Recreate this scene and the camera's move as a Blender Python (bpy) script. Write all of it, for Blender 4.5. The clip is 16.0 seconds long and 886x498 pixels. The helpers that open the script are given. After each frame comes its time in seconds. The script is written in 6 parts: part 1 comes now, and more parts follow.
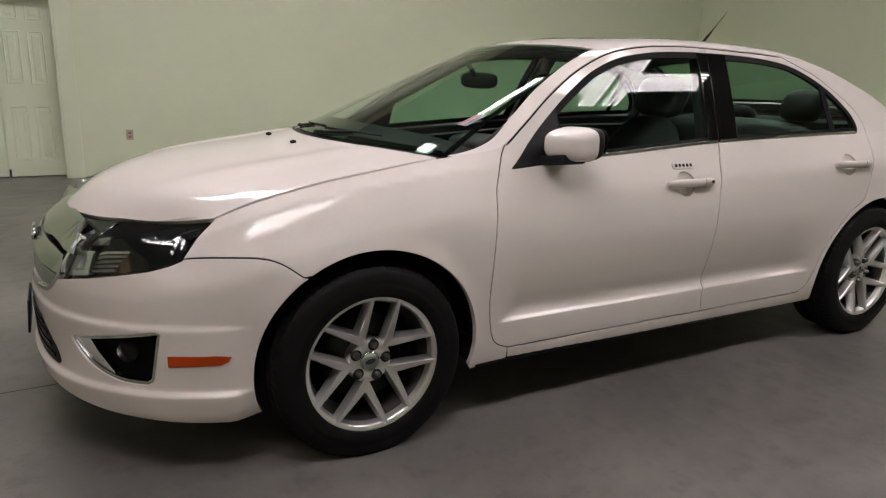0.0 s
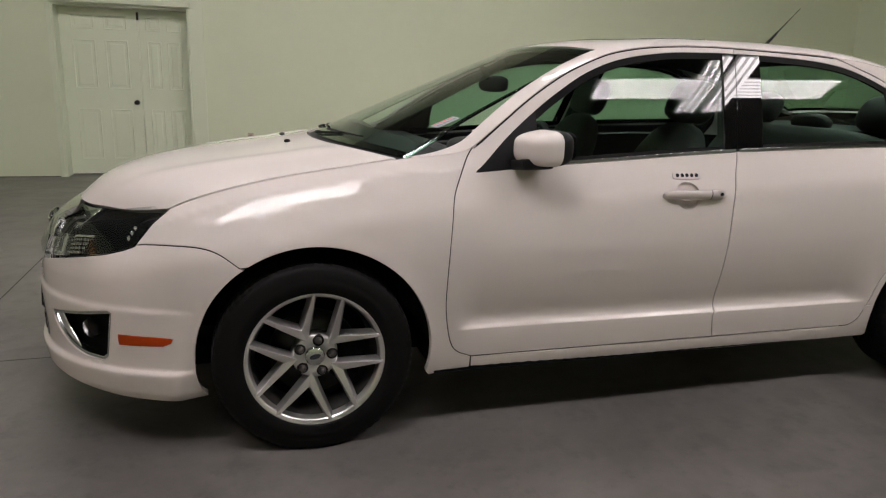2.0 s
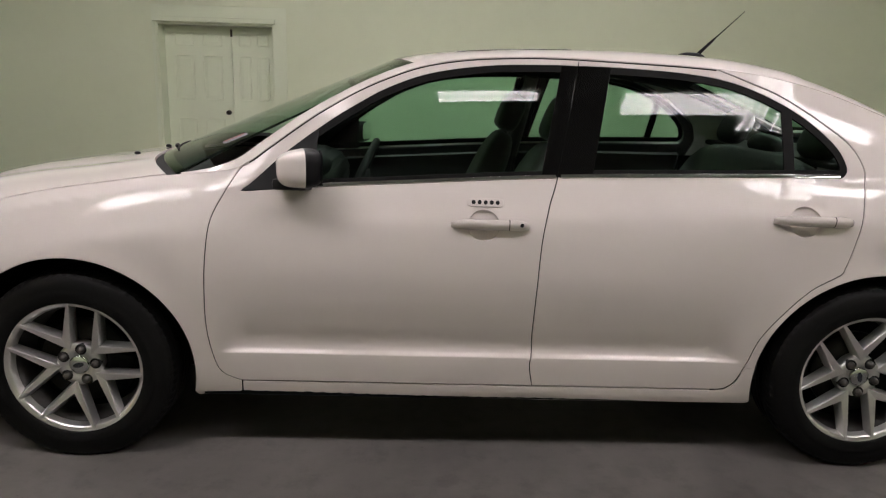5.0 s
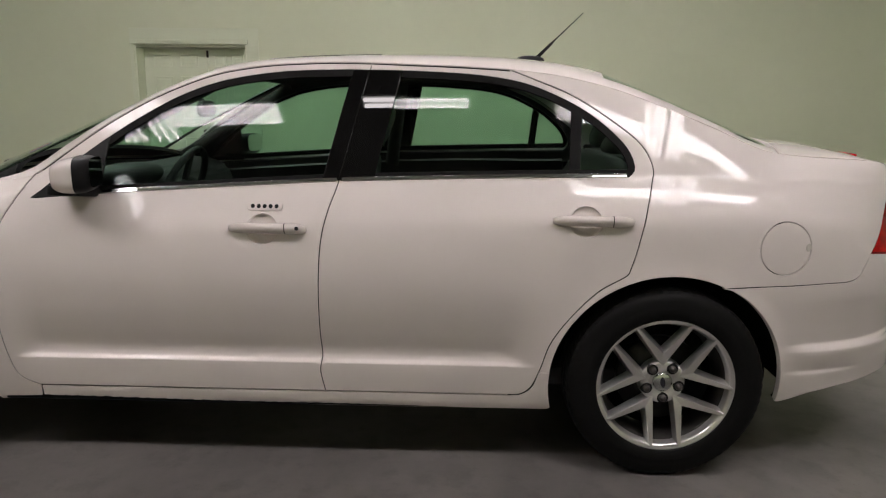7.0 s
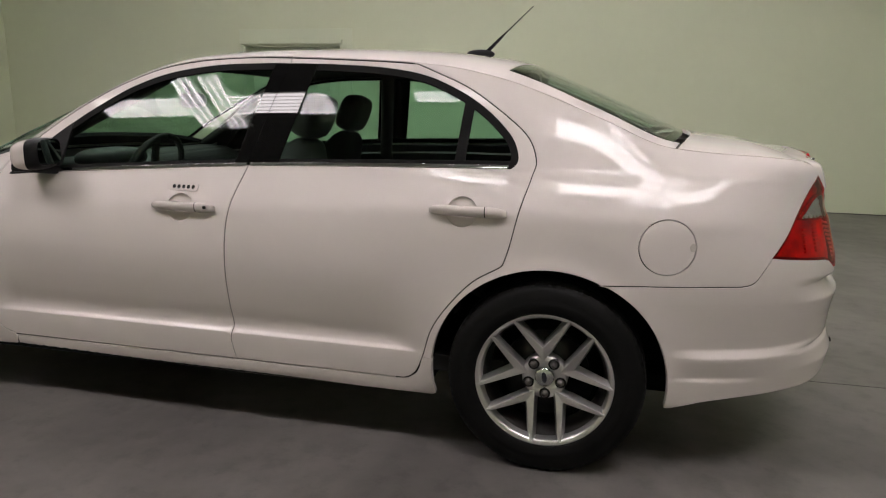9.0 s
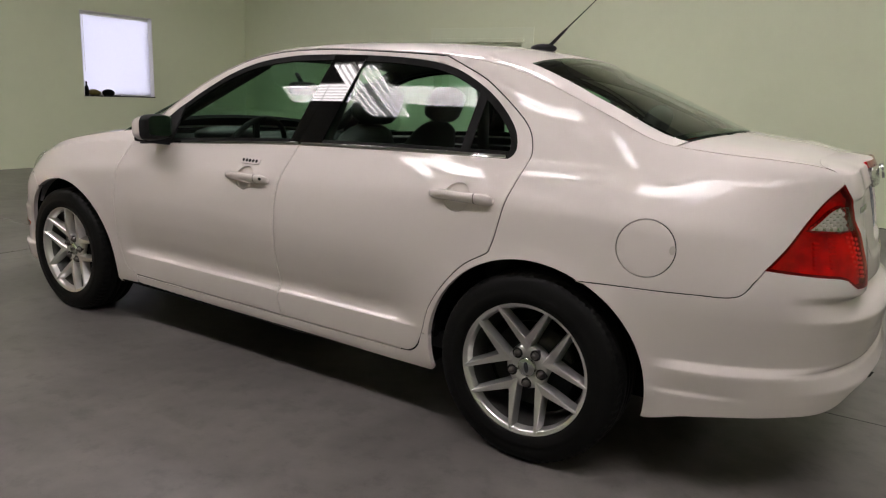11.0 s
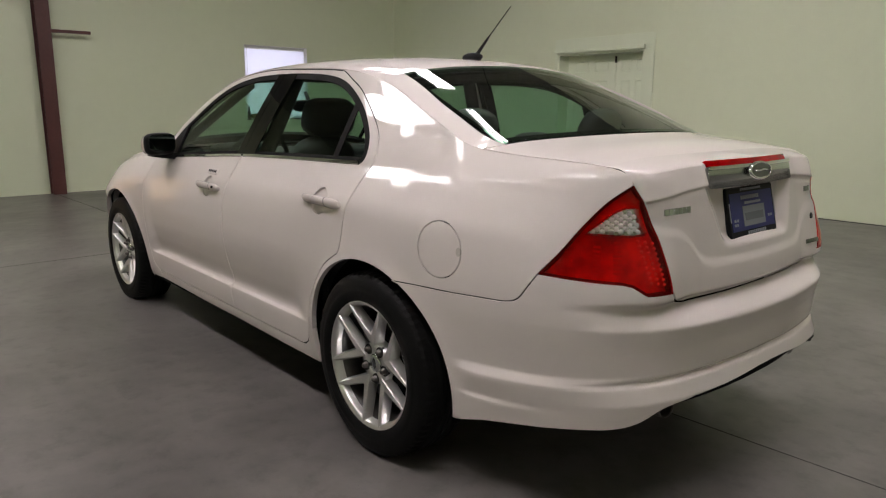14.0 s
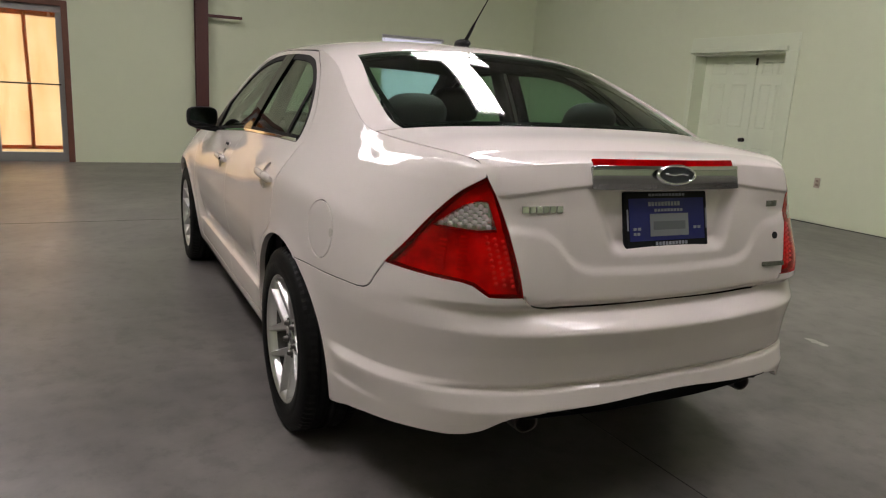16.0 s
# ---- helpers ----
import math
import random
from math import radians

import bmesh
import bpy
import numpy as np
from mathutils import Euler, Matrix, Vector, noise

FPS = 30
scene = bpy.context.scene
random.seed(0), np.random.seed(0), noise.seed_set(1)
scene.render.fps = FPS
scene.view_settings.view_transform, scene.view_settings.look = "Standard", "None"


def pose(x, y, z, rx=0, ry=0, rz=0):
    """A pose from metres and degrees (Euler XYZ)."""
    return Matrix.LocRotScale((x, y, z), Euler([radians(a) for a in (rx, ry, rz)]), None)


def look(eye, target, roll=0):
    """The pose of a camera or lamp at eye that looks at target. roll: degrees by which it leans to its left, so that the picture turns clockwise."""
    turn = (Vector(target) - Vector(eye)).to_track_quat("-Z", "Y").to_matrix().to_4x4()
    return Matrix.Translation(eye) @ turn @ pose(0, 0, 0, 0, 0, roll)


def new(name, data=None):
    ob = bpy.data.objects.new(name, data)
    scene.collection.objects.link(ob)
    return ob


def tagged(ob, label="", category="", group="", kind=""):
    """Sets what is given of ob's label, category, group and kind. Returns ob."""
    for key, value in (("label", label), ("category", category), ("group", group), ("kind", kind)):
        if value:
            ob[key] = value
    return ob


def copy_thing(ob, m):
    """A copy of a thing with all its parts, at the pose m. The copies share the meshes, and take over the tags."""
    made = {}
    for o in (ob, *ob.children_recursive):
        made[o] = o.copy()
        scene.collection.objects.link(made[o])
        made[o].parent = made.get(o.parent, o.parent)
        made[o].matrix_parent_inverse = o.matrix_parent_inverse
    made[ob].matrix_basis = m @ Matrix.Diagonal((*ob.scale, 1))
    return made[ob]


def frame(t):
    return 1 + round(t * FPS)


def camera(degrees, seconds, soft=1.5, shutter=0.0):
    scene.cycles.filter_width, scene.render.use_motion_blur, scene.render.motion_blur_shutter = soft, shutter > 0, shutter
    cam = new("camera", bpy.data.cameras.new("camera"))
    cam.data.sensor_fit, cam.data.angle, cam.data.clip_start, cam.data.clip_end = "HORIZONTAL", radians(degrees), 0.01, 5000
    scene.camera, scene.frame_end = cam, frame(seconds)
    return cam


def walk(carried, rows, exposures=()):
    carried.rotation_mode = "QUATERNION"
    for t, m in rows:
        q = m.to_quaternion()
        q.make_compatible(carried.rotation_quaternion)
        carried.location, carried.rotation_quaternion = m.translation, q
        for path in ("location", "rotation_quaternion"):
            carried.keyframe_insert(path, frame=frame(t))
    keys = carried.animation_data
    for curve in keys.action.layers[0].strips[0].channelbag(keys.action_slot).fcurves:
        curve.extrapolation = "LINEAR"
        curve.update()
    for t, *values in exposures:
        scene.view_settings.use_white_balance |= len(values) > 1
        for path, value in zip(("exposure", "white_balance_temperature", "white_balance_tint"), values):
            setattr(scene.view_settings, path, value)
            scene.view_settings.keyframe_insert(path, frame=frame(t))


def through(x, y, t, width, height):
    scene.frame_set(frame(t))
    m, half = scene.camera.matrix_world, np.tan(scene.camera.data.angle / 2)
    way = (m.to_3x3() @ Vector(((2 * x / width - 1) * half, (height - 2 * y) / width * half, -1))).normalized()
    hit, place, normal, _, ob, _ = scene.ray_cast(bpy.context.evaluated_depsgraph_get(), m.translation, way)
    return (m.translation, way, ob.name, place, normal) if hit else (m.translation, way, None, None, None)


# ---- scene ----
cam = camera(65.1, 16.0, soft=1.2)
PATH = [
    (0, (-0.838, -2.836, 1.264), (0.101, -1.145, 0.778), 1.6),
    (0.5, (-0.707, -2.839, 1.268), (0.139, -1.094, 0.778), 1.8),
    (1, (-0.548, -2.956, 1.265), (0.162, -1.142, 0.813), 1.8),
    (1.5, (-0.4, -3.078, 1.271), (0.198, -1.228, 0.799), 1.7),
    (2, (-0.207, -3.064, 1.249), (0.336, -1.198, 0.778), 1.7),
    (2.5, (-0.025, -3.053, 1.265), (0.418, -1.164, 0.781), 0.9),
    (3, (0.216, -3.151, 1.273), (0.488, -1.223, 0.817), 2.1),
    (3.5, (0.404, -3.174, 1.272), (0.633, -1.234, 0.841), 0.9),
    (3.7, (0.497, -3.142, 1.263), (0.708, -1.199, 0.836), 1.3),
    (5.8, (1.492, -3.076, 1.324), (1.501, -1.132, 0.853), 1.0),
    (6, (1.55, -3.053, 1.285), (1.585, -1.099, 0.858), 0.1),
    (6.5, (1.8, -3.097, 1.283), (1.766, -1.142, 0.865), -0.2),
    (7, (2.04, -3.107, 1.271), (1.981, -1.15, 0.862), 0.5),
    (7.5, (2.237, -3.043, 1.263), (2.15, -1.091, 0.84), 1.3),
    (8, (2.465, -3.033, 1.273), (2.268, -1.084, 0.873), 0.2),
    (8.5, (2.708, -3.107, 1.274), (2.338, -1.187, 0.855), 2.1),
    (9, (2.914, -3.084, 1.255), (2.449, -1.184, 0.839), 0.9),
    (9.2, (2.974, -3.05, 1.256), (2.454, -1.171, 0.812), 0.5),
    (11.3, (3.744, -2.861, 1.23), (2.667, -1.227, 0.819), 2.1),
    (11.5, (3.803, -2.823, 1.22), (2.712, -1.192, 0.834), 1.4),
    (12, (4.046, -2.754, 1.25), (2.87, -1.191, 0.83), 0.8),
    (12.5, (4.208, -2.681, 1.254), (2.974, -1.157, 0.858), 1.0),
    (13, (4.31, -2.514, 1.24), (3.003, -1.059, 0.821), 1.7),
    (13.5, (4.439, -2.372, 1.24), (3.052, -0.999, 0.802), 0.3),
    (14, (4.657, -2.207, 1.249), (3.179, -0.922, 0.843), 0.2),
    (14.5, (4.745, -2.03, 1.228), (3.206, -0.824, 0.805), 1.9),
    (15, (4.813, -1.822, 1.235), (3.205, -0.717, 0.792), 2.3),
    (15.5, (4.983, -1.639, 1.229), (3.29, -0.672, 0.785), 2.4),
    (16, (5.1, -1.47, 1.231), (3.363, -0.577, 0.802), 3.2),
]
walk(cam, [(t, look(eye, target, roll)) for t, eye, target, roll in PATH])

# ---- world and lamps ----
world = bpy.data.worlds.new("world")
scene.world = world
world.use_nodes = True
wn = world.node_tree.nodes
sky = wn.new("ShaderNodeTexSky")
sky.sky_type, sky.sun_disc, sky.sun_elevation, sky.sun_rotation = "NISHITA", False, radians(25), radians(-100)
wn["Background"].inputs["Strength"].default_value = 0.1
world.node_tree.links.new(sky.outputs[0], wn["Background"].inputs["Color"])
sun = new("sun", bpy.data.lights.new("sun", "SUN"))
sun.data.energy, sun.data.angle, sun.data.color = 7.0, radians(0.6), (1.0, 0.88, 0.72)
sun.matrix_world = look((-12, -4, 5), (0, 0, 0))
scene.view_settings.exposure = 0.0


# ---- materials ----
def material(name, colour, rough=0.5, metal=0.0, spec=0.5, coat=0.0, grain=0.0, grain_size=40.0, bump=0.0, bump_size=120.0, stain=None, stain_size=1.5, stain_mix=0.0, coat_ior=1.5, coat_rough=0.03):
    """A principled material with grain and stains in object-space noise, and fine relief."""
    m = bpy.data.materials.new(name)
    m.use_nodes = True
    n, l = m.node_tree.nodes, m.node_tree.links
    b = n["Principled BSDF"]
    b.inputs["Base Color"].default_value = (*colour, 1)
    b.inputs["Roughness"].default_value = rough
    b.inputs["Metallic"].default_value = metal
    b.inputs["Specular IOR Level"].default_value = spec
    b.inputs["Coat Weight"].default_value = coat
    b.inputs["Coat Roughness"].default_value = coat_rough
    b.inputs["Coat IOR"].default_value = coat_ior
    geo = n.new("ShaderNodeNewGeometry")
    src = None
    if grain or stain_mix:
        rgb = n.new("ShaderNodeRGB")
        rgb.outputs[0].default_value = (*colour, 1)
        src = rgb.outputs[0]
    if stain_mix:
        t = n.new("ShaderNodeTexNoise")
        t.inputs["Scale"].default_value, t.inputs["Detail"].default_value, t.inputs["Roughness"].default_value = stain_size, 6, 0.62
        l.new(geo.outputs["Position"], t.inputs["Vector"])
        r = n.new("ShaderNodeMapRange")
        r.inputs["From Min"].default_value, r.inputs["From Max"].default_value, r.inputs["To Max"].default_value = 0.38, 0.68, stain_mix
        l.new(t.outputs["Fac"], r.inputs["Value"])
        mix = n.new("ShaderNodeMix")
        mix.data_type = "RGBA"
        l.new(r.outputs[0], mix.inputs["Factor"])
        l.new(src, mix.inputs[6])
        mix.inputs[7].default_value = (*(stain or colour), 1)
        src = mix.outputs[2]
    if grain:
        t = n.new("ShaderNodeTexNoise")
        t.inputs["Scale"].default_value, t.inputs["Detail"].default_value = grain_size, 4
        l.new(geo.outputs["Position"], t.inputs["Vector"])
        r = n.new("ShaderNodeMapRange")
        r.inputs["To Min"].default_value, r.inputs["To Max"].default_value = 1 - grain, 1 + grain
        l.new(t.outputs["Fac"], r.inputs["Value"])
        mul = n.new("ShaderNodeVectorMath")
        mul.operation = "SCALE"
        l.new(src, mul.inputs[0])
        l.new(r.outputs[0], mul.inputs["Scale"])
        src = mul.outputs[0]
    if src is not None:
        l.new(src, b.inputs["Base Color"])
    if bump:
        t = n.new("ShaderNodeTexNoise")
        t.inputs["Scale"].default_value, t.inputs["Detail"].default_value = bump_size, 3
        l.new(geo.outputs["Position"], t.inputs["Vector"])
        k = n.new("ShaderNodeBump")
        k.inputs["Strength"].default_value, k.inputs["Distance"].default_value = bump, 0.004
        l.new(t.outputs["Fac"], k.inputs["Height"])
        l.new(k.outputs[0], b.inputs["Normal"])
    return m


def glass(name, tint, gloss=1.0, f0=0.06):
    """Thin tinted glass, alike from both sides: clear tinted body with a mirror coat that grows at grazing angles."""
    m = bpy.data.materials.new(name)
    m.use_nodes = True
    n, l = m.node_tree.nodes, m.node_tree.links
    n.remove(n["Principled BSDF"])
    tr, gl, mix, lw = n.new("ShaderNodeBsdfTransparent"), n.new("ShaderNodeBsdfGlossy"), n.new("ShaderNodeMixShader"), n.new("ShaderNodeLayerWeight")
    tr.inputs[0].default_value = (*tint, 1)
    gl.inputs["Color"].default_value = (gloss, gloss, gloss, 1)
    gl.inputs["Roughness"].default_value = 0.0
    lw.inputs["Blend"].default_value = 0.5
    power, scale = n.new("ShaderNodeMath"), n.new("ShaderNodeMath")
    power.operation, scale.operation = "POWER", "MULTIPLY_ADD"
    power.inputs[1].default_value = 5.0
    scale.inputs[1].default_value, scale.inputs[2].default_value = 1 - f0, f0
    l.new(lw.outputs["Facing"], power.inputs[0])
    l.new(power.outputs[0], scale.inputs[0])
    l.new(scale.outputs[0], mix.inputs[0])
    l.new(tr.outputs[0], mix.inputs[1])
    l.new(gl.outputs[0], mix.inputs[2])
    l.new(mix.outputs[0], n["Material Output"].inputs[0])
    return m


def glow(name, colour, strength):
    m = bpy.data.materials.new(name)
    m.use_nodes = True
    n, l = m.node_tree.nodes, m.node_tree.links
    e = n.new("ShaderNodeEmission")
    e.inputs[0].default_value, e.inputs[1].default_value = (*colour, 1), strength
    l.new(e.outputs[0], n["Material Output"].inputs[0])
    return m


PAINT = material("pearl_white_paint", (0.705, 0.646, 0.622), 0.60, 0.05, 0.1, coat=0.95, grain=0.03, grain_size=900, coat_ior=1.35, coat_rough=0.035)
# body paint darkened for the shade in the fuel door's notch
PAINT_SHADED = material("shaded_paint", (0.5, 0.46, 0.42), 0.6)
BLACK = material("black_plastic", (0.010, 0.010, 0.011), 0.5, spec=0.14, bump=0.1, bump_size=700)
GLOSS_BLACK = material("gloss_black", (0.004, 0.004, 0.004), 0.02, spec=0.25)
LINER = material("dark_liner", (0.003, 0.004, 0.004), 0.9, spec=0.1, grain=0.3, grain_size=60)
RUBBER = material("tyre_rubber", (0.0055, 0.0055, 0.0055), 0.6, spec=0.12, grain=0.25, grain_size=90, bump=0.15, bump_size=300)
ALLOY = material("silver_alloy", (0.62, 0.61, 0.60), 0.30, 0.85, coat=0.25, grain=0.05, grain_size=300)
STEEL = material("worn_steel", (0.12, 0.11, 0.105), 0.4, 0.9, grain=0.3, grain_size=80)
CHROME = material("chrome", (0.85, 0.86, 0.86), 0.04, 1.0)
SATIN = material("satin_chrome", (0.55, 0.58, 0.56), 0.18, 1.0)
# the stain here paints the light and dark depth of a clear red lens
RED_LENS = material("red_lens", (0.40, 0.0, 0.001), 0.25, spec=0.0, coat=0.8, grain=0.15, grain_size=30, stain=(0.09, 0.0, 0.0005), stain_size=9, stain_mix=0.85)
RED_CORE = material("red_reflector", (0.75, 0.02, 0.02), 0.2, 0.3, coat=1.0)
AMBER = material("amber_lens", (0.40, 0.048, 0.006), 0.15, spec=0.1, coat=0.5, grain=0.1, grain_size=200)
CLEAR = glass("clear_lens", (0.86, 0.88, 0.88), 1.0, 0.06)
GLASS = glass("green_tinted_glass", (0.53, 0.72, 0.61), 1.0, 0.021)
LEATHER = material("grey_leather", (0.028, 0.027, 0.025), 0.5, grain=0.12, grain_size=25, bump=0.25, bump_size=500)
DASH = material("charcoal_dash", (0.010, 0.010, 0.0105), 0.6, bump=0.2, bump_size=600)
WALL = material("pale_green_wall", (0.66, 0.705, 0.515), 0.55, grain=0.02, grain_size=8, stain=(0.625, 0.67, 0.485), stain_size=0.6, stain_mix=0.6, bump=0.05, bump_size=60)
TRIM = material("pale_green_trim", (0.66, 0.71, 0.54), 0.4, grain=0.02, grain_size=10)
DOORS = material("cream_green_door", (0.70, 0.75, 0.58), 0.38, grain=0.02, grain_size=10)
FLOOR = material("grey_painted_concrete", (0.172, 0.159, 0.149), 0.36, grain=0.30, grain_size=4.5, stain=(0.080, 0.074, 0.070), stain_size=1.1, stain_mix=1.0, bump=0.08, bump_size=30)


def speckled(m, size, low, high, amount):
    """Small darker specks and scuffs over a material's colour."""
    n, l = m.node_tree.nodes, m.node_tree.links
    b = n["Principled BSDF"]
    src = b.inputs["Base Color"].links[0].from_socket
    geo, t, r, mul = n.new("ShaderNodeNewGeometry"), n.new("ShaderNodeTexNoise"), n.new("ShaderNodeMapRange"), n.new("ShaderNodeVectorMath")
    t.inputs["Scale"].default_value, t.inputs["Detail"].default_value, t.inputs["Roughness"].default_value = size, 5, 0.7
    r.inputs["From Min"].default_value, r.inputs["From Max"].default_value, r.inputs["To Min"].default_value, r.inputs["To Max"].default_value = low, high, 1 - amount, 1.0
    mul.operation = "SCALE"
    l.new(geo.outputs["Position"], t.inputs["Vector"])
    l.new(t.outputs["Fac"], r.inputs["Value"])
    l.new(src, mul.inputs[0])
    l.new(r.outputs[0], mul.inputs["Scale"])
    l.new(mul.outputs[0], b.inputs["Base Color"])


speckled(FLOOR, 9.0, 0.36, 0.47, 0.16)
speckled(FLOOR, 38.0, 0.26, 0.33, 0.45)
speckled(FLOOR, 2.3, 0.33, 0.48, 0.14)
CEILING = material("grey_ceiling_panel", (0.25, 0.245, 0.225), 0.7, grain=0.03, grain_size=3)
RUST = material("red_oxide_steel", (0.075, 0.018, 0.014), 0.5, grain=0.2, grain_size=30)
JOINT_AND_GAP = material("joint_filler_and_gap_shade", (0.055, 0.052, 0.05), 0.8)
BRONZE = material("dark_bronze", (0.03, 0.025, 0.02), 0.35, 0.8)
OUTLET = material("tan_plate", (0.42, 0.36, 0.27), 0.5)
OUTLET_DARK = material("brown_socket", (0.24, 0.17, 0.12), 0.5)
ALU = material("grey_aluminium", (0.24, 0.235, 0.23), 0.4, 0.3, grain=0.06, grain_size=30)
WOOD = material("red_brown_wood", (0.13, 0.042, 0.020), 0.5, grain=0.25, grain_size=18)
GOURD = material("gourd_skin", (0.14, 0.11, 0.02), 0.5, grain=0.5, grain_size=30)
DAY = glow("daylight", (0.93, 0.90, 1.0), 4.5)


def cloth(name, colour, through, crease=1.0):
    """Thin cloth that lets light through, shading of long creases put into the colour."""
    m = material(name, colour, 0.9, grain=0.10, grain_size=45)
    n, l = m.node_tree.nodes, m.node_tree.links
    t, mix = n.new("ShaderNodeBsdfTranslucent"), n.new("ShaderNodeMixShader")
    geo, stretch, noise, ramp, tone = n.new("ShaderNodeNewGeometry"), n.new("ShaderNodeMapping"), n.new("ShaderNodeTexNoise"), n.new("ShaderNodeMapRange"), n.new("ShaderNodeMix")
    # upright streaks of darker tone paint the shading of the folds
    stretch.inputs["Scale"].default_value = (1.0, 5.0, 0.9)
    stretch.inputs["Rotation"].default_value = (radians(12), 0, 0)
    noise.inputs["Scale"].default_value, noise.inputs["Detail"].default_value = 1.6, 4
    ramp.inputs["From Min"].default_value, ramp.inputs["From Max"].default_value = 0.35, 0.65
    tone.data_type = "RGBA"
    tone.inputs[6].default_value = (through[0] * (1 - 0.14 * crease), through[1] * (1 - 0.28 * crease), through[2] * (1 - 0.42 * crease), 1)
    tone.inputs[7].default_value = (*through, 1)
    l.new(geo.outputs["Position"], stretch.inputs[0])
    l.new(stretch.outputs[0], noise.inputs["Vector"])
    l.new(noise.outputs["Fac"], ramp.inputs["Value"])
    l.new(ramp.outputs[0], tone.inputs["Factor"])
    l.new(tone.outputs[2], t.inputs[0])
    mix.inputs[0].default_value = 0.72
    l.new(n["Principled BSDF"].outputs[0], mix.inputs[1])
    l.new(t.outputs[0], mix.inputs[2])
    l.new(mix.outputs[0], n["Material Output"].inputs[0])
    return m


CURTAIN = cloth("cream_curtain", (0.6, 0.5, 0.36), (0.98, 0.70, 0.40))
HEM = cloth("curtain_hem", (0.40, 0.18, 0.05), (0.62, 0.22, 0.03))
BLIND = cloth("white_blind", (0.8, 0.8, 0.82), (0.85, 0.84, 0.9), 0.0)
TUBE = glow("fluorescent_tube", (1.0, 0.925, 0.935), 32.5)


# ---- mesh helpers ----
def part(name, bm, mat, parent, label=""):
    me = bpy.data.meshes.new(name)
    bm.to_mesh(me)
    bm.free()
    for m in mat if isinstance(mat, (list, tuple)) else [mat]:
        me.materials.append(m)
    ob = new(name, me)
    ob.parent = parent
    return tagged(ob, label)


def raw(name, verts, faces, mat, parent, label="", normals=None, smooth=True):
    me = bpy.data.meshes.new(name)
    me.from_pydata([tuple(v) for v in verts], [], faces)
    me.materials.append(mat)
    if smooth:
        me.polygons.foreach_set("use_smooth", [True] * len(me.polygons))
    if normals is not None:
        me.normals_split_custom_set_from_vertices([tuple(v) for v in normals])
    me.update()
    ob = new(name, me)
    ob.parent = parent
    return tagged(ob, label)


def box(bm, x0, x1, y0, y1, z0, z1, bevel=0.0, seg=2, m=None):
    made = bmesh.ops.create_cube(bm, size=1)["verts"]
    for v in made:
        v.co = Vector(((x0 + x1) / 2 + v.co.x * (x1 - x0), (y0 + y1) / 2 + v.co.y * (y1 - y0), (z0 + z1) / 2 + v.co.z * (z1 - z0)))
    if bevel:
        es = {e for v in made for e in v.link_edges}
        r = bmesh.ops.bevel(bm, geom=list(es), offset=bevel, segments=seg, affect="EDGES", profile=0.6)
        made = list({v for f in r["faces"] for v in f.verts} | {v for v in made if v.is_valid})
    if m is not None:
        bmesh.ops.transform(bm, matrix=m, verts=[v for v in made if v.is_valid])
    return bm


def boxed(name, dims, mat, parent=None, bevel=0.0, label="", seg=2, m=None):
    bm = bmesh.new()
    box(bm, *dims, bevel=bevel, seg=seg, m=m)
    return part(name, bm, mat, parent, label)


def lathe(profile, steps=64, axis="y", close=False):
    """A turned body: profile of (along, radius) about the y axis."""
    bm = bmesh.new()
    rings = []
    for k in range(steps):
        a = 2 * math.pi * k / steps
        rings.append([bm.verts.new((r * math.sin(a), w, r * math.cos(a))) for w, r in profile])
    for k in range(steps):
        p, q = rings[k], rings[(k + 1) % steps]
        for j in range(len(profile) - 1):
            bm.faces.new((p[j], p[j + 1], q[j + 1], q[j]))
    for f in bm.faces:
        f.smooth = True
    bmesh.ops.recalc_face_normals(bm, faces=bm.faces)
    return bm


def tube(pts, radius, sides=8):
    """A round bar along points; radius may be a list."""
    bm = bmesh.new()
    pts = [Vector(p) for p in pts]
    rs = radius if isinstance(radius, (list, tuple)) else [radius] * len(pts)
    rings = []
    for i, p in enumerate(pts):
        d = (pts[min(i + 1, len(pts) - 1)] - pts[max(i - 1, 0)]).normalized()
        u = d.orthogonal().normalized() if i == 0 else (u - d * u.dot(d)).normalized()
        v = d.cross(u)
        rings.append([bm.verts.new(p + rs[i] * (math.cos(2 * math.pi * k / sides) * u + math.sin(2 * math.pi * k / sides) * v)) for k in range(sides)])
    for a, b in zip(rings, rings[1:]):
        for k in range(sides):
            bm.faces.new((a[k], a[(k + 1) % sides], b[(k + 1) % sides], b[k])).smooth = True
    bm.faces.new(rings[0][::-1])
    bm.faces.new(rings[-1])
    return bm


def pchip(xs, ys):
    """A smooth curve through knots that does not overshoot them."""
    xs, ys = np.array(xs, float), np.array(ys, float)
    h, d = np.diff(xs), np.diff(ys) / np.diff(xs)
    m = np.zeros(len(xs))
    for i in range(1, len(xs) - 1):
        if d[i - 1] * d[i] > 0:
            w1, w2 = 2 * h[i] + h[i - 1], h[i] + 2 * h[i - 1]
            m[i] = (w1 + w2) / (w1 / d[i - 1] + w2 / d[i])
    m[0], m[-1] = d[0], d[-1]

    def f(x):
        x = np.clip(np.asarray(x, float), xs[0], xs[-1])
        i = np.clip(np.searchsorted(xs, x) - 1, 0, len(h) - 1)
        t = (x - xs[i]) / h[i]
        return (2 * t**3 - 3 * t**2 + 1) * ys[i] + (t**3 - 2 * t**2 + t) * h[i] * m[i] + (3 * t**2 - 2 * t**3) * ys[i + 1] + (t**3 - t**2) * h[i] * m[i + 1]

    return f


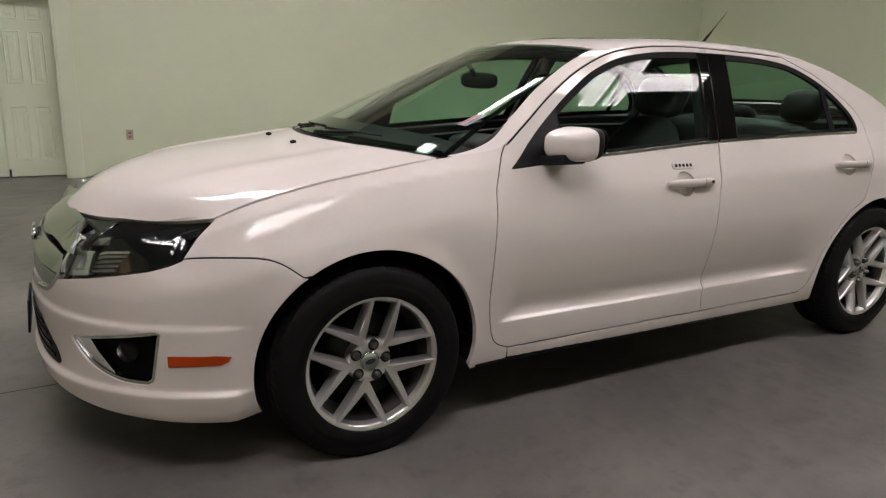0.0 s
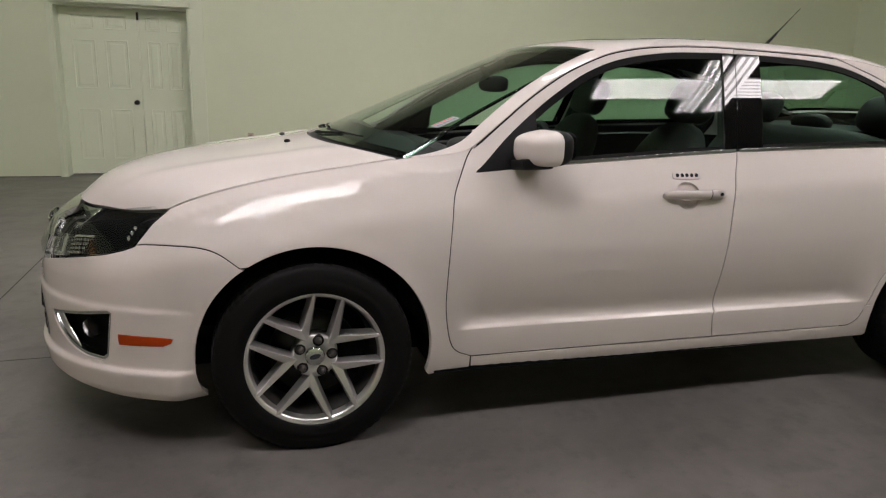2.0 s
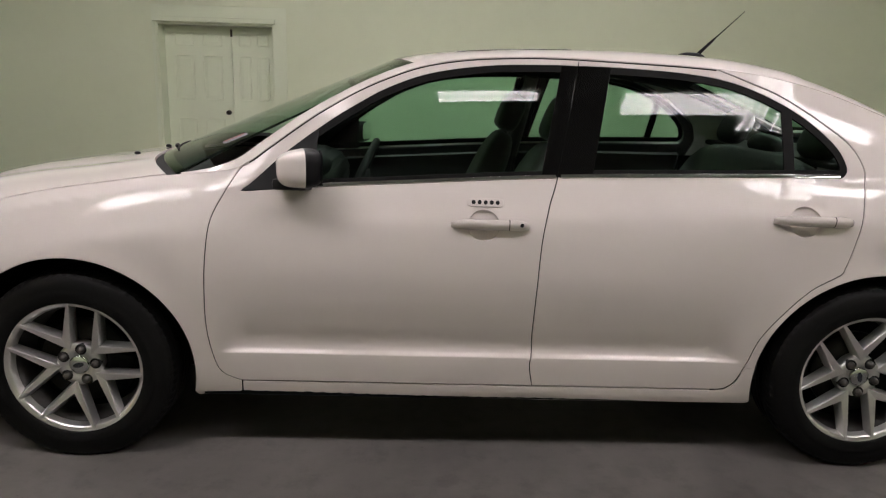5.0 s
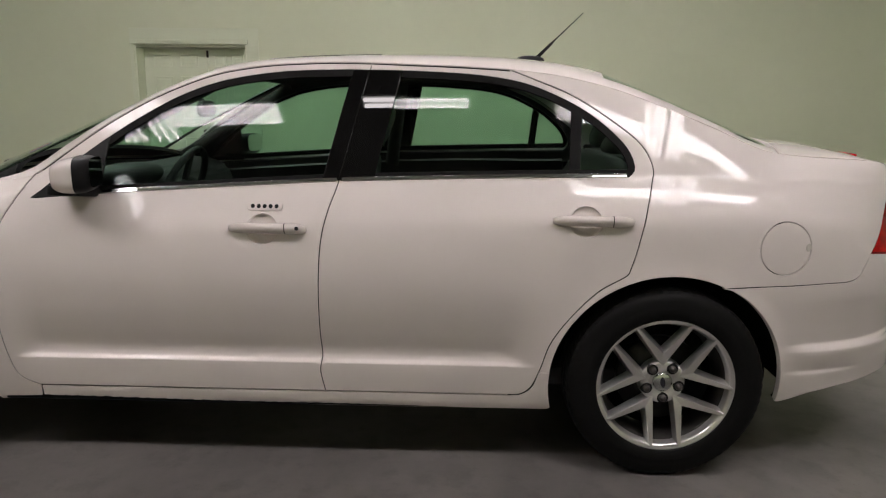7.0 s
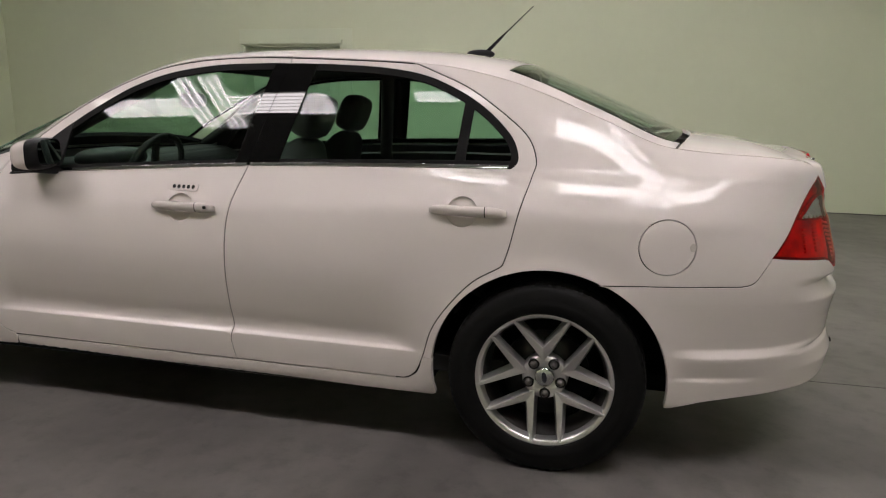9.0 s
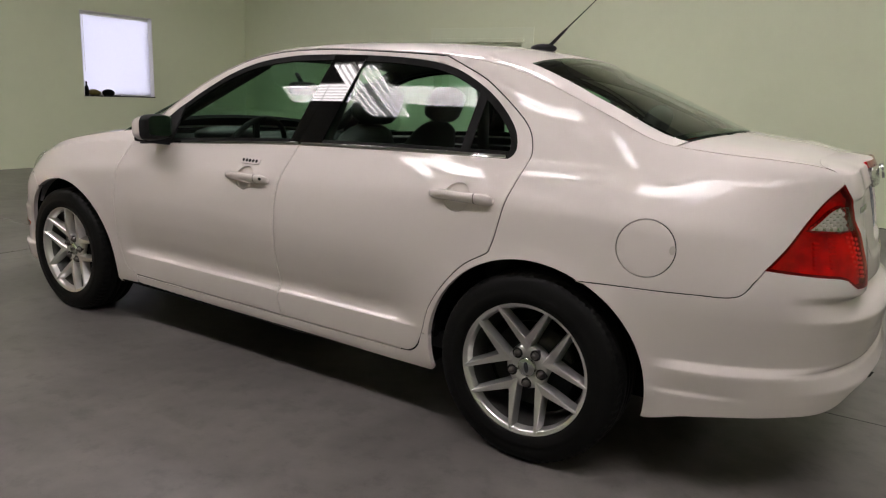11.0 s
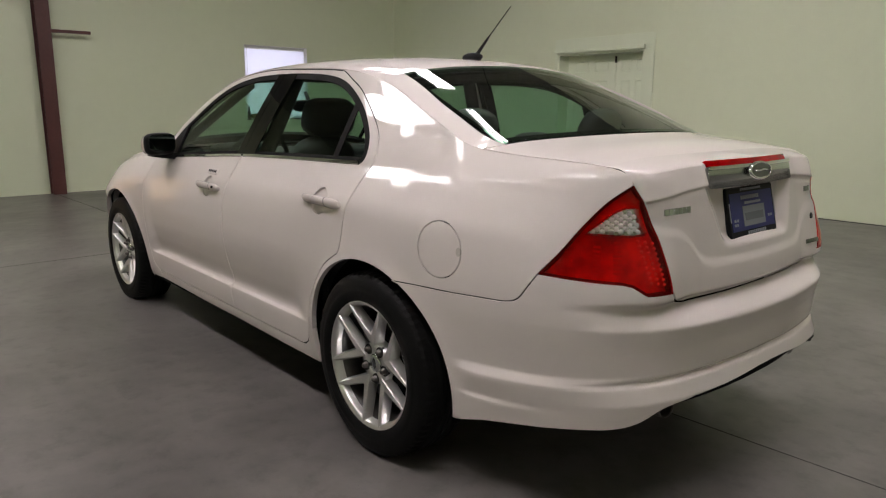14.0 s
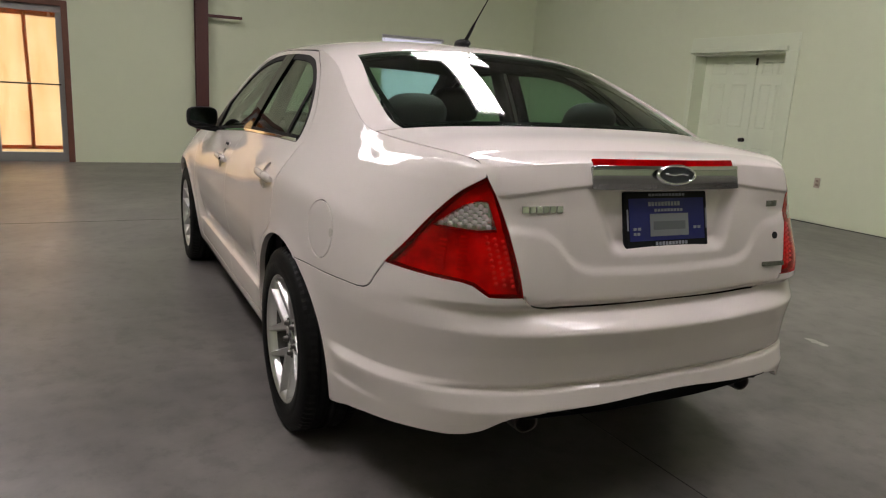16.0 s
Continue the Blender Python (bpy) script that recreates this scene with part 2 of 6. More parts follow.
def curve(pts, step=0.02):
    """Points along a smooth line through pts (Catmull-Rom), about step apart."""
    p = np.array(pts, float)
    p = np.vstack([2 * p[0] - p[1], p, 2 * p[-1] - p[-2]])
    out = []
    for a, b, c, d in zip(p, p[1:], p[2:], p[3:]):
        n = max(2, int(np.ceil(np.linalg.norm(c - b) / step)))
        t = np.linspace(0, 1, n, endpoint=False)[:, None]
        out.append(0.5 * (2 * b + (c - a) * t + (2 * a - 5 * b + 4 * c - d) * t**2 + (3 * b - a - 3 * c + d) * t**3))
    return [tuple(q) for q in np.vstack(out + [p[-2:-1]])]


def straight(pts, step=0.02):
    out = []
    for a, b in zip(pts, pts[1:]):
        a, b = np.array(a, float), np.array(b, float)
        n = max(1, int(np.ceil(np.linalg.norm(b - a) / step)))
        out += [tuple(a + (b - a) * k / n) for k in range(n)]
    return out + [tuple(pts[-1])]


def loop(*runs):
    """One closed outline from runs of points, with doubles left out."""
    out = []
    for run in runs:
        for p in run:
            if not out or math.dist(out[-1], p) > 2e-3:
                out.append((float(p[0]), float(p[1])))
    if math.dist(out[0], out[-1]) < 2e-3:
        out.pop()
    return out


def area(poly):
    p = np.array(poly)
    return 0.5 * np.sum(p[:, 0] * np.roll(p[:, 1], -1) - np.roll(p[:, 0], -1) * p[:, 1])


def outward(poly):
    """Unit outward directions at the corners of a closed outline, whichever way it runs."""
    p = np.array(poly)
    e = np.roll(p, -1, 0) - p
    e /= np.maximum(np.linalg.norm(e, axis=1, keepdims=True), 1e-9)
    n = np.stack([e[:, 1], -e[:, 0]], 1) * (1 if area(poly) > 0 else -1)
    m = n + np.roll(n, 1, 0)
    m /= np.maximum(np.linalg.norm(m, axis=1, keepdims=True), 0.35)
    return m


def inside(pts, poly):
    p, q = np.array(poly), np.roll(np.array(poly), -1, 0)
    x, y = pts[:, 0][:, None], pts[:, 1][:, None]
    dy = q[:, 1] - p[:, 1]
    cross = ((p[:, 1] > y) != (q[:, 1] > y)) & (x < (q[:, 0] - p[:, 0]) * (y - p[:, 1]) / np.where(dy == 0, 1e-12, dy) + p[:, 0])
    return cross.sum(1) % 2 == 1


def skin(surf, loops, h=(0.03, 0.025), rows=(), gap=0.0032, depth=0.02, side=1, rim=0.0015):
    """A sheet with rounded, folded-in edges: the 2D outlines (first the outer one, then holes) laid on surf(u, v)."""
    from mathutils.geometry import delaunay_2d_cdt

    loops = [np.array(L) + outward(L) * (-gap if k == 0 else gap) for k, L in enumerate(loops)]
    lo, hi = loops[0].min(0), loops[0].max(0)
    us, vs = np.arange(lo[0], hi[0], h[0]), np.arange(lo[1], hi[1], h[1])
    if len(rows):
        vs = np.array(sorted([v for v in vs if min(abs(v - r) for r in rows) > 0.006] + [r for r in rows if lo[1] < r < hi[1]]))
    grid = np.array([(u, v) for u in us for v in vs])
    keep = inside(grid, loops[0])
    for L in loops[1:]:
        keep &= ~inside(grid, L)
    grid = grid[keep]
    edge = np.vstack(loops)
    if len(grid):
        far = np.sqrt(((grid[:, None] - edge[None]) ** 2).sum(2)).min(1)
        grid = grid[far > 0.35 * min(h)]
    pts = np.vstack([edge, grid]) if len(grid) else edge
    cons, at = [], 0
    for L in loops:
        cons += [(at + k, at + (k + 1) % len(L)) for k in range(len(L))]
        at += len(L)
    v2, _, tris, *_ = delaunay_2d_cdt([Vector(p) for p in pts], cons, [], 0, 1e-6)
    v2 = np.array([(v.x, v.y) for v in v2])
    mid = np.array([v2[list(t)].mean(0) for t in tris])
    keep = inside(mid, loops[0])
    for L in loops[1:]:
        keep &= ~inside(mid, L)
    tris = [t for t, k in zip(tris, keep) if k]
    P, N, U, V = frame_at(surf, v2)
    verts, norms, faces = [P], [N], [tuple(t) for t in tris]
    if faces:
        a, b, c = faces[0]
        if np.dot(np.cross(P[b] - P[a], P[c] - P[a]), N[a]) < 0:
            faces = [f[::-1] for f in faces]
    at = len(P)
    for k, L in enumerate(loops):
        p, n, tu, tv = frame_at(surf, L)
        o2 = outward(L) * (1 if k == 0 else -1)
        o = tu * o2[:, :1] + tv * o2[:, 1:]
        o /= np.maximum(np.linalg.norm(o, axis=1, keepdims=True), 1e-9)
        q = len(L)
        rings = [p, p + o * rim * 0.7 - n * rim * 0.3, p + o * rim - n * rim, p + o * rim - n * depth]
        ns = [n, n * 0.7 + o * 0.7, o, o]
        for r_, m_ in zip(rings, ns):
            verts.append(r_)
            norms.append(m_)
        for j in range(3):
            for i in range(q):
                i2 = (i + 1) % q
                f = (at + j * q + i, at + j * q + i2, at + (j + 1) * q + i2, at + (j + 1) * q + i)
                faces.append(f)
        f = faces[-1]
        allv = np.vstack(verts)
        fn = np.cross(allv[f[1]] - allv[f[0]], allv[f[3]] - allv[f[0]])
        if np.dot(fn, o[-1]) < 0:
            faces[-3 * q:] = [f[::-1] for f in faces[-3 * q:]]
        at += 4 * q
    verts, norms = np.vstack(verts), np.vstack(norms)
    norms /= np.maximum(np.linalg.norm(norms, axis=1, keepdims=True), 1e-9)
    if side < 0:
        verts, norms, faces = verts * (1, -1, 1), norms * (1, -1, 1), [f[::-1] for f in faces]
    return verts, faces, norms


def frame_at(surf, uv):
    uv = np.array(uv, float)
    e = 2.5e-3
    P = surf(uv[:, 0], uv[:, 1])
    U = (surf(uv[:, 0] + e, uv[:, 1]) - surf(uv[:, 0] - e, uv[:, 1])) / (2 * e)
    V = (surf(uv[:, 0], uv[:, 1] + e) - surf(uv[:, 0], uv[:, 1] - e)) / (2 * e)
    N = np.cross(U, V)
    N /= np.maximum(np.linalg.norm(N, axis=1, keepdims=True), 1e-9)
    return P, N, U, V


def sheet(name, surf, loops, mat, parent, label="", sides=(1,), **kw):
    """One part from skin(), on the left (1), the right (-1) or both sides of the car."""
    V, F, N = [], [], []
    for s in sides:
        v, f, n = skin(surf, loops, side=s, **kw)
        at = sum(len(a) for a in V)
        V.append(v), N.append(n)
        F += [tuple(i + at for i in t) for t in f]
    return raw(name, np.vstack(V), F, mat, parent, label, np.vstack(N))


# ---- the room ----
X0, X1, Y0, Y1, H = -6.25, 9.0, -7.5, 6.02, 4.7
GROUND = 0.015


def structure(ob, label, category):
    return tagged(ob, label, category, kind="structure")


def wall_with_openings(name, along, x0, x1, at, thick, height, holes, label):
    """A wall made of blocks round its openings. along 'x': at is its face's y, thickness outwards; along 'y': at is x."""
    bm = bmesh.new()
    xs = sorted({x0, x1, *[v for h in holes for v in h[:2]]})
    for a, b in zip(xs, xs[1:]):
        spans, z = [], 0.0
        for h in sorted(h for h in holes if h[0] <= a and h[1] >= b):
            if h[2] > z:
                spans.append((z, h[2]))
            z = h[3]
        spans.append((z, height))
        for z0, z1 in spans:
            d = (a, b, min(at, at + thick), max(at, at + thick), z0, z1) if along == "x" else (min(at, at + thick), max(at, at + thick), a, b, z0, z1)
            box(bm, *d)
    bmesh.ops.remove_doubles(bm, verts=bm.verts, dist=1e-5)
    return structure(part(name, bm, WALL, None), label, "wall")


DOOR = (-2.225, -0.775, 0.0, 1.985)
WIN = (2.99, 4.15, 1.0, 2.20)
GATE = (-3.60, -1.70, 0.0, 2.20)
bm = bmesh.new()
box(bm, X0 - 0.3, X1 + 0.3, Y0 - 0.3, Y1 + 0.4, -0.15, GROUND)
structure(part("floor", bm, FLOOR, None), "worn grey painted concrete floor with faint joints", "floor")
wall_with_openings("wall_north", "x", X0, X1, Y1, 0.30, H, [DOOR], "smooth pale green painted drywall behind the car")
wall_with_openings("wall_west", "y", Y0, Y1, X0, -0.18, H, [WIN, GATE], "pale green painted wall with a window and a glazed door")
# unseen east and south walls, X1 and Y0 set for their bounce light
wall_with_openings("wall_east", "y", Y0, Y1, X1, 0.15, H, [], "plain pale green painted wall, unseen, that closes the room")
wall_with_openings("wall_south", "x", X0, X1, Y0, -0.15, H, [], "plain pale green painted wall, unseen, that closes the room")
bm = bmesh.new()
box(bm, X0, X1, Y0, Y1, H, H + 0.12)
structure(part("ceiling", bm, CEILING, None), "dim grey panelled ceiling over the garage", "ceiling")


# ---- the car: surfaces ----
# Plan outline of the left half at its widest, from the nose to the tail.
NOSE = [(-0.985, 0.0), (-0.975, -0.15), (-0.945, -0.33), (-0.885, -0.50), (-0.785, -0.645), (-0.635, -0.772), (-0.45, -0.853), (-0.22, -0.893)]
FLANK = [(0.10, -0.897), (0.55, -0.893), (1.2, -0.895), (1.8, -0.896), (2.35, -0.898), (2.75, -0.897), (3.05, -0.872)]
TAIL = [(3.28, -0.832), (3.47, -0.762), (3.61, -0.645), (3.695, -0.48), (3.735, -0.28), (3.75, -0.12), (3.753, 0.0)]
PLAN = np.array(curve(NOSE + FLANK + TAIL, 0.002))
PLAN[-1, 1] = PLAN[0, 1] = 0.0


def blur(a, sigma, step):
    """Gaussian smoothing of an evenly stepped row whose ends carry on in a straight line."""
    n = int(4 * sigma / step)
    w = np.exp(-0.5 * (np.arange(-n, n + 1) * step / sigma) ** 2)
    pad = np.r_[2 * a[0] - a[n:0:-1], a, 2 * a[-1] - a[-2:-n - 2:-1]]
    return np.convolve(pad, w / w.sum(), "valid")


def soft(f, a, b, sigma):
    """A curve without kinks: f between a and b, smoothed over sigma metres."""
    x = np.arange(a, b + 1e-9, 0.001)
    y = blur(f(x), sigma, 0.001)
    return lambda q: np.interp(q, x, y)


ARC = np.r_[0, np.cumsum(np.linalg.norm(np.diff(PLAN, axis=0), axis=1))]
even_ = np.linspace(0, ARC[-1], int(ARC[-1] / 0.001) + 1)
PLAN = np.stack([np.interp(even_, ARC, PLAN[:, k]) for k in (0, 1)], 1)
half_ = np.vstack([PLAN[:0:-1] * (1, -1), PLAN, PLAN[-2::-1] * (1, -1)])
PLAN = np.stack([blur(half_[:, k], 0.030, 0.001) for k in (0, 1)], 1)[len(PLAN) - 1:2 * len(PLAN) - 1]
ARC = np.r_[0, np.cumsum(np.linalg.norm(np.diff(PLAN, axis=0), axis=1))]
ARC += 1.2 - np.interp(1.2, PLAN[:, 0], ARC)
S0, S1 = ARC[0], ARC[-1]
DIR = np.gradient(PLAN, ARC, axis=0)
DIR /= np.linalg.norm(DIR, axis=1, keepdims=True)


def station(x, y):
    """The place along the outline that lies nearest to (x, y)."""
    return float(ARC[np.argmin((PLAN[:, 0] - x) ** 2 + (PLAN[:, 1] + abs(y)) ** 2)])


def rise(x, a, b):
    t = np.clip((np.asarray(x, float) - a) / (b - a), 0, 1)
    return t * t * (3 - 2 * t)


belt = pchip([-1.3, -0.6, -0.5, -0.3, -0.1, 0.1, 0.3, 0.5, 1.0, 1.6, 2.2, 2.6, 3.1, 3.6, 4.4], [0.74, 0.765, 0.79, 0.845, 0.885, 0.92, 0.943, 0.957, 0.985, 1.013, 1.03, 1.043, 1.035, 1.02, 1.02])
lean = pchip([-1.3, 0.3, 0.62, 2.40, 2.60, 2.95, 3.15, 3.30, 4.4], [1.4, 1.4, 0.465, 0.465, 0.50, 0.55, 0.90, 1.25, 1.3])
low_door = pchip([0.15, 0.20, 0.235, 0.285, 0.385, 0.394, 0.399, 0.410, 0.425, 0.50, 0.60, 0.70, 1.6], [0.16, 0.085, 0.056, 0.046, 0.037, 0.037, 0.042, 0.051, 0.054, 0.036, 0.015, 0.003, 0.0])
low_plain = pchip([0.15, 0.20, 0.235, 0.285, 0.40, 0.50, 0.60, 0.70, 1.6], [0.16, 0.085, 0.056, 0.043, 0.029, 0.018, 0.008, 0.002, 0.0])
run = lambda xs, ys: lambda x: np.interp(x, xs, ys)
low_front = soft(run([0.10, 0.17, 0.20, 0.225, 0.295, 0.304, 0.314, 0.36, 0.50, 0.509, 0.521, 0.62, 0.70, 1.6], [0.25, 0.08, 0.03, 0.012, 0.0, 0.0, 0.016, 0.017, 0.010, 0.010, 0.019, 0.022, 0.030, 0.030]), 0.10, 1.6, 0.0028)
low_rear = soft(run([0.10, 0.22, 0.262, 0.432, 0.441, 0.466, 0.55, 0.64, 0.70, 1.6], [0.25, 0.06, 0.030, 0.007, 0.007, 0.024, 0.014, 0.004, 0.0, 0.0]), 0.10, 1.6, 0.0022)
low_tail = soft(run([0.10, 0.22, 0.30, 0.385, 0.432, 0.4405, 0.446, 0.452, 0.54, 0.630, 0.639, 0.690, 0.70, 1.6], [0.25, 0.06, 0.012, 0.0, 0.017, 0.030, 0.030, 0.021, 0.014, 0.003, 0.004, 0.031, 0.031, 0.031]), 0.10, 1.6, 0.0022)
plain_rear = run([0.10, 0.22, 0.262, 0.50, 0.70, 1.6], [0.25, 0.06, 0.030, 0.014, 0.0, 0.0])
side_step = soft(run([0.10, 0.357, 0.369, 0.425, 0.44, 1.6], [0.0, 0.0, 0.010, 0.0, 0.0, 0.0]), 0.10, 1.6, 0.003)
up_side = pchip([-0.40, -0.30, -0.20, -0.155, -0.13, -0.09, -0.045, 0.0], [0.0, 0.0005, 0.003, 0.0065, 0.0135, 0.0355, 0.065, 0.098])
up_door = soft(pchip([-0.40, -0.25, -0.17, -0.135, -0.07, 0.0], [0.0, 0.007, 0.018, 0.027, 0.061, 0.098]), -0.40, 0.0, 0.011)
belt, lean, up_side = soft(belt, -1.3, 4.4, 0.05), soft(lean, -1.3, 4.4, 0.09), soft(up_side, -0.40, 0.0, 0.008)
up_corner = pchip([0.66, 0.70, 0.76, 0.85, 0.955, 1.03, 1.068, 1.12], [0.0, 0.003, 0.008, 0.034, 0.062, 0.079, 0.092, 0.16])
up_lid = pchip([0.655, 0.692, 0.75, 0.85, 0.957, 1.054, 1.09, 1.14], [0.0, 0.054, 0.060, 0.074, 0.092, 0.126, 0.142, 0.20])
up_corner, up_lid = soft(up_corner, 0.60, 1.14, 0.018), soft(up_lid, 0.60, 1.14, 0.010)
lift = pchip([2.9, 3.1, 3.4, 3.7, 4.0, 4.35], [0.012, 0.014, 0.020, 0.033, 0.044, 0.050])
up_grille = soft(pchip([0.55, 0.60, 0.66, 0.70, 0.735, 0.77, 0.80], [0.0, 0.0, 0.012, 0.034, 0.070, 0.130, 0.20]), 0.55, 0.80, 0.01)
up_nose = pchip([0.60, 0.70, 0.78, 0.82, 0.90], [0.0, 0.012, 0.046, 0.100, 0.24])


CURVE = 0.20


def rear_low(s, z):
    """Tuck of the rear bumper: one crease all round, a step by the wheel, a shelf under the boot."""
    zz = z - lift(s) * (1 - rise(z, 0.55, 0.66))
    back = rise(s, 3.48, 3.78)
    shelf = low_tail(zz) * (1 - rise(z, 0.690, 0.72))
    clear = rise(np.hypot(s - 2.728, z - 0.335), 0.40, 0.54)
    side = (low_rear(zz) + side_step(zz) * (1 - rise(s, 3.15, 3.5))) * clear + plain_rear(zz) * (1 - clear)
    return side * (1 - back) + shelf * back


def inset(s, z):
    """How far the skin lies inside the plan outline at a height."""
    q = z - belt(s)
    mild = rise(s, 0.10, 0.70) * (1 - rise(s, 1.95, 2.55))
    up = up_side(q) * (1 - mild) + up_door(q) * mild + np.where(q > 0, q * lean(s) + (CURVE + 0.09 * rise(s, 2.4, 2.7)) * np.clip(q, 0, 1) ** 2 * rise(s, 0.25, 0.75) * (1 - rise(s, 2.95, 3.35)), 0)
    blend_z = rise(z, 0.40, 0.58)
    f, r = 1 - rise(s, -0.62, -0.38) * blend_z - rise(s, -0.47, -0.355) * (1 - blend_z), rise(s, 2.95, 3.2)
    tail, nose = rise(s, 3.08, 3.66), 1 - rise(s, -0.80, -0.55)
    d = rise(s, 0.47, 0.58) * (1 - rise(s, 2.15, 2.31))
    low = (low_door(z) * d + low_plain(z) * (1 - d)) * (1 - f) * (1 - r) + low_front(z) * f + rear_low(s, z) * r
    up = up * (1 - tail) * (1 - nose) + (up_corner(z) * (1 - rise(s, 3.74, 3.98)) + up_lid(z) * rise(s, 3.74, 3.98)) * tail + (up_nose(z) * rise(s, -1.20, -0.98) + up_grille(z) * (1 - rise(s, -1.20, -0.98))) * nose
    # the lips of the wheel arches stand a little proud
    for cx in (0.0, 2.728):
        rad = np.hypot(s - cx, z - 0.335)
        low = low - 0.008 * np.exp(-(((rad - 0.386) / 0.040) ** 2)) * rise(z, 0.2, 0.4)
    return low + up


LEDGE = soft(run([3.60, 3.80, 3.90, 3.955, 3.995, 4.05, 4.40], [0.915, 0.905, 0.893, 0.862, 0.806, 0.791, 0.786]), 3.6, 4.4, 0.018)
HANDLES = ((1.372, 0.858), (2.436, 0.898))


def flank(s, z, cut=True):
    s, z = np.asarray(s, float), np.asarray(z, float)
    d = inset(s, z)
    if cut:
        # boot lid: lip above, panel and plate recess below
        lid = rise(s, 3.715, 3.755)
        zl = 0.985 + 0.10 * np.clip(s - 3.75, 0, 0.3)
        d = d - 0.007 * lid * rise(z, zl - 0.004, zl + 0.008)
        low2 = LEDGE(s)
        d = d + 0.007 * lid * rise(z, low2 - 0.014, low2 + 0.018) * (1 - rise(z, zl - 0.06, zl))
        edge = 4.122 - (z - 0.835) * 0.44
        d = d + 0.030 * rise(s, edge - 0.012, edge + 0.045) * rise(z, 0.826, 0.868) * (1 - rise(z, 1.008, 1.016))
    sc = np.clip(s, S0, S1)
    px, py = np.interp(sc, ARC, PLAN[:, 0]), np.interp(sc, ARC, PLAN[:, 1])
    tx, ty = np.interp(sc, ARC, DIR[:, 0]), np.interp(sc, ARC, DIR[:, 1])
    n = np.hypot(tx, ty)
    x, y = px + (s - sc) * tx / n - ty / n * d, py + (s - sc) * ty / n + tx / n * d
    return np.stack([x, y, z + 0 * x], -1)


# Line where the side meets the hood, pillars, roof and boot.
rail = pchip([-0.75, -0.60, -0.50, -0.43, -0.263, -0.089, 0.094, 0.287, 0.42, 0.55, 0.631, 0.811, 0.999, 1.193, 1.392, 1.592, 1.89, 2.1, 2.3, 2.517, 2.7, 2.9, 3.107, 3.2, 3.32, 3.45, 3.57, 3.65, 3.72],
             [0.775, 0.80, 0.822, 0.848, 0.893, 0.928, 0.957, 0.985, 0.998, 1.02, 1.078, 1.210, 1.315, 1.382, 1.408, 1.415, 1.407, 1.398, 1.382, 1.338, 1.278, 1.2015, 1.121, 1.110, 1.102, 1.097, 1.090, 1.081, 1.068])
mid = pchip([-0.62, -0.5, -0.42, -0.30, -0.1, 0.1, 0.20, 0.31, 0.37, 0.60, 0.90, 1.13, 1.30, 1.6, 1.9, 2.2, 2.45, 2.6, 2.85, 3.107, 3.2, 3.4, 3.56, 3.7],
            [0.690, 0.768, 0.850, 0.905, 0.945, 0.975, 0.992, 1.008, 1.028, 1.1455, 1.2955, 1.404, 1.442, 1.463, 1.468, 1.459, 1.428, 1.380, 1.2715, 1.157, 1.145, 1.128, 1.100, 1.06])
bow = pchip([-0.62, -0.5, -0.42, -0.3, 0.2, 0.35, 0.9, 1.15, 1.6, 2.2, 2.5, 3.1, 3.4, 3.6], [0.42, 0.395, 0.37, 0.325, 0.22, 0.24, 0.17, 0.12, 0.0, 0.0, -0.05, -0.09, -0.07, -0.06])
crown = pchip([-0.75, 0.2, 0.4, 1.0, 1.4, 2.2, 2.6, 3.0, 3.2, 3.7], [0.5, 0.5, 0.55, 0.6, 0.55, 0.55, 0.65, 0.65, 0.6, 0.6])

rail, mid = soft(rail, -0.75, 3.72, 0.022), soft(mid, -0.62, 3.7, 0.025)
bow, crown = soft(bow, -0.62, 3.6, 0.05), soft(crown, -0.75, 3.7, 0.08)


def top(u, t):
    u, t = np.asarray(u, float), np.asarray(t, float)
    zr, zc, a = rail(u), mid(u), crown(u)
    e = flank(u, zr, False)
    f = a * t**2 + (1 - a) * np.abs(t) ** 7
    x = e[..., 0] - bow(u) * (1 - t**2)
    # two soft ridges along the hood
    ridge = 0.006 * np.exp(-(((np.abs(t) - 0.62) / 0.10) ** 2)) * (1 - rise(u, 0.15, 0.35)) * rise(u, -0.7, -0.4)
    return np.stack([x, -e[..., 1] * t, zc - (zc - zr) * f + ridge], -1)


def glazed(u0, u1, bulge):
    """The top surface between two stations as one evenly bowed pane."""
    def pane(g, u, k):
        a, b = float(g(u0)), float(g(u1))
        return a + (b - a) * (u - u0) / (u1 - u0) + k * (u - u0) * (u1 - u)

    def f(u, t):
        u, t = np.asarray(u, float), np.asarray(t, float)
        zr, zc, a = pane(rail, u, bulge), pane(mid, u, bulge), pane(crown, u, 0)
        e = flank(u, rail(u), False)
        y = pane(lambda q: -flank(np.array([q]), rail(np.array([q])), False)[0, 1], u, 0.0)
        shape = a * t**2 + (1 - a) * np.abs(t) ** 7
        x = e[..., 0] - pane(bow, u, 0) * (1 - t**2)
        return np.stack([x, y * t, zc - (zc - zr) * shape], -1)
    return f


def sunk(surf, d):
    """The same surface, d metres further in."""
    def f(u, v):
        p, n, *_ = frame_at(surf, np.stack([np.ravel(u), np.ravel(v)], 1))
        return p - n * d
    return f


def rail_run(a, b, n=40, dz=0.0):
    return [(x, float(rail(x)) + dz) for x in np.linspace(a, b, n)]


# ---- the car: panels ----
car = tagged(new("car"), "pearl white four-door sedan parked on the grey floor", "car")
ARCH_F, ARCH_R, ARCH_Z = 0.388, 0.392, 0.335


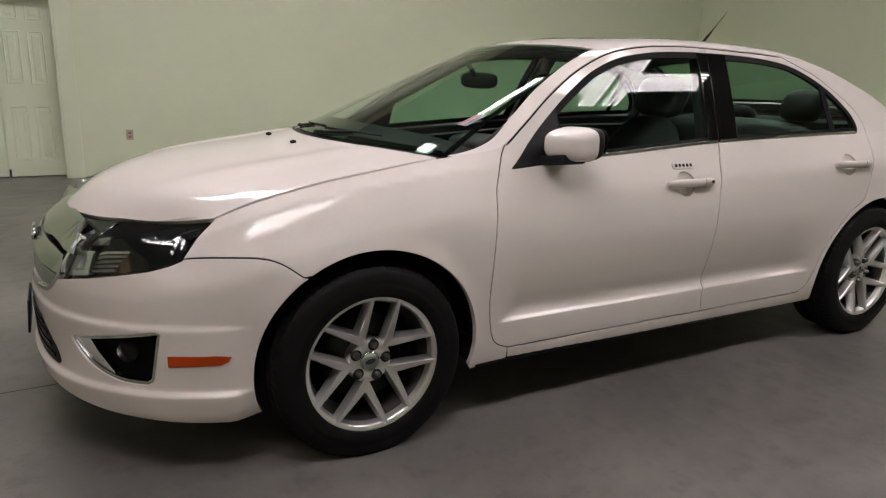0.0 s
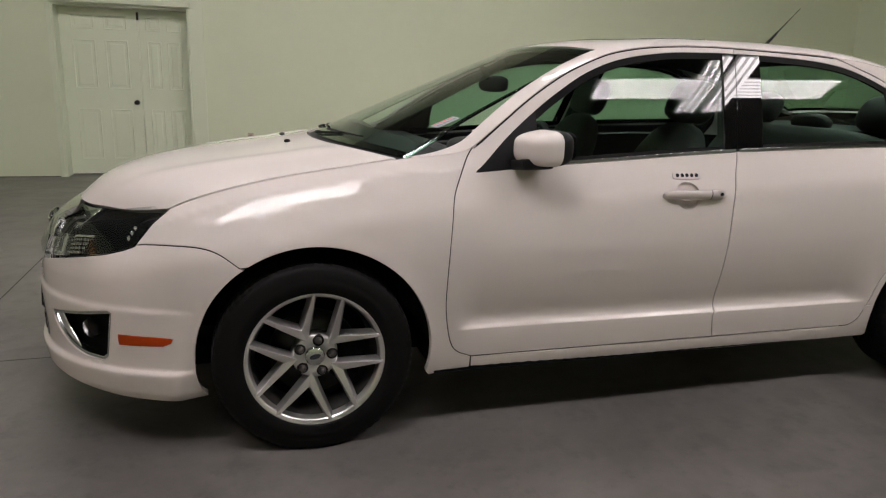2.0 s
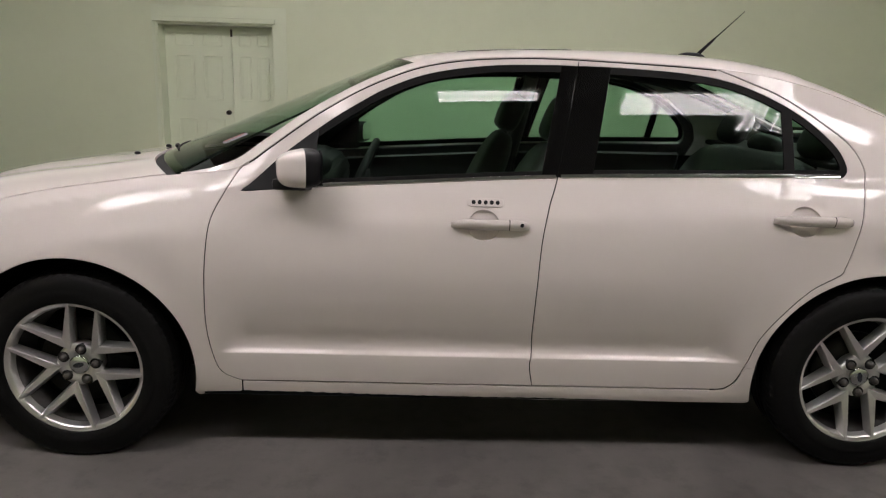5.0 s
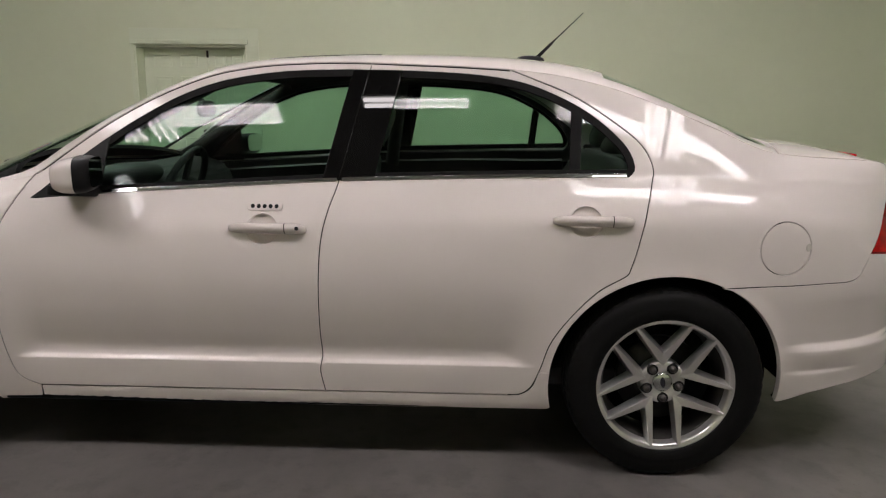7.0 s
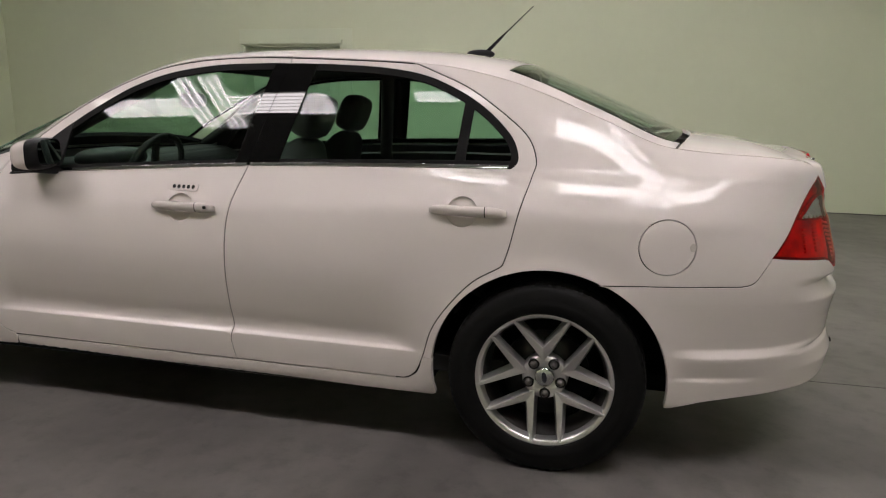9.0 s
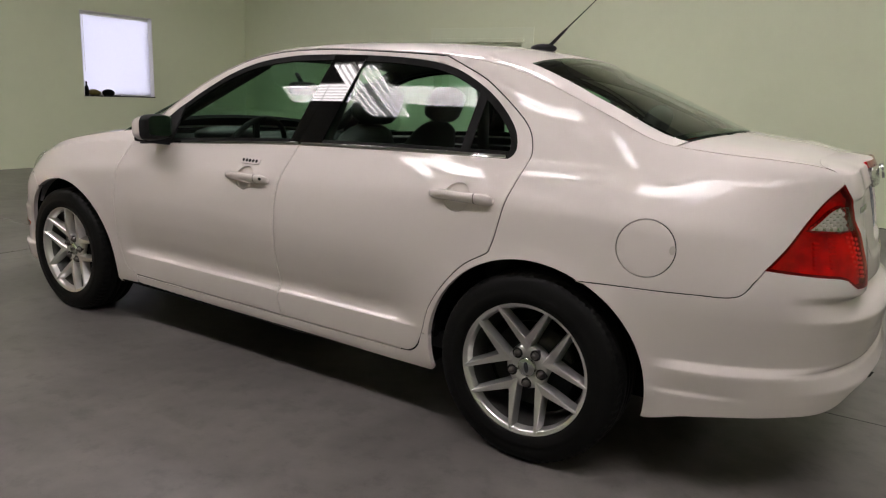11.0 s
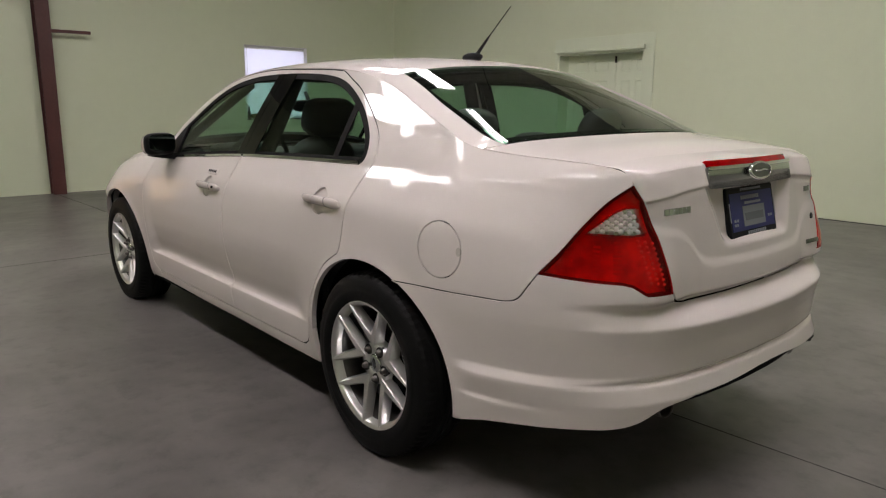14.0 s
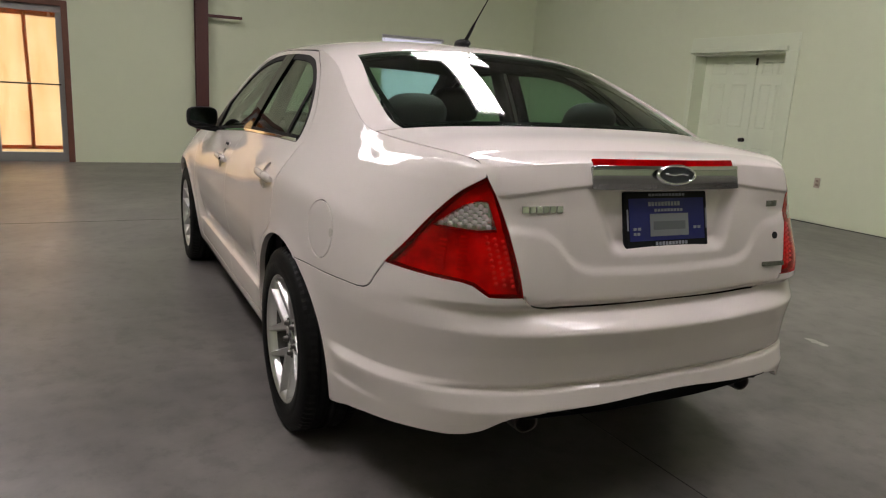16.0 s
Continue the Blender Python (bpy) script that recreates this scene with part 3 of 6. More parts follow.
def arch(cx, r, a0, a1, n=40, back=0.0):
    return [(cx + r * math.cos(radians(a)) * (1 + (back if math.cos(radians(a)) > 0 else 0)), ARCH_Z + r * math.sin(radians(a))) for a in np.linspace(a0, a1, n)]


SEAM_FRONT = curve([(-0.600, 0.712), (-0.48, 0.722), (-0.37, 0.724), (-0.30, 0.708), (-0.232, 0.662)])
DOOR_FRONT = curve([(0.562, float(rail(0.562)) - 0.001), (0.539, 0.997), (0.503, 0.930), (0.473, 0.86), (0.459, 0.753), (0.450, 0.616), (0.449, 0.48), (0.470, 0.36), (0.498, 0.314), (0.553, 0.288)])
B_SEAM = curve([(1.708, float(rail(1.708))), (1.66, 1.20), (1.618, 1.014), (1.588, 0.92), (1.567, 0.812), (1.558, 0.659), (1.555, 0.492), (1.558, 0.412), (1.552, 0.365), (1.566, 0.288)])
DOOR_REAR = curve([(2.20, float(rail(2.20)) - 0.004), (2.29, 1.352), (2.41, 1.300), (2.553, 1.207), (2.632, 1.140), (2.664, 1.07), (2.655, 1.02), (2.627, 0.92), (2.598, 0.795), (2.580, 0.737)], 0.012) + curve([(2.572, 0.728), (2.478, 0.669), (2.393, 0.575), (2.336, 0.485), (2.306, 0.39), (2.277, 0.320), (2.24, 0.292), (2.20, 0.288)], 0.012)
BUMPER_REAR = curve([(2.890, 0.689), (3.10, 0.693), (3.25, 0.698), (3.335, 0.700), (3.375, 0.714), (3.400, 0.748), (3.430, 0.790)])
S_TAIL_F = station(3.47, 0.79)
LAMP_TIP = (3.430, 0.790)
S_TOP, S_BOT, S_NOTCH = 3.714, 3.836, 3.728
LAMP_OUT = curve([LAMP_TIP, (3.488, 0.852), (3.552, 0.925), (3.628, 0.990), (S_TOP, 1.034)])
LAMP_IN = curve([(S_TOP, 1.034), (3.752, 0.975), (3.788, 0.895), (3.820, 0.800), (S_BOT, 0.735)])
LAMP_LOW = straight([(S_BOT, 0.735), (S_NOTCH + 0.015, 0.737), (S_NOTCH - 0.03, 0.764)]) + curve([(S_NOTCH - 0.06, 0.771), (3.56, 0.779), LAMP_TIP])
DLO_TOP = curve([(0.612, 0.985), (0.70, 1.068), (0.809, 1.152), (0.91, 1.220), (1.041, 1.294), (1.196, 1.348), (1.394, 1.378), (1.593, 1.386), (1.711, 1.386), (1.889, 1.382), (2.084, 1.370), (2.239, 1.344), (2.37, 1.293), (2.479, 1.228), (2.566, 1.150), (2.598, 1.095), (2.600, 1.060), (2.581, 1.042)])
DLO_LOW = curve([(2.581, 1.042), (2.2, 1.034), (1.618, 1.016), (1.1, 0.985), (0.787, 0.964), (0.562, 0.946)])
dlo_low = lambda x: float(np.interp(x, [p[0] for p in DLO_LOW[::-1]], [p[1] for p in DLO_LOW[::-1]]))
dlo_top = lambda x: float(np.interp(x, [p[0] for p in DLO_TOP[:-4]], [p[1] for p in DLO_TOP[:-4]]))


def dlo(x0, x1, m=0.0, lean0=0.0, lean1=0.0):
    """Outline of the window opening between two leaning uprights; lean: how far the upper end lies behind the lower."""
    def up(x, l):
        z0, z1 = dlo_low(x), dlo_top(x + l)
        return straight([(x, z0 + m), (x + l, z1 - m)])
    lo = [(x, dlo_low(x) + m) for x in np.linspace(x1, x0, 40)]
    hi = [(x, dlo_top(x) - m) for x in np.linspace(x0 + lean0, x1 + lean1, 60)]
    return loop(up(x0, lean0), hi, up(x1, lean1)[::-1], lo)


DLO_FRONT = loop(curve([(0.562, 0.946), (0.60, 0.975), (0.66, 1.032)]), [p for p in DLO_TOP if 0.68 < p[0] < 1.682], straight([(1.690, 1.386), (1.609, 1.016)]), [p for p in DLO_LOW if p[0] < 1.60])
DLO_REAR = loop(straight([(1.627, 1.017), (1.712, 1.386)]), [p for p in DLO_TOP if p[0] > 1.72], [p for p in DLO_LOW if p[0] > 1.635])
FUEL = [(3.092 + 0.087 * math.cos(a), 0.819 + 0.087 * math.sin(a)) for a in np.linspace(0, 2 * math.pi, 48, endpoint=False)]
ROWS_Z = (0.375, 0.386, 0.392, 0.3955, 0.399, 0.404, 0.410, 0.417, 0.424, 0.44, 0.28, 0.26, 0.30)

ALLOY_DARK = material("dull_reflector", (0.22, 0.22, 0.22), 0.2, 0.9)
# near-black steel of the lug pockets and brake discs
DARK_STEEL = material("dark_steel", (0.03, 0.03, 0.029), 0.4, 0.8, grain=0.3, grain_size=80)
RED_GLASS = glass("red_lens_glass", (0.92, 0.012, 0.010), 1.0, 0.018)
# stain colour is no dirt: it paints dark depth inside the lamp
RED_BODY = material("red_lamp_body", (0.86, 0.025, 0.022), 0.30, 0.5, spec=0.2, grain=0.15, grain_size=30, stain=(0.22, 0.006, 0.005), stain_size=10, stain_mix=0.9)
RED_DARK = material("dark_red_rim", (0.10, 0.001, 0.001), 0.4, spec=0.1)
RED_CELL = material("red_cell", (1.0, 0.85, 0.80), 0.2, 0.1, coat=1.0)
RED_RIB = material("red_rib", (0.75, 0.05, 0.05), 0.15, 0.2, spec=0.2, coat=0.5)
CLEAR_DARK = material("smoked_lamp_glass", (0.010, 0.010, 0.011), 0.25, 0.0, spec=0.15)
DARK_TRIM = material("dark_interior_trim", (0.018, 0.018, 0.019), 0.7, bump=0.15, bump_size=500)
PLATE_BLUE = material("blue_plate", (0.008, 0.012, 0.13), 0.45, coat=0.0, grain=0.15, grain_size=40)
PLATE_GREY = material("grey_paper", (0.20, 0.215, 0.23), 0.5)
PLATE_GREY_DARK = material("dark_print", (0.12, 0.13, 0.14), 0.5)
PRINT = material("pale_print", (0.26, 0.27, 0.30), 0.5)
WHITE = material("white_plastic", (0.75, 0.75, 0.73), 0.4)
RED_PRINT = material("red_print", (0.5, 0.03, 0.02), 0.5)
NAVY = material("dark_badge_enamel", (0.012, 0.016, 0.03), 0.08, coat=1.0)
BLACK_STRIP = material("black_weatherstrip", (0.005, 0.005, 0.005), 0.6, spec=0.1)
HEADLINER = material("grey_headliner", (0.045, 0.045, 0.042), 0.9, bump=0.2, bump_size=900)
MIRROR = material("mirror_glass", (0.8, 0.82, 0.82), 0.0, 1.0)
DARK_GLASS = material("dark_roof_glass", (0.006, 0.007, 0.008), 0.02, coat=1.0)


def clip_x(poly, x0=-9.0, x1=9.0, lean_=0.22, z0=1.015):
    """The part of an outline between two leaning uprights (x at height z0)."""
    def half(pts, x, keep_right):
        out = []
        val = lambda p: (p[0] - (x + lean_ * (p[1] - z0))) * (1 if keep_right else -1)
        for p, q in zip(pts, pts[1:] + pts[:1]):
            a, b = val(p), val(q)
            if a >= 0:
                out.append(p)
            if a * b < 0:
                t = a / (a - b)
                out.append((p[0] + (q[0] - p[0]) * t, p[1] + (q[1] - p[1]) * t))
        return out
    pts = half(list(poly), x0, True)
    pts = half(pts, x1, False)
    return loop(straight(pts + pts[:1], 0.03))


def sheets(name, pieces, mat, parent, label="", **kw):
    """Several laid outlines as one part: (surface, outlines, sides)."""
    V, F, N = [], [], []
    for surf, loops, sides in pieces:
        for s in sides:
            v, f, n = skin(surf, loops, side=s, **kw)
            at = sum(len(a) for a in V)
            V.append(v), N.append(n)
            F += [tuple(i + at for i in t) for t in f]
    return raw(name, np.vstack(V), F, mat, parent, label, np.vstack(N))


def ribbon(surf, pts, width, proud, mat, name, parent, side=1, label="", depth=0.004):
    """A raised strip along a line on a surface."""
    p = np.array(pts)
    d = np.gradient(p, axis=0)
    d /= np.linalg.norm(d, axis=1, keepdims=True)
    n = np.stack([-d[:, 1], d[:, 0]], 1)
    out = loop([tuple(v) for v in p + n * width / 2], [tuple(v) for v in (p - n * width / 2)[::-1]])
    return sheet(name, sunk(surf, -proud), [out], mat, parent, label, sides=(side,), h=(0.05, 0.05), gap=0, depth=depth, rim=min(0.0012, width / 5))


def put(ob, side):
    """Mirror a small hand-built part to the right side when side is -1."""
    if side < 0:
        me = ob.data.copy()
        me.transform(Matrix.Diagonal((1, -1, 1, 1)))
        me.flip_normals()
        ob.data = me
    return ob


def ellipsoid(cx, cy, cz, rx, ry, rz, power=2.0, n=16):
    """A rounded block: a superellipsoid with softened corners."""
    bm = bmesh.new()
    bmesh.ops.create_uvsphere(bm, u_segments=2 * n, v_segments=n, radius=1)
    for v in bm.verts:
        c = v.co
        k = (abs(c.x) ** power + abs(c.y) ** power + abs(c.z) ** power) ** (1 / power)
        v.co = Vector((cx + rx * c.x / k, cy + ry * c.y / k, cz + rz * c.z / k))
    for f in bm.faces:
        f.smooth = True
    return bm


def join(*bms):
    out = bmesh.new()
    for b in bms:
        me = bpy.data.meshes.new("tmp")
        b.to_mesh(me)
        b.free()
        out.from_mesh(me)
        bpy.data.meshes.remove(me)
    return out


def turned(bm, m):
    bmesh.ops.transform(bm, matrix=m, verts=bm.verts)
    return bm


def wrap(s, z):
    """The flank carried on round the nose and the tail to the right side."""
    s, z = np.asarray(s, float), np.asarray(z, float)
    far, near = s > S1, s < S0
    p = flank(np.where(far, 2 * S1 - s, np.where(near, 2 * S0 - s, s)), z)
    return p * np.stack([np.ones_like(s), np.where(far | near, -1.0, 1.0), np.ones_like(s)], -1)


def whole(pts, S):
    """An outline that ends on the car's middle, carried over to the other side."""
    n = len(pts)
    on = [abs(p[0] - S) < 1e-6 for p in pts]
    k = next(i for i in range(n) if on[i] and on[(i + 1) % n] is False or (on[i] and not on[(i + 1) % n]))
    run = pts[k:] + pts[:k]
    run = [p for i, p in enumerate(run) if abs(p[0] - S) > 1e-6 or i == 0 or (not abs(run[i - 1][0] - S) < 1e-6)]
    return loop(run, [(2 * S - x, z) for x, z in run[::-1]])


skin_plain = lambda u, v: flank(u, v, False)


def pane_face(u, v):
    """The side glass: the flank above the belt, carried straight down behind the door."""
    u, v = np.asarray(u, float), np.asarray(v, float)
    v0 = belt(u) + 0.03
    p, a, b = flank(u, np.maximum(v, v0), False), flank(u, v0, False), flank(u, v0 + 0.02, False)
    return np.where((v < v0)[..., None], a + (b - a) * ((v - v0) / 0.02)[..., None], p)


FENDER = loop(SEAM_FRONT[::-1], curve([(-0.585, 0.735), (-0.555, 0.775), (-0.505, 0.818)]), rail_run(-0.50, 0.555, 50), DOOR_FRONT, [(0.553, 0.238), (0.400, 0.224)], arch(0, ARCH_F, -14, 122, back=0.03))
FRONT_DOOR = loop(DOOR_FRONT[::-1], rail_run(0.568, 1.705, dz=-0.006), B_SEAM, straight([(1.566, 0.288), (0.553, 0.288)]))
REAR_DOOR = loop(B_SEAM[::-1], rail_run(1.708, 2.19, dz=-0.006), DOOR_REAR, straight([(2.20, 0.288), (1.566, 0.288)]))
QUARTER = loop([p for p in DOOR_REAR[::-1] if p[1] > 0.374], rail_run(2.21, 3.66, 64), curve([(3.685, 1.072), (S_TOP - 0.008, 1.055), (S_TOP, 1.036)], 0.01), LAMP_OUT[::-1], BUMPER_REAR[::-1], arch(2.728, ARCH_R, 64, 174, 50))
SAIL = loop(curve([(0.566, 0.949), (0.60, 0.975), (0.66, 1.032)]), [p for p in DLO_TOP if 0.68 < p[0] < 0.80], straight([(0.808, 1.150), (0.795, 0.968)]), [p for p in DLO_LOW if 0.57 < p[0] < 0.79])
FRONT_PANE = clip_x(DLO_FRONT, -9, 1.552)
BUMP_ROWS = (0.20, 0.225, 0.28, 0.294, 0.300, 0.304, 0.308, 0.312, 0.317, 0.325, 0.34, 0.498, 0.506, 0.511, 0.516, 0.522, 0.53)
FOG = loop(straight([(-1.000, 0.446), (-0.985, 0.452), (-0.675, 0.503), (-0.660, 0.497), (-0.693, 0.345), (-0.712, 0.331)]), curve([(-0.725, 0.330), (-0.812, 0.334), (-0.899, 0.360), (-0.957, 0.396), (-1.000, 0.440)]))
MOUTH = loop(straight([(S0, 0.47), (-1.25, 0.455)]), curve([(-1.205, 0.425), (-1.12, 0.370), (-1.10, 0.335)]), straight([(-1.12, 0.322), (S0, 0.318)]))
HEADLAMP = loop(straight([(-1.070, 0.622), (-0.841, 0.660), (-0.72, 0.680)]), curve([(-0.690, 0.686), (-0.635, 0.700), (-0.606, 0.716), (-0.597, 0.737), (-0.567, 0.777), (-0.520, 0.815)]), straight([(-0.56, 0.822), (-0.83, 0.805), (-0.955, 0.760), (-1.017, 0.691), (-1.070, 0.622)]))
GRILLE = loop(straight([(S0, 0.545), (-1.26, 0.548)]), curve([(-1.19, 0.560), (-1.12, 0.585), (-1.078, 0.622)]), curve([(-1.03, 0.690), (-0.97, 0.757), (-0.945, 0.775)]), straight([(-1.05, 0.772), (-1.25, 0.770), (S0, 0.770)]))
FRONT_BUMPER = loop(straight([(S0, 0.262), (-1.39, 0.260), (-1.18, 0.252), (-1.0, 0.238), (-0.84, 0.225), (-0.65, 0.208), (-0.405, 0.200)]), arch(0, ARCH_F, 200, 124, 30), SEAM_FRONT[::-1], straight([(-0.60, 0.708), (-0.640, 0.694), (-0.70, 0.680), (-0.841, 0.656), (-1.073, 0.617)]), curve([(-1.085, 0.608), (-1.13, 0.575), (-1.19, 0.553), (-1.26, 0.542)]), straight([(S0, 0.54)]))
REAR_BUMPER = loop(arch(2.728, ARCH_R, 62, -9, 30, back=0.03), straight([(3.140, 0.270), (3.25, 0.300)]), curve([(3.40, 0.322), (3.55, 0.335), (3.66, 0.343), (3.74, 0.362), (3.82, 0.402), (3.92, 0.420)]), straight([(4.06, 0.430), (4.25, 0.444), (S1, 0.446), (S1, 0.6945), (3.93, 0.6905)]), curve([(3.889, 0.6955), (3.855, 0.7105), (S_BOT, 0.7345)]), LAMP_LOW, BUMPER_REAR[::-1])
LID_REAR = loop(straight([(S1, 0.694), (3.93, 0.690)]), curve([(3.895, 0.695), (3.858, 0.710), (S_BOT + 0.004, 0.740)]), LAMP_IN[::-1], straight([(S_TOP, 1.036), (S_TOP - 0.026, 1.064), (S1, 1.094)]))


def span(u0, u1, t0, t1, du=0.0):
    """An outline across the car on the top surface; du: how far its corners lie behind."""
    n = np.linspace(-1, 1, 41)
    return loop(straight([(u0, -t0), (u1, -t1)], 0.04), [(u1, t1 * k) for k in n], straight([(u1, t1), (u0, t0)], 0.04), [(u0, -t0 * k) for k in n])


def lamp_dome(V, F, s_, z_, r, h, proud, n):
    """A small dome on the lamp's face, added to the vertices V and faces F."""
    p, nrm, u, v = (a[0] for a in frame_at(sunk(flank, -proud), [(s_, z_)]))
    u, v = u / np.linalg.norm(u), v / np.linalg.norm(v)
    at = len(V)
    ring = [u * math.cos(a) + v * math.sin(a) for a in np.linspace(0, 2 * math.pi, n, endpoint=False)]
    V += [p + r * d for d in ring] + [p + 0.6 * r * d + nrm * 0.75 * h for d in ring] + [p + nrm * h]
    F += [(at + k, at + (k + 1) % n, at + n + (k + 1) % n, at + n + k) for k in range(n)] + [(at + n + k, at + n + (k + 1) % n, at + 2 * n) for k in range(n)]


for side in (1, -1):
    one = (side,)
    sheet("fender", flank, [FENDER], PAINT, car, sides=one, h=(0.016, 0.013) if side > 0 else (0.028, 0.022))
    sheet("quarter_panel", flank, [QUARTER, FUEL], PAINT, car, sides=one, h=(0.014, 0.012) if side > 0 else (0.028, 0.022))
    sheet("sill", flank, [loop(straight([(0.557, 0.284), (2.20, 0.284)]), curve([(2.245, 0.288), (2.282, 0.318), (2.302, 0.376)]), arch(2.728, ARCH_R, 173.6, 194, 8), straight([(2.335, 0.232), (1.6, 0.228), (0.557, 0.238)]))], PAINT, car, sides=one, h=(0.05, 0.015), gap=0.0018)
    for kind, out, hole, (hx, hz) in (("front_door", FRONT_DOOR, DLO_FRONT, HANDLES[0]), ("rear_door", REAR_DOOR, DLO_REAR, HANDLES[1])):
        cup = [(hx + 0.050 * math.cos(a), hz + 0.003 + 0.047 * math.sin(a)) for a in np.linspace(0, 2 * math.pi, 32, endpoint=False)]
        door = sheet(kind, flank, [out, hole, cup], PAINT, car, sides=one, h=(0.022, 0.018), rows=ROWS_Z)
        sheet("inner_frame", sunk(skin_plain, 0.022), [out, hole], DARK_TRIM, door, sides=one, h=(0.08, 0.06), gap=0.003, depth=0.012)
        sheet("door_lining", sunk(skin_plain, 0.075), [loop(straight([(min(p[0] for p in hole) + 0.02, 0.93), (min(p[0] for p in hole) + 0.02, 0.32), (max(p[0] for p in hole) - (0.35 if kind == "rear_door" else 0.06), 0.32), (max(p[0] for p in hole) - (0.22 if kind == "rear_door" else 0.04), 0.72), (max(p[0] for p in hole) - 0.02, 0.90), (max(p[0] for p in hole) - 0.02, 1.0)]), [(x, dlo_low(x) - 0.012) for x in np.linspace(max(p[0] for p in hole) - 0.03, min(p[0] for p in hole) + 0.03, 20)])], DARK_TRIM, door, sides=one, h=(0.08, 0.06), depth=0.02)
        def dish(u, v, hx=hx, hz=hz):
            rr = ((u - hx) / 0.0545) ** 2 + ((v - hz - 0.003) / 0.0515) ** 2
            return flank(u, v) + np.stack([0 * u, 0.002 + 0.017 * np.clip(1 - rr, 0, 1) ** 0.5, 0 * u], -1)
        sheet("handle_cup", dish, [cup], PAINT, door, sides=one, h=(0.008, 0.008), gap=-0.003, depth=0.002, rim=0.0005)
        # handle: a bowed grip over its cup, the end cap carries the lock
        xs = np.linspace(-0.108, 0.150, 20) - 0.0
        grip = [(hx + a, hz + 0.004) for a in xs]
        P, N, U, V = frame_at(skin_plain, grip)
        bm = bmesh.new()
        rings = []
        for k, (p, n) in enumerate(zip(P, N)):
            f = abs((k / 19) * 2 - 1)
            hh = 0.0175 * (1 - 0.50 * f**7) * (1.0 + (0.16 if k > 14 else 0.0))
            lift_ = 0.031 * (1 - 0.55 * f**6)
            ring = []
            for a in np.linspace(0, 2 * math.pi, 12, endpoint=False):
                ring.append(bm.verts.new(Vector(p + n * (lift_ * 0.5 + lift_ * 0.5 * math.cos(a)) + np.array([0, 0, 1]) * hh * math.sin(a))))
            rings.append(ring)
        for a, b in zip(rings, rings[1:]):
            for k in range(12):
                bm.faces.new((a[k], a[(k + 1) % 12], b[(k + 1) % 12], b[k])).smooth = True
        bm.faces.new(rings[0]), bm.faces.new(rings[-1])
        bmesh.ops.recalc_face_normals(bm, faces=bm.faces)
        core = sum((v.co for v in rings[14]), Vector()) / 12
        handle_joint = [[core + (v.co - core) * 1.03 + Vector((dx, 0, 0)) for v in rings[14]] for dx in (-0.0016, 0.0016)]
        handle = put(part("door_handle", bm, PAINT, door), side)
        # dark joint between the grip and its end cap
        bm = bmesh.new()
        joint = [[bm.verts.new(v) for v in ring] for ring in handle_joint]
        for k in range(12):
            bm.faces.new((joint[0][k], joint[0][(k + 1) % 12], joint[1][(k + 1) % 12], joint[1][k]))
        bmesh.ops.recalc_face_normals(bm, faces=bm.faces)
        put(part("handle_joint", bm, BLACK_STRIP, handle), side)
        if kind == "front_door":
            p, n = P[17], N[17]
            bm = bmesh.new()
            bmesh.ops.create_cone(bm, cap_ends=True, segments=20, radius1=0.0065, radius2=0.006, depth=0.006, matrix=Matrix.Translation(Vector(p + n * 0.029)) @ Vector(n).to_track_quat("Z", "Y").to_matrix().to_4x4())
            put(part("lock", bm, BLACK, door, "black key lock"), side)
            pad = [(1.322 + 0.5 * 0.11 + 0.058 * math.copysign(abs(math.cos(a)) ** 0.35, math.cos(a)), 0.930 + 0.012 * math.copysign(abs(math.sin(a)) ** 0.35, math.sin(a)) + 0.0012) for a in np.linspace(0, 2 * math.pi, 40, endpoint=False)]
            if side > 0:
                sheet("keypad", sunk(skin_plain, -0.004), [pad], PAINT, door, "white keypad with five dark keys", sides=one, h=(0.02, 0.01), gap=0, depth=0.006)
                for k in range(5):
                    key = [(1.337 + 0.020 * k + 0.0062 * math.cos(a), 0.9315 + 0.0062 * math.sin(a)) for a in np.linspace(0, 2 * math.pi, 12, endpoint=False)]
                    sheet("key", sunk(skin_plain, -0.0055), [key], BLACK, door, sides=one, h=(0.02, 0.02), gap=0, depth=0.003, rim=0.0006)
            sheet("sail_panel", sunk(flank, -0.002), [SAIL], BLACK, door, "black mirror foot panel", sides=one, h=(0.05, 0.05), gap=0, depth=0.01)
            panes = [("side_glass", clip_x(DLO_FRONT, 0.79, 1.558), GLASS, 0.006), ("pillar_cover", loop(straight([(1.563, dlo_low(1.56) + 0.003), (1.563 + 0.22 * 0.371, 1.384)], 0.05), straight([(1.7012, 1.385), (1.6170, 1.018), (1.563, dlo_low(1.56) + 0.003)], 0.05)), GLOSS_BLACK, -0.0025)]
            strip = [(x, dlo_low(x) + 0.004) for x in np.linspace(0.80, 1.612, 40)]
        else:
            panes = [("pillar_cover", loop(straight([(1.6190, 1.018), (1.7038, 1.385)], 0.05), straight([(1.735 + 0.22 * 0.371, 1.384), (1.735, dlo_low(1.735) + 0.003), (1.6190, 1.018)], 0.05)), GLOSS_BLACK, -0.0025), ("side_glass", clip_x(DLO_REAR, 1.737, 2.388, 0.06), GLASS, 0.006), ("division_bar", clip_x(DLO_REAR, 2.388, 2.416, 0.06), BLACK_STRIP, 0.001), ("quarter_glass", clip_x(DLO_REAR, 2.416, 9, 0.06), GLASS, 0.006)]
            strip = [(x, dlo_low(x) + 0.004) for x in np.linspace(1.630, 2.572, 40)]
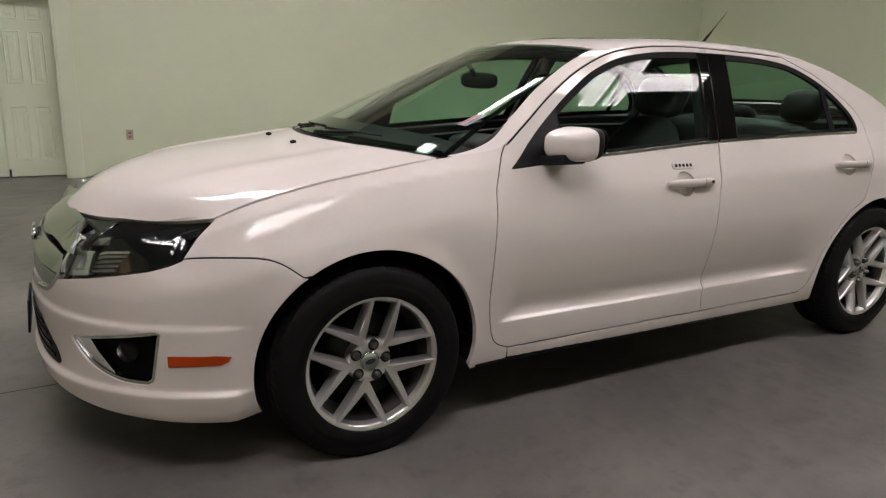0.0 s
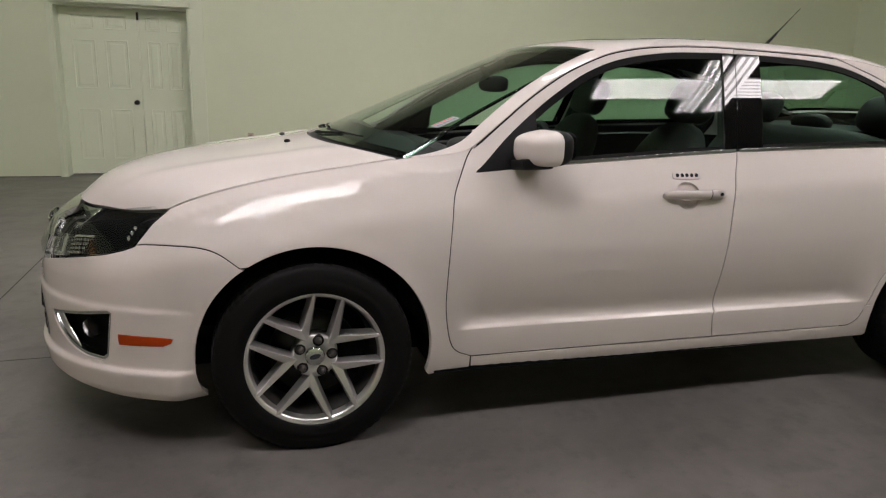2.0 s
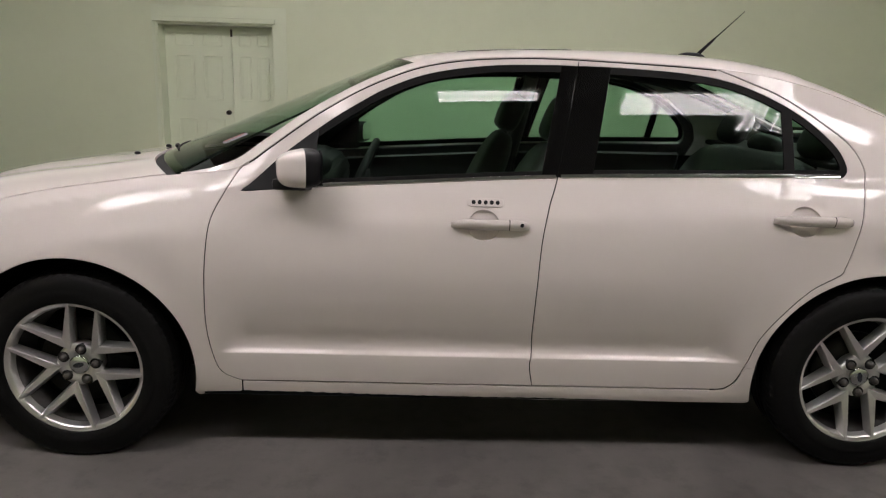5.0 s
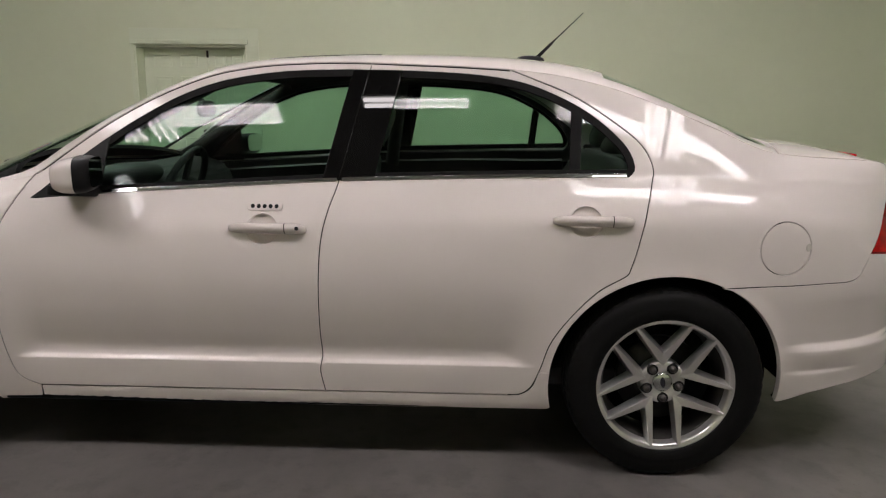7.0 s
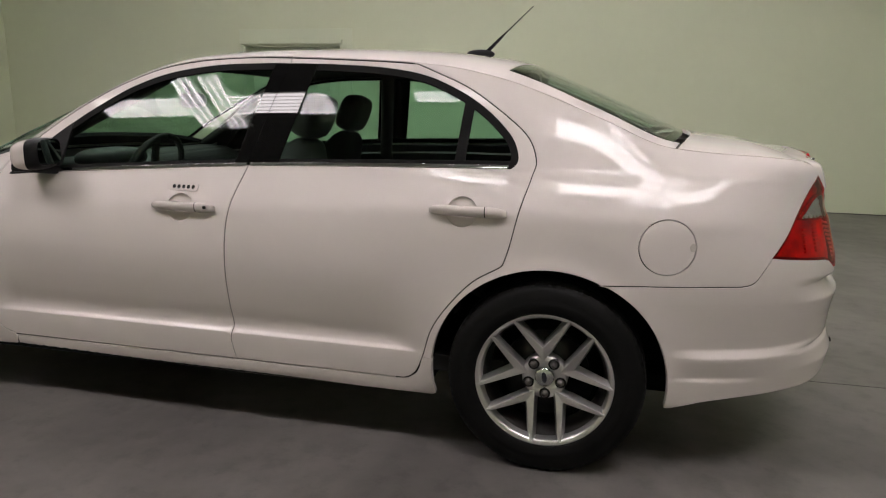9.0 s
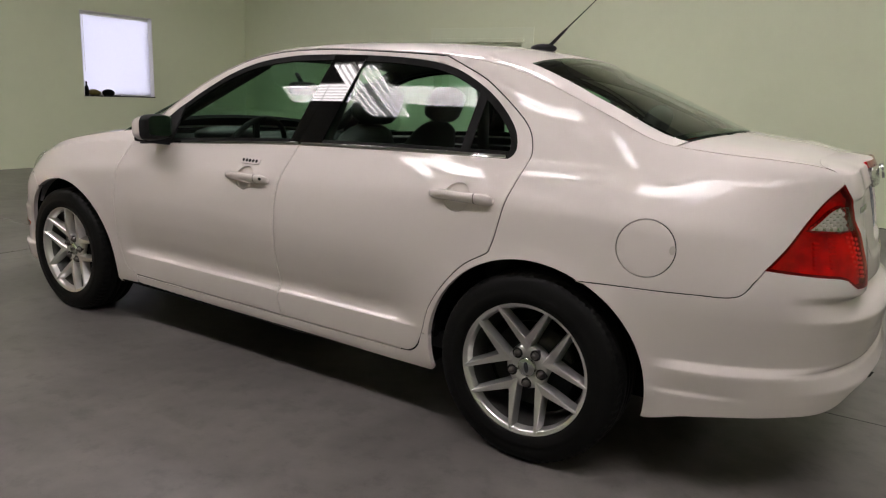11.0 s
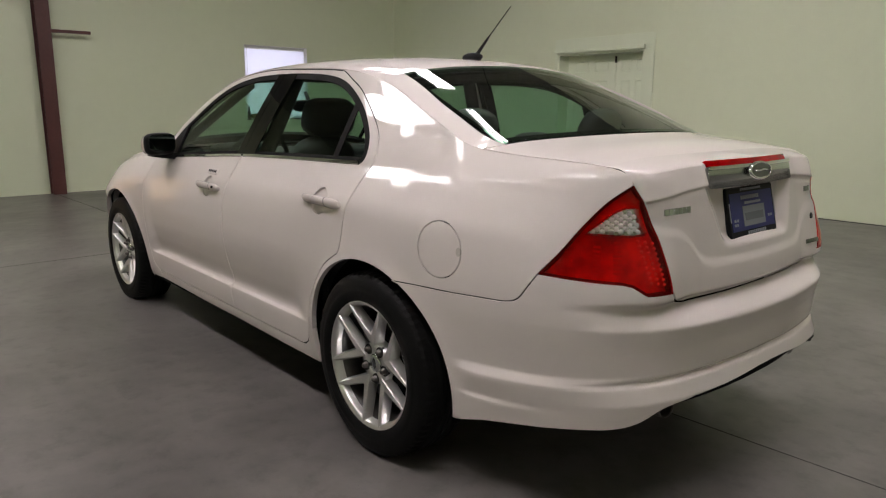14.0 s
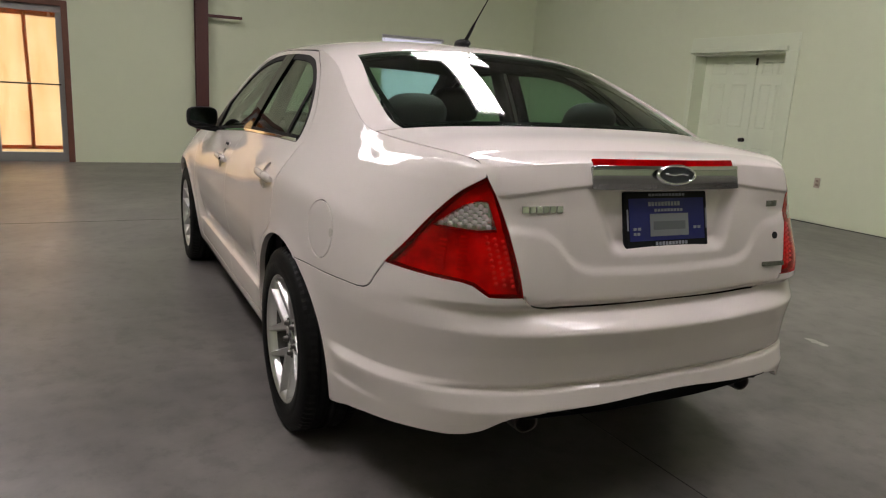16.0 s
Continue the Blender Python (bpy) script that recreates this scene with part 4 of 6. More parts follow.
        for nm, pane, mt, dd in panes:
            ob = sheet(nm, sunk(pane_face, dd), [pane], mt, door, sides=one, h=(0.05, 0.05), gap=0.0005 if mt is GLOSS_BLACK else -0.003, depth=0.004)
            if mt is GLASS:
                ob.visible_shadow = False
        # black strip round the glass, bright strip along the belt
        sheet("weatherstrip", sunk(flank, 0.0015), [hole, [tuple(q) for q in np.array(hole) + outward(hole) * -0.019]], BLACK_STRIP, door, sides=one, h=(0.05, 0.05), gap=-0.003, depth=0.006, rim=0.001)
        ribbon(flank, strip, 0.0085, 0.004, CHROME, "belt_moulding", door, side, "polished bright belt strip")
        ribbon(flank, [(x, z + 0.012) for x, z in strip], 0.012, 0.001, BLACK_STRIP, "weatherstrip", door, side)
    # black strips in the seams, so that the panel gaps read dark
    for line in (rail_run(0.58, 2.19, 60, -0.003), DOOR_FRONT, B_SEAM, DOOR_REAR, BUMPER_REAR[:-2], SEAM_FRONT):
        ribbon(flank, line, 0.0068, -0.0035, BLACK_STRIP, "seam_strip", car, side, depth=0.004)
    flap = sheet("fuel_door", flank, [FUEL], PAINT, car, sides=one, h=(0.03, 0.03), gap=0.0026) if side > 0 else None
    if flap:
        notch = [(3.170 + 0.0085 * math.cos(a), 0.822 + 0.013 * math.sin(a)) for a in np.linspace(0, 2 * math.pi, 16, endpoint=False)]
        # notch laid on flat, its hollow's shade put into the darker paint
        sheet("finger_notch", sunk(flank, -0.0015), [notch], PAINT_SHADED, flap, sides=one, h=(0.03, 0.03), gap=0, depth=0.004, rim=0.0008)
    # lamps
    rev = loop(curve([(3.562, 0.906), (3.60, 0.930), (3.645, 0.958), (3.690, 0.972), (3.722, 0.972)]), curve([(3.735, 0.945), (3.752, 0.905)]), straight([(3.70, 0.900), (3.562, 0.906)]))
    LAMP = loop(LAMP_OUT, LAMP_IN, LAMP_LOW)
    lamp = sheet("tail_lamp", sunk(flank, 0.020), [LAMP], RED_BODY, car, "red tail lamp with a clear reversing lens", sides=one, h=(0.03, 0.02), gap=0.0)
    cover = sheet("red_lens", sunk(flank, -0.002), [LAMP, rev], RED_GLASS, lamp, "glossy red lens", sides=one, h=(0.02, 0.015), gap=0.0005, depth=0.018)
    cover.visible_shadow = False
    sheet("lamp_border", sunk(flank, 0.004), [LAMP, [tuple(q) for q in np.array(LAMP) + outward(LAMP) * -0.006]], RED_DARK, lamp, "dark red rim of the lens", sides=one, h=(0.03, 0.03), gap=0.0004, depth=0.016)
    lens = sheet("reversing_lens", sunk(flank, 0.012), [rev], SATIN, lamp, "clear lens over a silver honeycomb", sides=one, h=(0.03, 0.02), gap=-0.003, depth=0.003)
    pane = sheet("clear_pane", sunk(flank, -0.002), [rev], CLEAR, lens, sides=one, h=(0.03, 0.02), gap=0.0003, depth=0.010)
    pane.visible_shadow = False
    V, F = [], []
    for i in range(13):
        for j in range(6):
            s_, z_ = 3.566 + 0.0150 * i, 0.904 + 0.0160 * (j + 0.5 * (i % 2))
            if inside(np.array([(s_, z_)]), [tuple(q) for q in np.array(rev) + outward(rev) * -0.005])[0]:
                lamp_dome(V, F, s_, z_, 0.0078, 0.004, -0.0115, 10)
    V = np.array(V) * ((1, 1, 1) if side > 0 else (1, -1, 1))
    honey = raw("honeycomb", V, F if side > 0 else [f[::-1] for f in F], ALLOY, lens, "silver honeycomb cells with bright edges")
    tagged(honey, kind="stuff")
    V, F = [], []
    for i in range(3):
        for j in range(9):
            z_ = 0.886 - 0.0142 * j - 0.004 * i
            s_ = float(np.interp(-z_, [-p[1] for p in LAMP_IN], [p[0] for p in LAMP_IN])) - 0.020 - 0.0235 * (2 - i)
            lamp_dome(V, F, s_, z_, 0.0058, 0.006, -0.010, 8)
    V = np.array(V) * ((1, 1, 1) if side > 0 else (1, -1, 1))
    raw("lamp_cells", V, F if side > 0 else [f[::-1] for f in F], RED_CELL, lamp, "bright red reflector cells")
    for s0_, n_rows in ((3.585, 7), (3.648, 8)):
        for k in range(n_rows):
            out = loop(straight([(s0_, 0.800 + 0.0115 * k), (s0_ + 0.022, 0.799 + 0.0115 * k), (s0_ + 0.022, 0.8045 + 0.0115 * k), (s0_, 0.8055 + 0.0115 * k), (s0_, 0.800 + 0.0115 * k)], 0.02))
            sheet("lamp_rib", sunk(flank, 0.012), [out], RED_RIB, lamp, sides=one, h=(0.03, 0.03), gap=0, depth=0.007, rim=0.0008)
    head = sheet("headlamp", sunk(flank, 0.045), [HEADLAMP], LINER, car, "dark headlamp with clear lens", sides=one, h=(0.04, 0.03), gap=0.002, depth=0.02)
    ob = sheet("lens", sunk(flank, 0.001), [HEADLAMP], CLEAR, head, sides=one, h=(0.03, 0.02), gap=0.001, depth=0.012)
    ob.visible_shadow = False
    quad = lambda *p: loop(straight(list(p) + [p[0]], 0.02))
    sheet("bezel", sunk(flank, 0.016), [quad((-1.040, 0.635), (-0.940, 0.650), (-0.925, 0.722), (-1.000, 0.712)), quad((-1.012, 0.651), (-0.956, 0.660), (-0.946, 0.708), (-0.988, 0.700))], SATIN, head, "silver lamp bezel", sides=one, h=(0.02, 0.02), gap=0, depth=0.02, rim=0.003)
    sheet("reflector", sunk(flank, 0.034), [quad((-1.015, 0.650), (-0.953, 0.659), (-0.943, 0.711), (-0.990, 0.702))], CHROME, head, sides=one, h=(0.02, 0.02), gap=0, depth=0.004)
    for k in range(5):
        ribbon(sunk(flank, 0.022 + 0.002 * k), [(-0.928 + 0.004 * k, 0.662 + 0.013 * k), (-0.885, 0.668 + 0.014 * k), (-0.835 + 0.012 * k, 0.674 + 0.015 * k)], 0.0065, 0.0, SATIN if k == 4 else ALLOY_DARK, "reflector_rib", head, side, depth=0.014)
    sheet("reflector", sunk(flank, 0.036), [quad((-0.960, 0.742), (-0.885, 0.752), (-0.890, 0.775), (-0.945, 0.768))], ALLOY_DARK, head, sides=one, h=(0.02, 0.02), gap=0, depth=0.01)
    for k in range(3):
        p, n, *_ = frame_at(flank, [(-0.640 + 0.006 * k, 0.733 + 0.015 * k)])
        bm = ellipsoid(0, 0, 0, 0.006, 0.006, 0.0085, 2.0, 8)
        turned(bm, Matrix.Translation(Vector(p[0] - n[0] * 0.014)))
        put(part("bulb", bm, CHROME, head), side)
    fog = sheet("fog_recess", sunk(flank, 0.045), [FOG], LINER, car, "black fog lamp recess", sides=one, h=(0.05, 0.04), gap=-0.01, depth=0.01)
    sheet("chrome_blade", sunk(flank, 0.009), [loop(curve([(-0.997, 0.444), (-0.957, 0.398), (-0.899, 0.361), (-0.845, 0.343)]), curve([(-0.838, 0.351), (-0.866, 0.380), (-0.900, 0.416), (-0.930, 0.457)]), straight([(-0.930, 0.457), (-0.997, 0.444)]))], CHROME, fog, "polished blade along the recess", sides=one, h=(0.02, 0.02), gap=0.001, depth=0.03, rim=0.003)
    sheet("fog_border", sunk(flank, 0.004), [FOG, [tuple(q) for q in np.array(FOG) + outward(FOG) * -0.009]], SATIN, fog, "thin silver border", sides=one, h=(0.03, 0.03), gap=0.001, depth=0.025, rim=0.002)
    p, n, *_ = frame_at(flank, [(-0.80, 0.415)])
    bm = lathe([(-0.012, 0.0), (-0.012, 0.030), (0.0, 0.036), (0.03, 0.038)], 24)
    turned(bm, Matrix.Translation(Vector(p[0] - n[0] * 0.035)) @ Vector(-n[0]).to_track_quat("Y", "Z").to_matrix().to_4x4())
    put(part("fog_lamp", bm, CLEAR_DARK, fog), side)
    sheet("side_marker", sunk(flank, -0.003), [loop(straight([(-0.640, 0.396), (-0.486, 0.402), (-0.462, 0.412), (-0.454, 0.424), (-0.50, 0.427), (-0.640, 0.427), (-0.640, 0.396)], 0.02))], AMBER, car, "amber side marker lens", sides=one, h=(0.03, 0.02), gap=0, depth=0.012, rim=0.003)
    # dark inner body behind the seams, with openings for the wheels
    low_in = loop(straight([(3.16, 0.29), (3.4, 0.33), (3.4, 0.95), (2.6, 0.985), (0.60, 0.90), (0.30, 0.90), (-0.45, 0.74), (-0.50, 0.23), (-0.405, 0.23)]), arch(0, 0.418, 195, -15, 40), straight([(0.42, 0.245), (2.30, 0.245)]), arch(2.728, 0.422, 193, -11, 40))
    sheet("inner_body", sunk(skin_plain, 0.030), [low_in], LINER, car, sides=one, h=(0.08, 0.06), depth=0.01)
    for cx in (0.0, 2.728):
        bm = bmesh.new()
        rings = []
        for a in np.linspace(2, 178, 34):
            c_, s_ = math.cos(radians(a)), math.sin(radians(a))
            rings.append([bm.verts.new((cx + 0.405 * c_, -w, 0.335 + 0.405 * s_)) for w in (0.815, 0.60, 0.50)] + [bm.verts.new((cx + 0.02 * c_, -0.50, 0.335 + 0.02 * s_))])
        for a, b in zip(rings, rings[1:]):
            for k in range(3):
                bm.faces.new((a[k], a[k + 1], b[k + 1], b[k])).smooth = True
        put(part("wheel_housing", bm, LINER, car), side)

# bumpers, hood, roof and boot
fb = sheet("front_bumper", wrap, [whole(FRONT_BUMPER, S0), FOG, [(2 * S0 - x, z) for x, z in FOG]], PAINT, car, h=(0.03, 0.02), rows=BUMP_ROWS)
sheet("air_intake", sunk(wrap, -0.0015), [whole(MOUTH, S0)], BLACK, fb, "black lower intake mesh", h=(0.05, 0.04), gap=0, depth=0.01)
for k in range(4):
    z_ = 0.345 + 0.03 * k
    ribbon(flank, [(x, z_) for x in np.linspace(S0, -1.14 - 0.03 * k, 10)], 0.008, 0.006, GLOSS_BLACK, "intake_bar", fb)
tip = lambda s, v: lift(np.minimum(s, 2 * S1 - s)) * (1 - rise(v, 0.52, 0.62))
bumper_face = lambda s, v: wrap(s, v + tip(s, v))


def level(p):
    """Height along the bumper's own creases of a point (s, z)."""
    v = p[1]
    for _ in range(12):
        v = p[1] - float(tip(p[0], v))
    return (p[0], v)


sheets("rear_bumper", [(bumper_face, [[level(p) for p in whole(REAR_BUMPER, S1)]], (1,))], PAINT, car, h=(0.022, 0.011), rows=(0.355, 0.360, 0.366, 0.371, 0.378, 0.425, 0.4295, 0.433, 0.436, 0.4385, 0.441, 0.4435, 0.446, 0.449, 0.453, 0.461, 0.466, 0.471, 0.478, 0.620, 0.627, 0.632, 0.637, 0.643, 0.650))
back_edge = lambda t: 3.545 + 0.10 * abs(t) ** 5
n_ = np.linspace(-1, 1, 61)
DECK = loop(straight([(3.135, -0.997), (back_edge(1), -0.997)], 0.03), [(back_edge(k), 0.997 * k) for k in n_], straight([(back_edge(1), 0.997), (3.135, 0.997)], 0.03), [(3.135, -0.997 * k) for k in n_])
fall = lambda s: 0.10 * np.clip(np.minimum(s, 2 * S1 - s) - 3.75, 0, 0.3)
lid_face = lambda s, v: wrap(s, v + fall(s))
lid = sheets("boot_lid", [(lid_face, [[(a, b - float(fall(a))) for a, b in whole(LID_REAR, S1)]], (1,)), (top, [DECK], (1,))], PAINT, car, h=(0.011, 0.008), rows=(0.977, 0.981, 0.984, 0.987, 0.990, 0.993, 0.997), depth=0.015)
# rounded lip that closes the boot lid between its deck and its rear face
V_, F_ = [], []
ts_ = np.linspace(-1, 1, 61)
for t_ in ts_:
    a_ = top(np.array([back_edge(t_) - 0.003]), np.array([0.993 * t_]))[0]
    a0_ = top(np.array([back_edge(t_) - 0.018]), np.array([0.993 * t_]))[0]
    sb = S1 + (S1 - (S_TOP - 0.022)) * t_
    zb_ = 1.064 + 0.030 * (1 - abs(t_)) - 0.0036
    b_ = wrap(np.array([sb]), np.array([zb_]))[0]
    b1_ = wrap(np.array([sb]), np.array([zb_ - 0.010]))[0]
    k1_, k2_ = a_ + (a_ - a0_) * 1.0, b_ + (b_ - b1_) * 1.2
    for q in np.linspace(0, 1, 9):
        V_.append((1 - q) ** 3 * a_ + 3 * q * (1 - q) ** 2 * k1_ + 3 * q * q * (1 - q) * k2_ + q**3 * b_)
for i in range(60):
    for j in range(8):
        F_.append((9 * i + j, 9 * i + j + 1, 9 * i + j + 10, 9 * i + j + 9))
raw("lid_lip", np.array(V_), F_, PAINT, lid)
hood = sheet("hood", top, [loop(straight([(-0.50, -0.992), (0.30, -0.992)], 0.04), [(0.30, 0.992 * k) for k in np.linspace(-1, 1, 41)], straight([(0.30, 0.992), (-0.50, 0.992)], 0.04), [(-0.50, -0.992 * k) for k in np.linspace(-1, 1, 41)])], PAINT, car, h=(0.02, 0.025), depth=0.025)
for y_ in (-0.156, 0.205):
    bm = ellipsoid(-0.034, y_, 0.994, 0.013, 0.008, 0.0075, 2.2, 8)
    part("washer_nozzle", bm, BLACK, hood, "black washer nozzle")
sheet("cowl", sunk(top, 0.012), [span(0.295, 0.475, 1.0, 1.0)], BLACK, car, "black cowl panel under the wipers", h=(0.03, 0.05), gap=0)
T_SCREEN = lambda u: float(np.interp(u, [0.33, 0.40, 0.46, 0.534, 0.64, 0.8, 1.14], [0.988, 0.980, 0.968, 0.950, 0.932, 0.915, 0.895]))
T_REAR = lambda u: float(np.interp(u, [2.51, 2.8, 3.11], [0.872, 0.893, 0.888]))


def pane_loop(u0, u1, tf, m=0.0):
    us = np.linspace(u0 + m, u1 - m, 24)
    return loop([(u, -tf(u) + m) for u in us], [(u1 - m, (tf(u1) - m) * k) for k in np.linspace(-1, 1, 41)], [(u, tf(u) - m) for u in us[::-1]], [(u0 + m, -(tf(u0) - m) * k) for k in np.linspace(-1, 1, 41)])


SCREEN, BACKLIGHT = pane_loop(0.335, 1.145, T_SCREEN), pane_loop(2.515, 3.105, T_REAR)
SUNROOF = loop([(u, -0.66) for u in np.linspace(1.32, 1.72, 10)], [(1.72, 0.66 * k) for k in np.linspace(-1, 1, 20)], [(u, 0.66) for u in np.linspace(1.72, 1.32, 10)], [(1.32, -0.66 * k) for k in np.linspace(-1, 1, 20)])
us_ = np.linspace(0.36, 3.12, 110)
EDGE = lambda u: 1.0045 if u < 0.55 or u > 2.23 else 0.998
roof_out = loop([(u, -0.998) for u in us_], [(3.12, 0.998 * k) for k in np.linspace(-1, 1, 41)], [(u, 0.998) for u in us_[::-1]], [(0.36, -0.998 * k) for k in np.linspace(-1, 1, 41)])
ROOF = loop([(u, -EDGE(u)) for u in us_ if u < 3.12], [(3.128, t) for t in np.linspace(-1.0045, -T_REAR(3.11), 4)], [(u, -T_REAR(u)) for u in np.linspace(3.105, 2.513, 24)], [(2.513, T_REAR(2.513) * k) for k in np.linspace(-1, 1, 41)], [(u, T_REAR(u)) for u in np.linspace(2.513, 3.105, 24)],
            [(3.128, t) for t in np.linspace(T_REAR(3.11), 1.0045, 4)], [(u, EDGE(u)) for u in us_[::-1]], [(0.35, t) for t in np.linspace(1.0045, 0.985, 3)], [(u, T_SCREEN(u)) for u in np.linspace(0.36, 1.147, 34)], [(1.147, -T_SCREEN(1.147) * k) for k in np.linspace(-1, 1, 41)], [(u, -T_SCREEN(u)) for u in np.linspace(1.147, 0.36, 34)], [(0.35, t) for t in np.linspace(-0.985, -1.0045, 3)])
roof = sheet("roof", top, [ROOF, SUNROOF], PAINT, car, h=(0.02, 0.012), gap=0.0012, depth=0.012)
sheet("sunroof", sunk(top, -0.002), [SUNROOF], DARK_GLASS, roof, "dark tinted glass sunroof", h=(0.06, 0.08), gap=0.006, depth=0.012)
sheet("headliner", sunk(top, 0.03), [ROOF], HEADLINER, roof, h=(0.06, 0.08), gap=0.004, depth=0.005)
screen_face, rear_face = glazed(0.335, 1.145, 0.03), glazed(2.515, 3.105, 0.05)
for nm, out, face in (("windscreen", SCREEN, screen_face), ("rear_window", BACKLIGHT, rear_face)):
    pane = sheet(nm, sunk(face, 0.002), [out], GLASS, car, h=(0.04, 0.05), gap=0.0, depth=0.005)
    pane.visible_shadow = False
    inner = [tuple(p) for p in np.array(out) + outward(out) * -0.03]
    sheet("black_border", sunk(face, 0.008), [out, inner], GLOSS_BLACK, pane, "black printed glass border", h=(0.03, 0.03), gap=0, depth=0.002, rim=0.0005)
# ---- the car: nose ----
grille = sheet("grille", sunk(wrap, 0.035), [whole(GRILLE, S0)], BLACK, car, "chrome-barred front grille", h=(0.05, 0.04), gap=0, depth=0.01)
for k, (z_, s_end) in enumerate(((0.590, -1.110), (0.660, -1.055), (0.734, -0.985))):
    ss = np.linspace(2 * S0 - s_end, s_end, 40)
    ribbon(wrap, [(x, z_ + 0.012 * math.cos((x - S0) * 3)) for x in ss], 0.058, 0.006 - 0.012 * (k == 0), SATIN, "grille_bar", grille, 1, "satin chrome grille bar", depth=0.02)
ribbon(wrap, [(2 * S0 - x, z) for x, z in curve([(-1.30, 0.550), (-1.18, 0.562), (-1.12, 0.585), (-1.076, 0.622), (-1.03, 0.692), (-0.975, 0.755)], 0.03)][::-1] , 0.012, 0.004, CHROME, "grille_frame", grille, 1, depth=0.02)
ribbon(wrap, curve([(-1.30, 0.550), (-1.18, 0.562), (-1.12, 0.585), (-1.076, 0.622), (-1.03, 0.692), (-0.975, 0.755)], 0.03), 0.012, 0.004, CHROME, "grille_frame", grille, 1, depth=0.02)
sheet("grille_top", sunk(top, 0.007), [span(-0.60, -0.508, 0.60, 0.60)], SATIN, grille, "satin chrome upper grille edge", h=(0.03, 0.05), gap=0, depth=0.02)
sheet("lock_panel", sunk(top, 0.022), [span(-0.60, -0.47, 0.99, 0.99)], BLACK, car, "black panel under the hood edge", h=(0.04, 0.06), gap=0, depth=0.02)


def oval_badge(parent, x, z, facing, tilt):
    """A dark enamel oval with a polished rim and a plain flourish."""
    m = Matrix.Translation((x, 0, z)) @ Matrix.Rotation(radians(tilt), 4, "Y") @ Matrix.Diagonal((facing, 1, 1, 1))
    bm = bmesh.new()
    rings = []
    for a in np.linspace(0, 2 * math.pi, 48, endpoint=False):
        c, s = math.cos(a), math.sin(a)
        rings.append([bm.verts.new((d, (0.072 - e) * c, (0.029 - e) * s)) for d, e in ((0.0, -0.001), (0.006, 0.0), (0.009, 0.003), (0.007, 0.007), (0.004, 0.008))])
    for a, b in zip(rings, rings[1:] + rings[:1]):
        for k in range(4):
            bm.faces.new((a[k], a[k + 1], b[k + 1], b[k])).smooth = True
    bmesh.ops.recalc_face_normals(bm, faces=bm.faces)
    rim = part("badge", turned(bm, m), CHROME, parent, "oval badge with polished rim")
    bm = bmesh.new()
    vs = [bm.verts.new((0.005, 0.066 * math.cos(a), 0.023 * math.sin(a))) for a in np.linspace(0, 2 * math.pi, 40, endpoint=False)]
    bm.faces.new(vs)
    bmesh.ops.recalc_face_normals(bm, faces=bm.faces)
    return m, rim, turned(bm, m)


m_, rim_, bm_ = oval_badge(car, -0.945, 0.680, -1, 8)
part("enamel", bm_, NAVY, rim_)
part("flourish", turned(tube([(0.006, y, 0.0015 * math.sin(y * 110)) for y in np.linspace(-0.042, 0.042, 24)], [0.001] + [0.0035] * 22 + [0.001], 6), m_), CHROME, rim_)

front_plate = part("front_plate", turned(box(bmesh.new(), -0.004, 0.004, -0.125, 0.125, -0.058, 0.058, bevel=0.003), Matrix.Translation((-0.988, 0, 0.398)) @ Matrix.Rotation(radians(4), 4, "Y")), BLACK, car, "dark front plate holder")

# ---- the car: tail ----
ribbon(wrap, [(s, 1.043 + 0.002 * math.sin(s)) for s in np.linspace(4.052, 2 * S1 - 4.052, 40)], 0.050, 0.010, SATIN, "boot_trim", lid, 1, "satin chrome strip over the plate", depth=0.02)
ribbon(wrap, [(s, 1.064) for s in np.linspace(4.056, 2 * S1 - 4.056, 40)], 0.008, 0.014, CHROME, "boot_trim", lid, 1, depth=0.015)
ribbon(wrap, [(s, 1.077) for s in np.linspace(4.060, 2 * S1 - 4.060, 40)], 0.021, 0.003, RED_LENS, "brake_light", lid, 1, "long red upper brake light", depth=0.02)
PB = flank(np.array([S1]), np.array([1.046]))[0]
m_, rim_, bm_ = oval_badge(lid, float(PB[0]) + 0.012, 1.050, 1, -14)
part("enamel", bm_, NAVY, rim_)
part("flourish", turned(tube([(0.006, y, 0.0015 * math.sin(y * 110)) for y in np.linspace(-0.042, 0.042, 24)], [0.001] + [0.0035] * 22 + [0.001], 6), m_), CHROME, rim_)


def bars_on(surf, s0, s1, z, height, count, mat, name, parent, proud=0.003, fill=0.80, label=""):
    """A row of upright plain blocks, the size of raised lettering."""
    step = (s1 - s0) / count
    for k in range(count):
        a = s0 + k * step
        out = loop(straight([(a, z - height / 2), (a + step * fill, z - height / 2), (a + step * fill, z + height / 2), (a, z + height / 2), (a, z - height / 2)], 0.02))
        sheet(name, sunk(surf, -proud), [out], mat, parent, label, h=(0.02, 0.02), gap=0, depth=proud + 0.001, rim=0.0008)


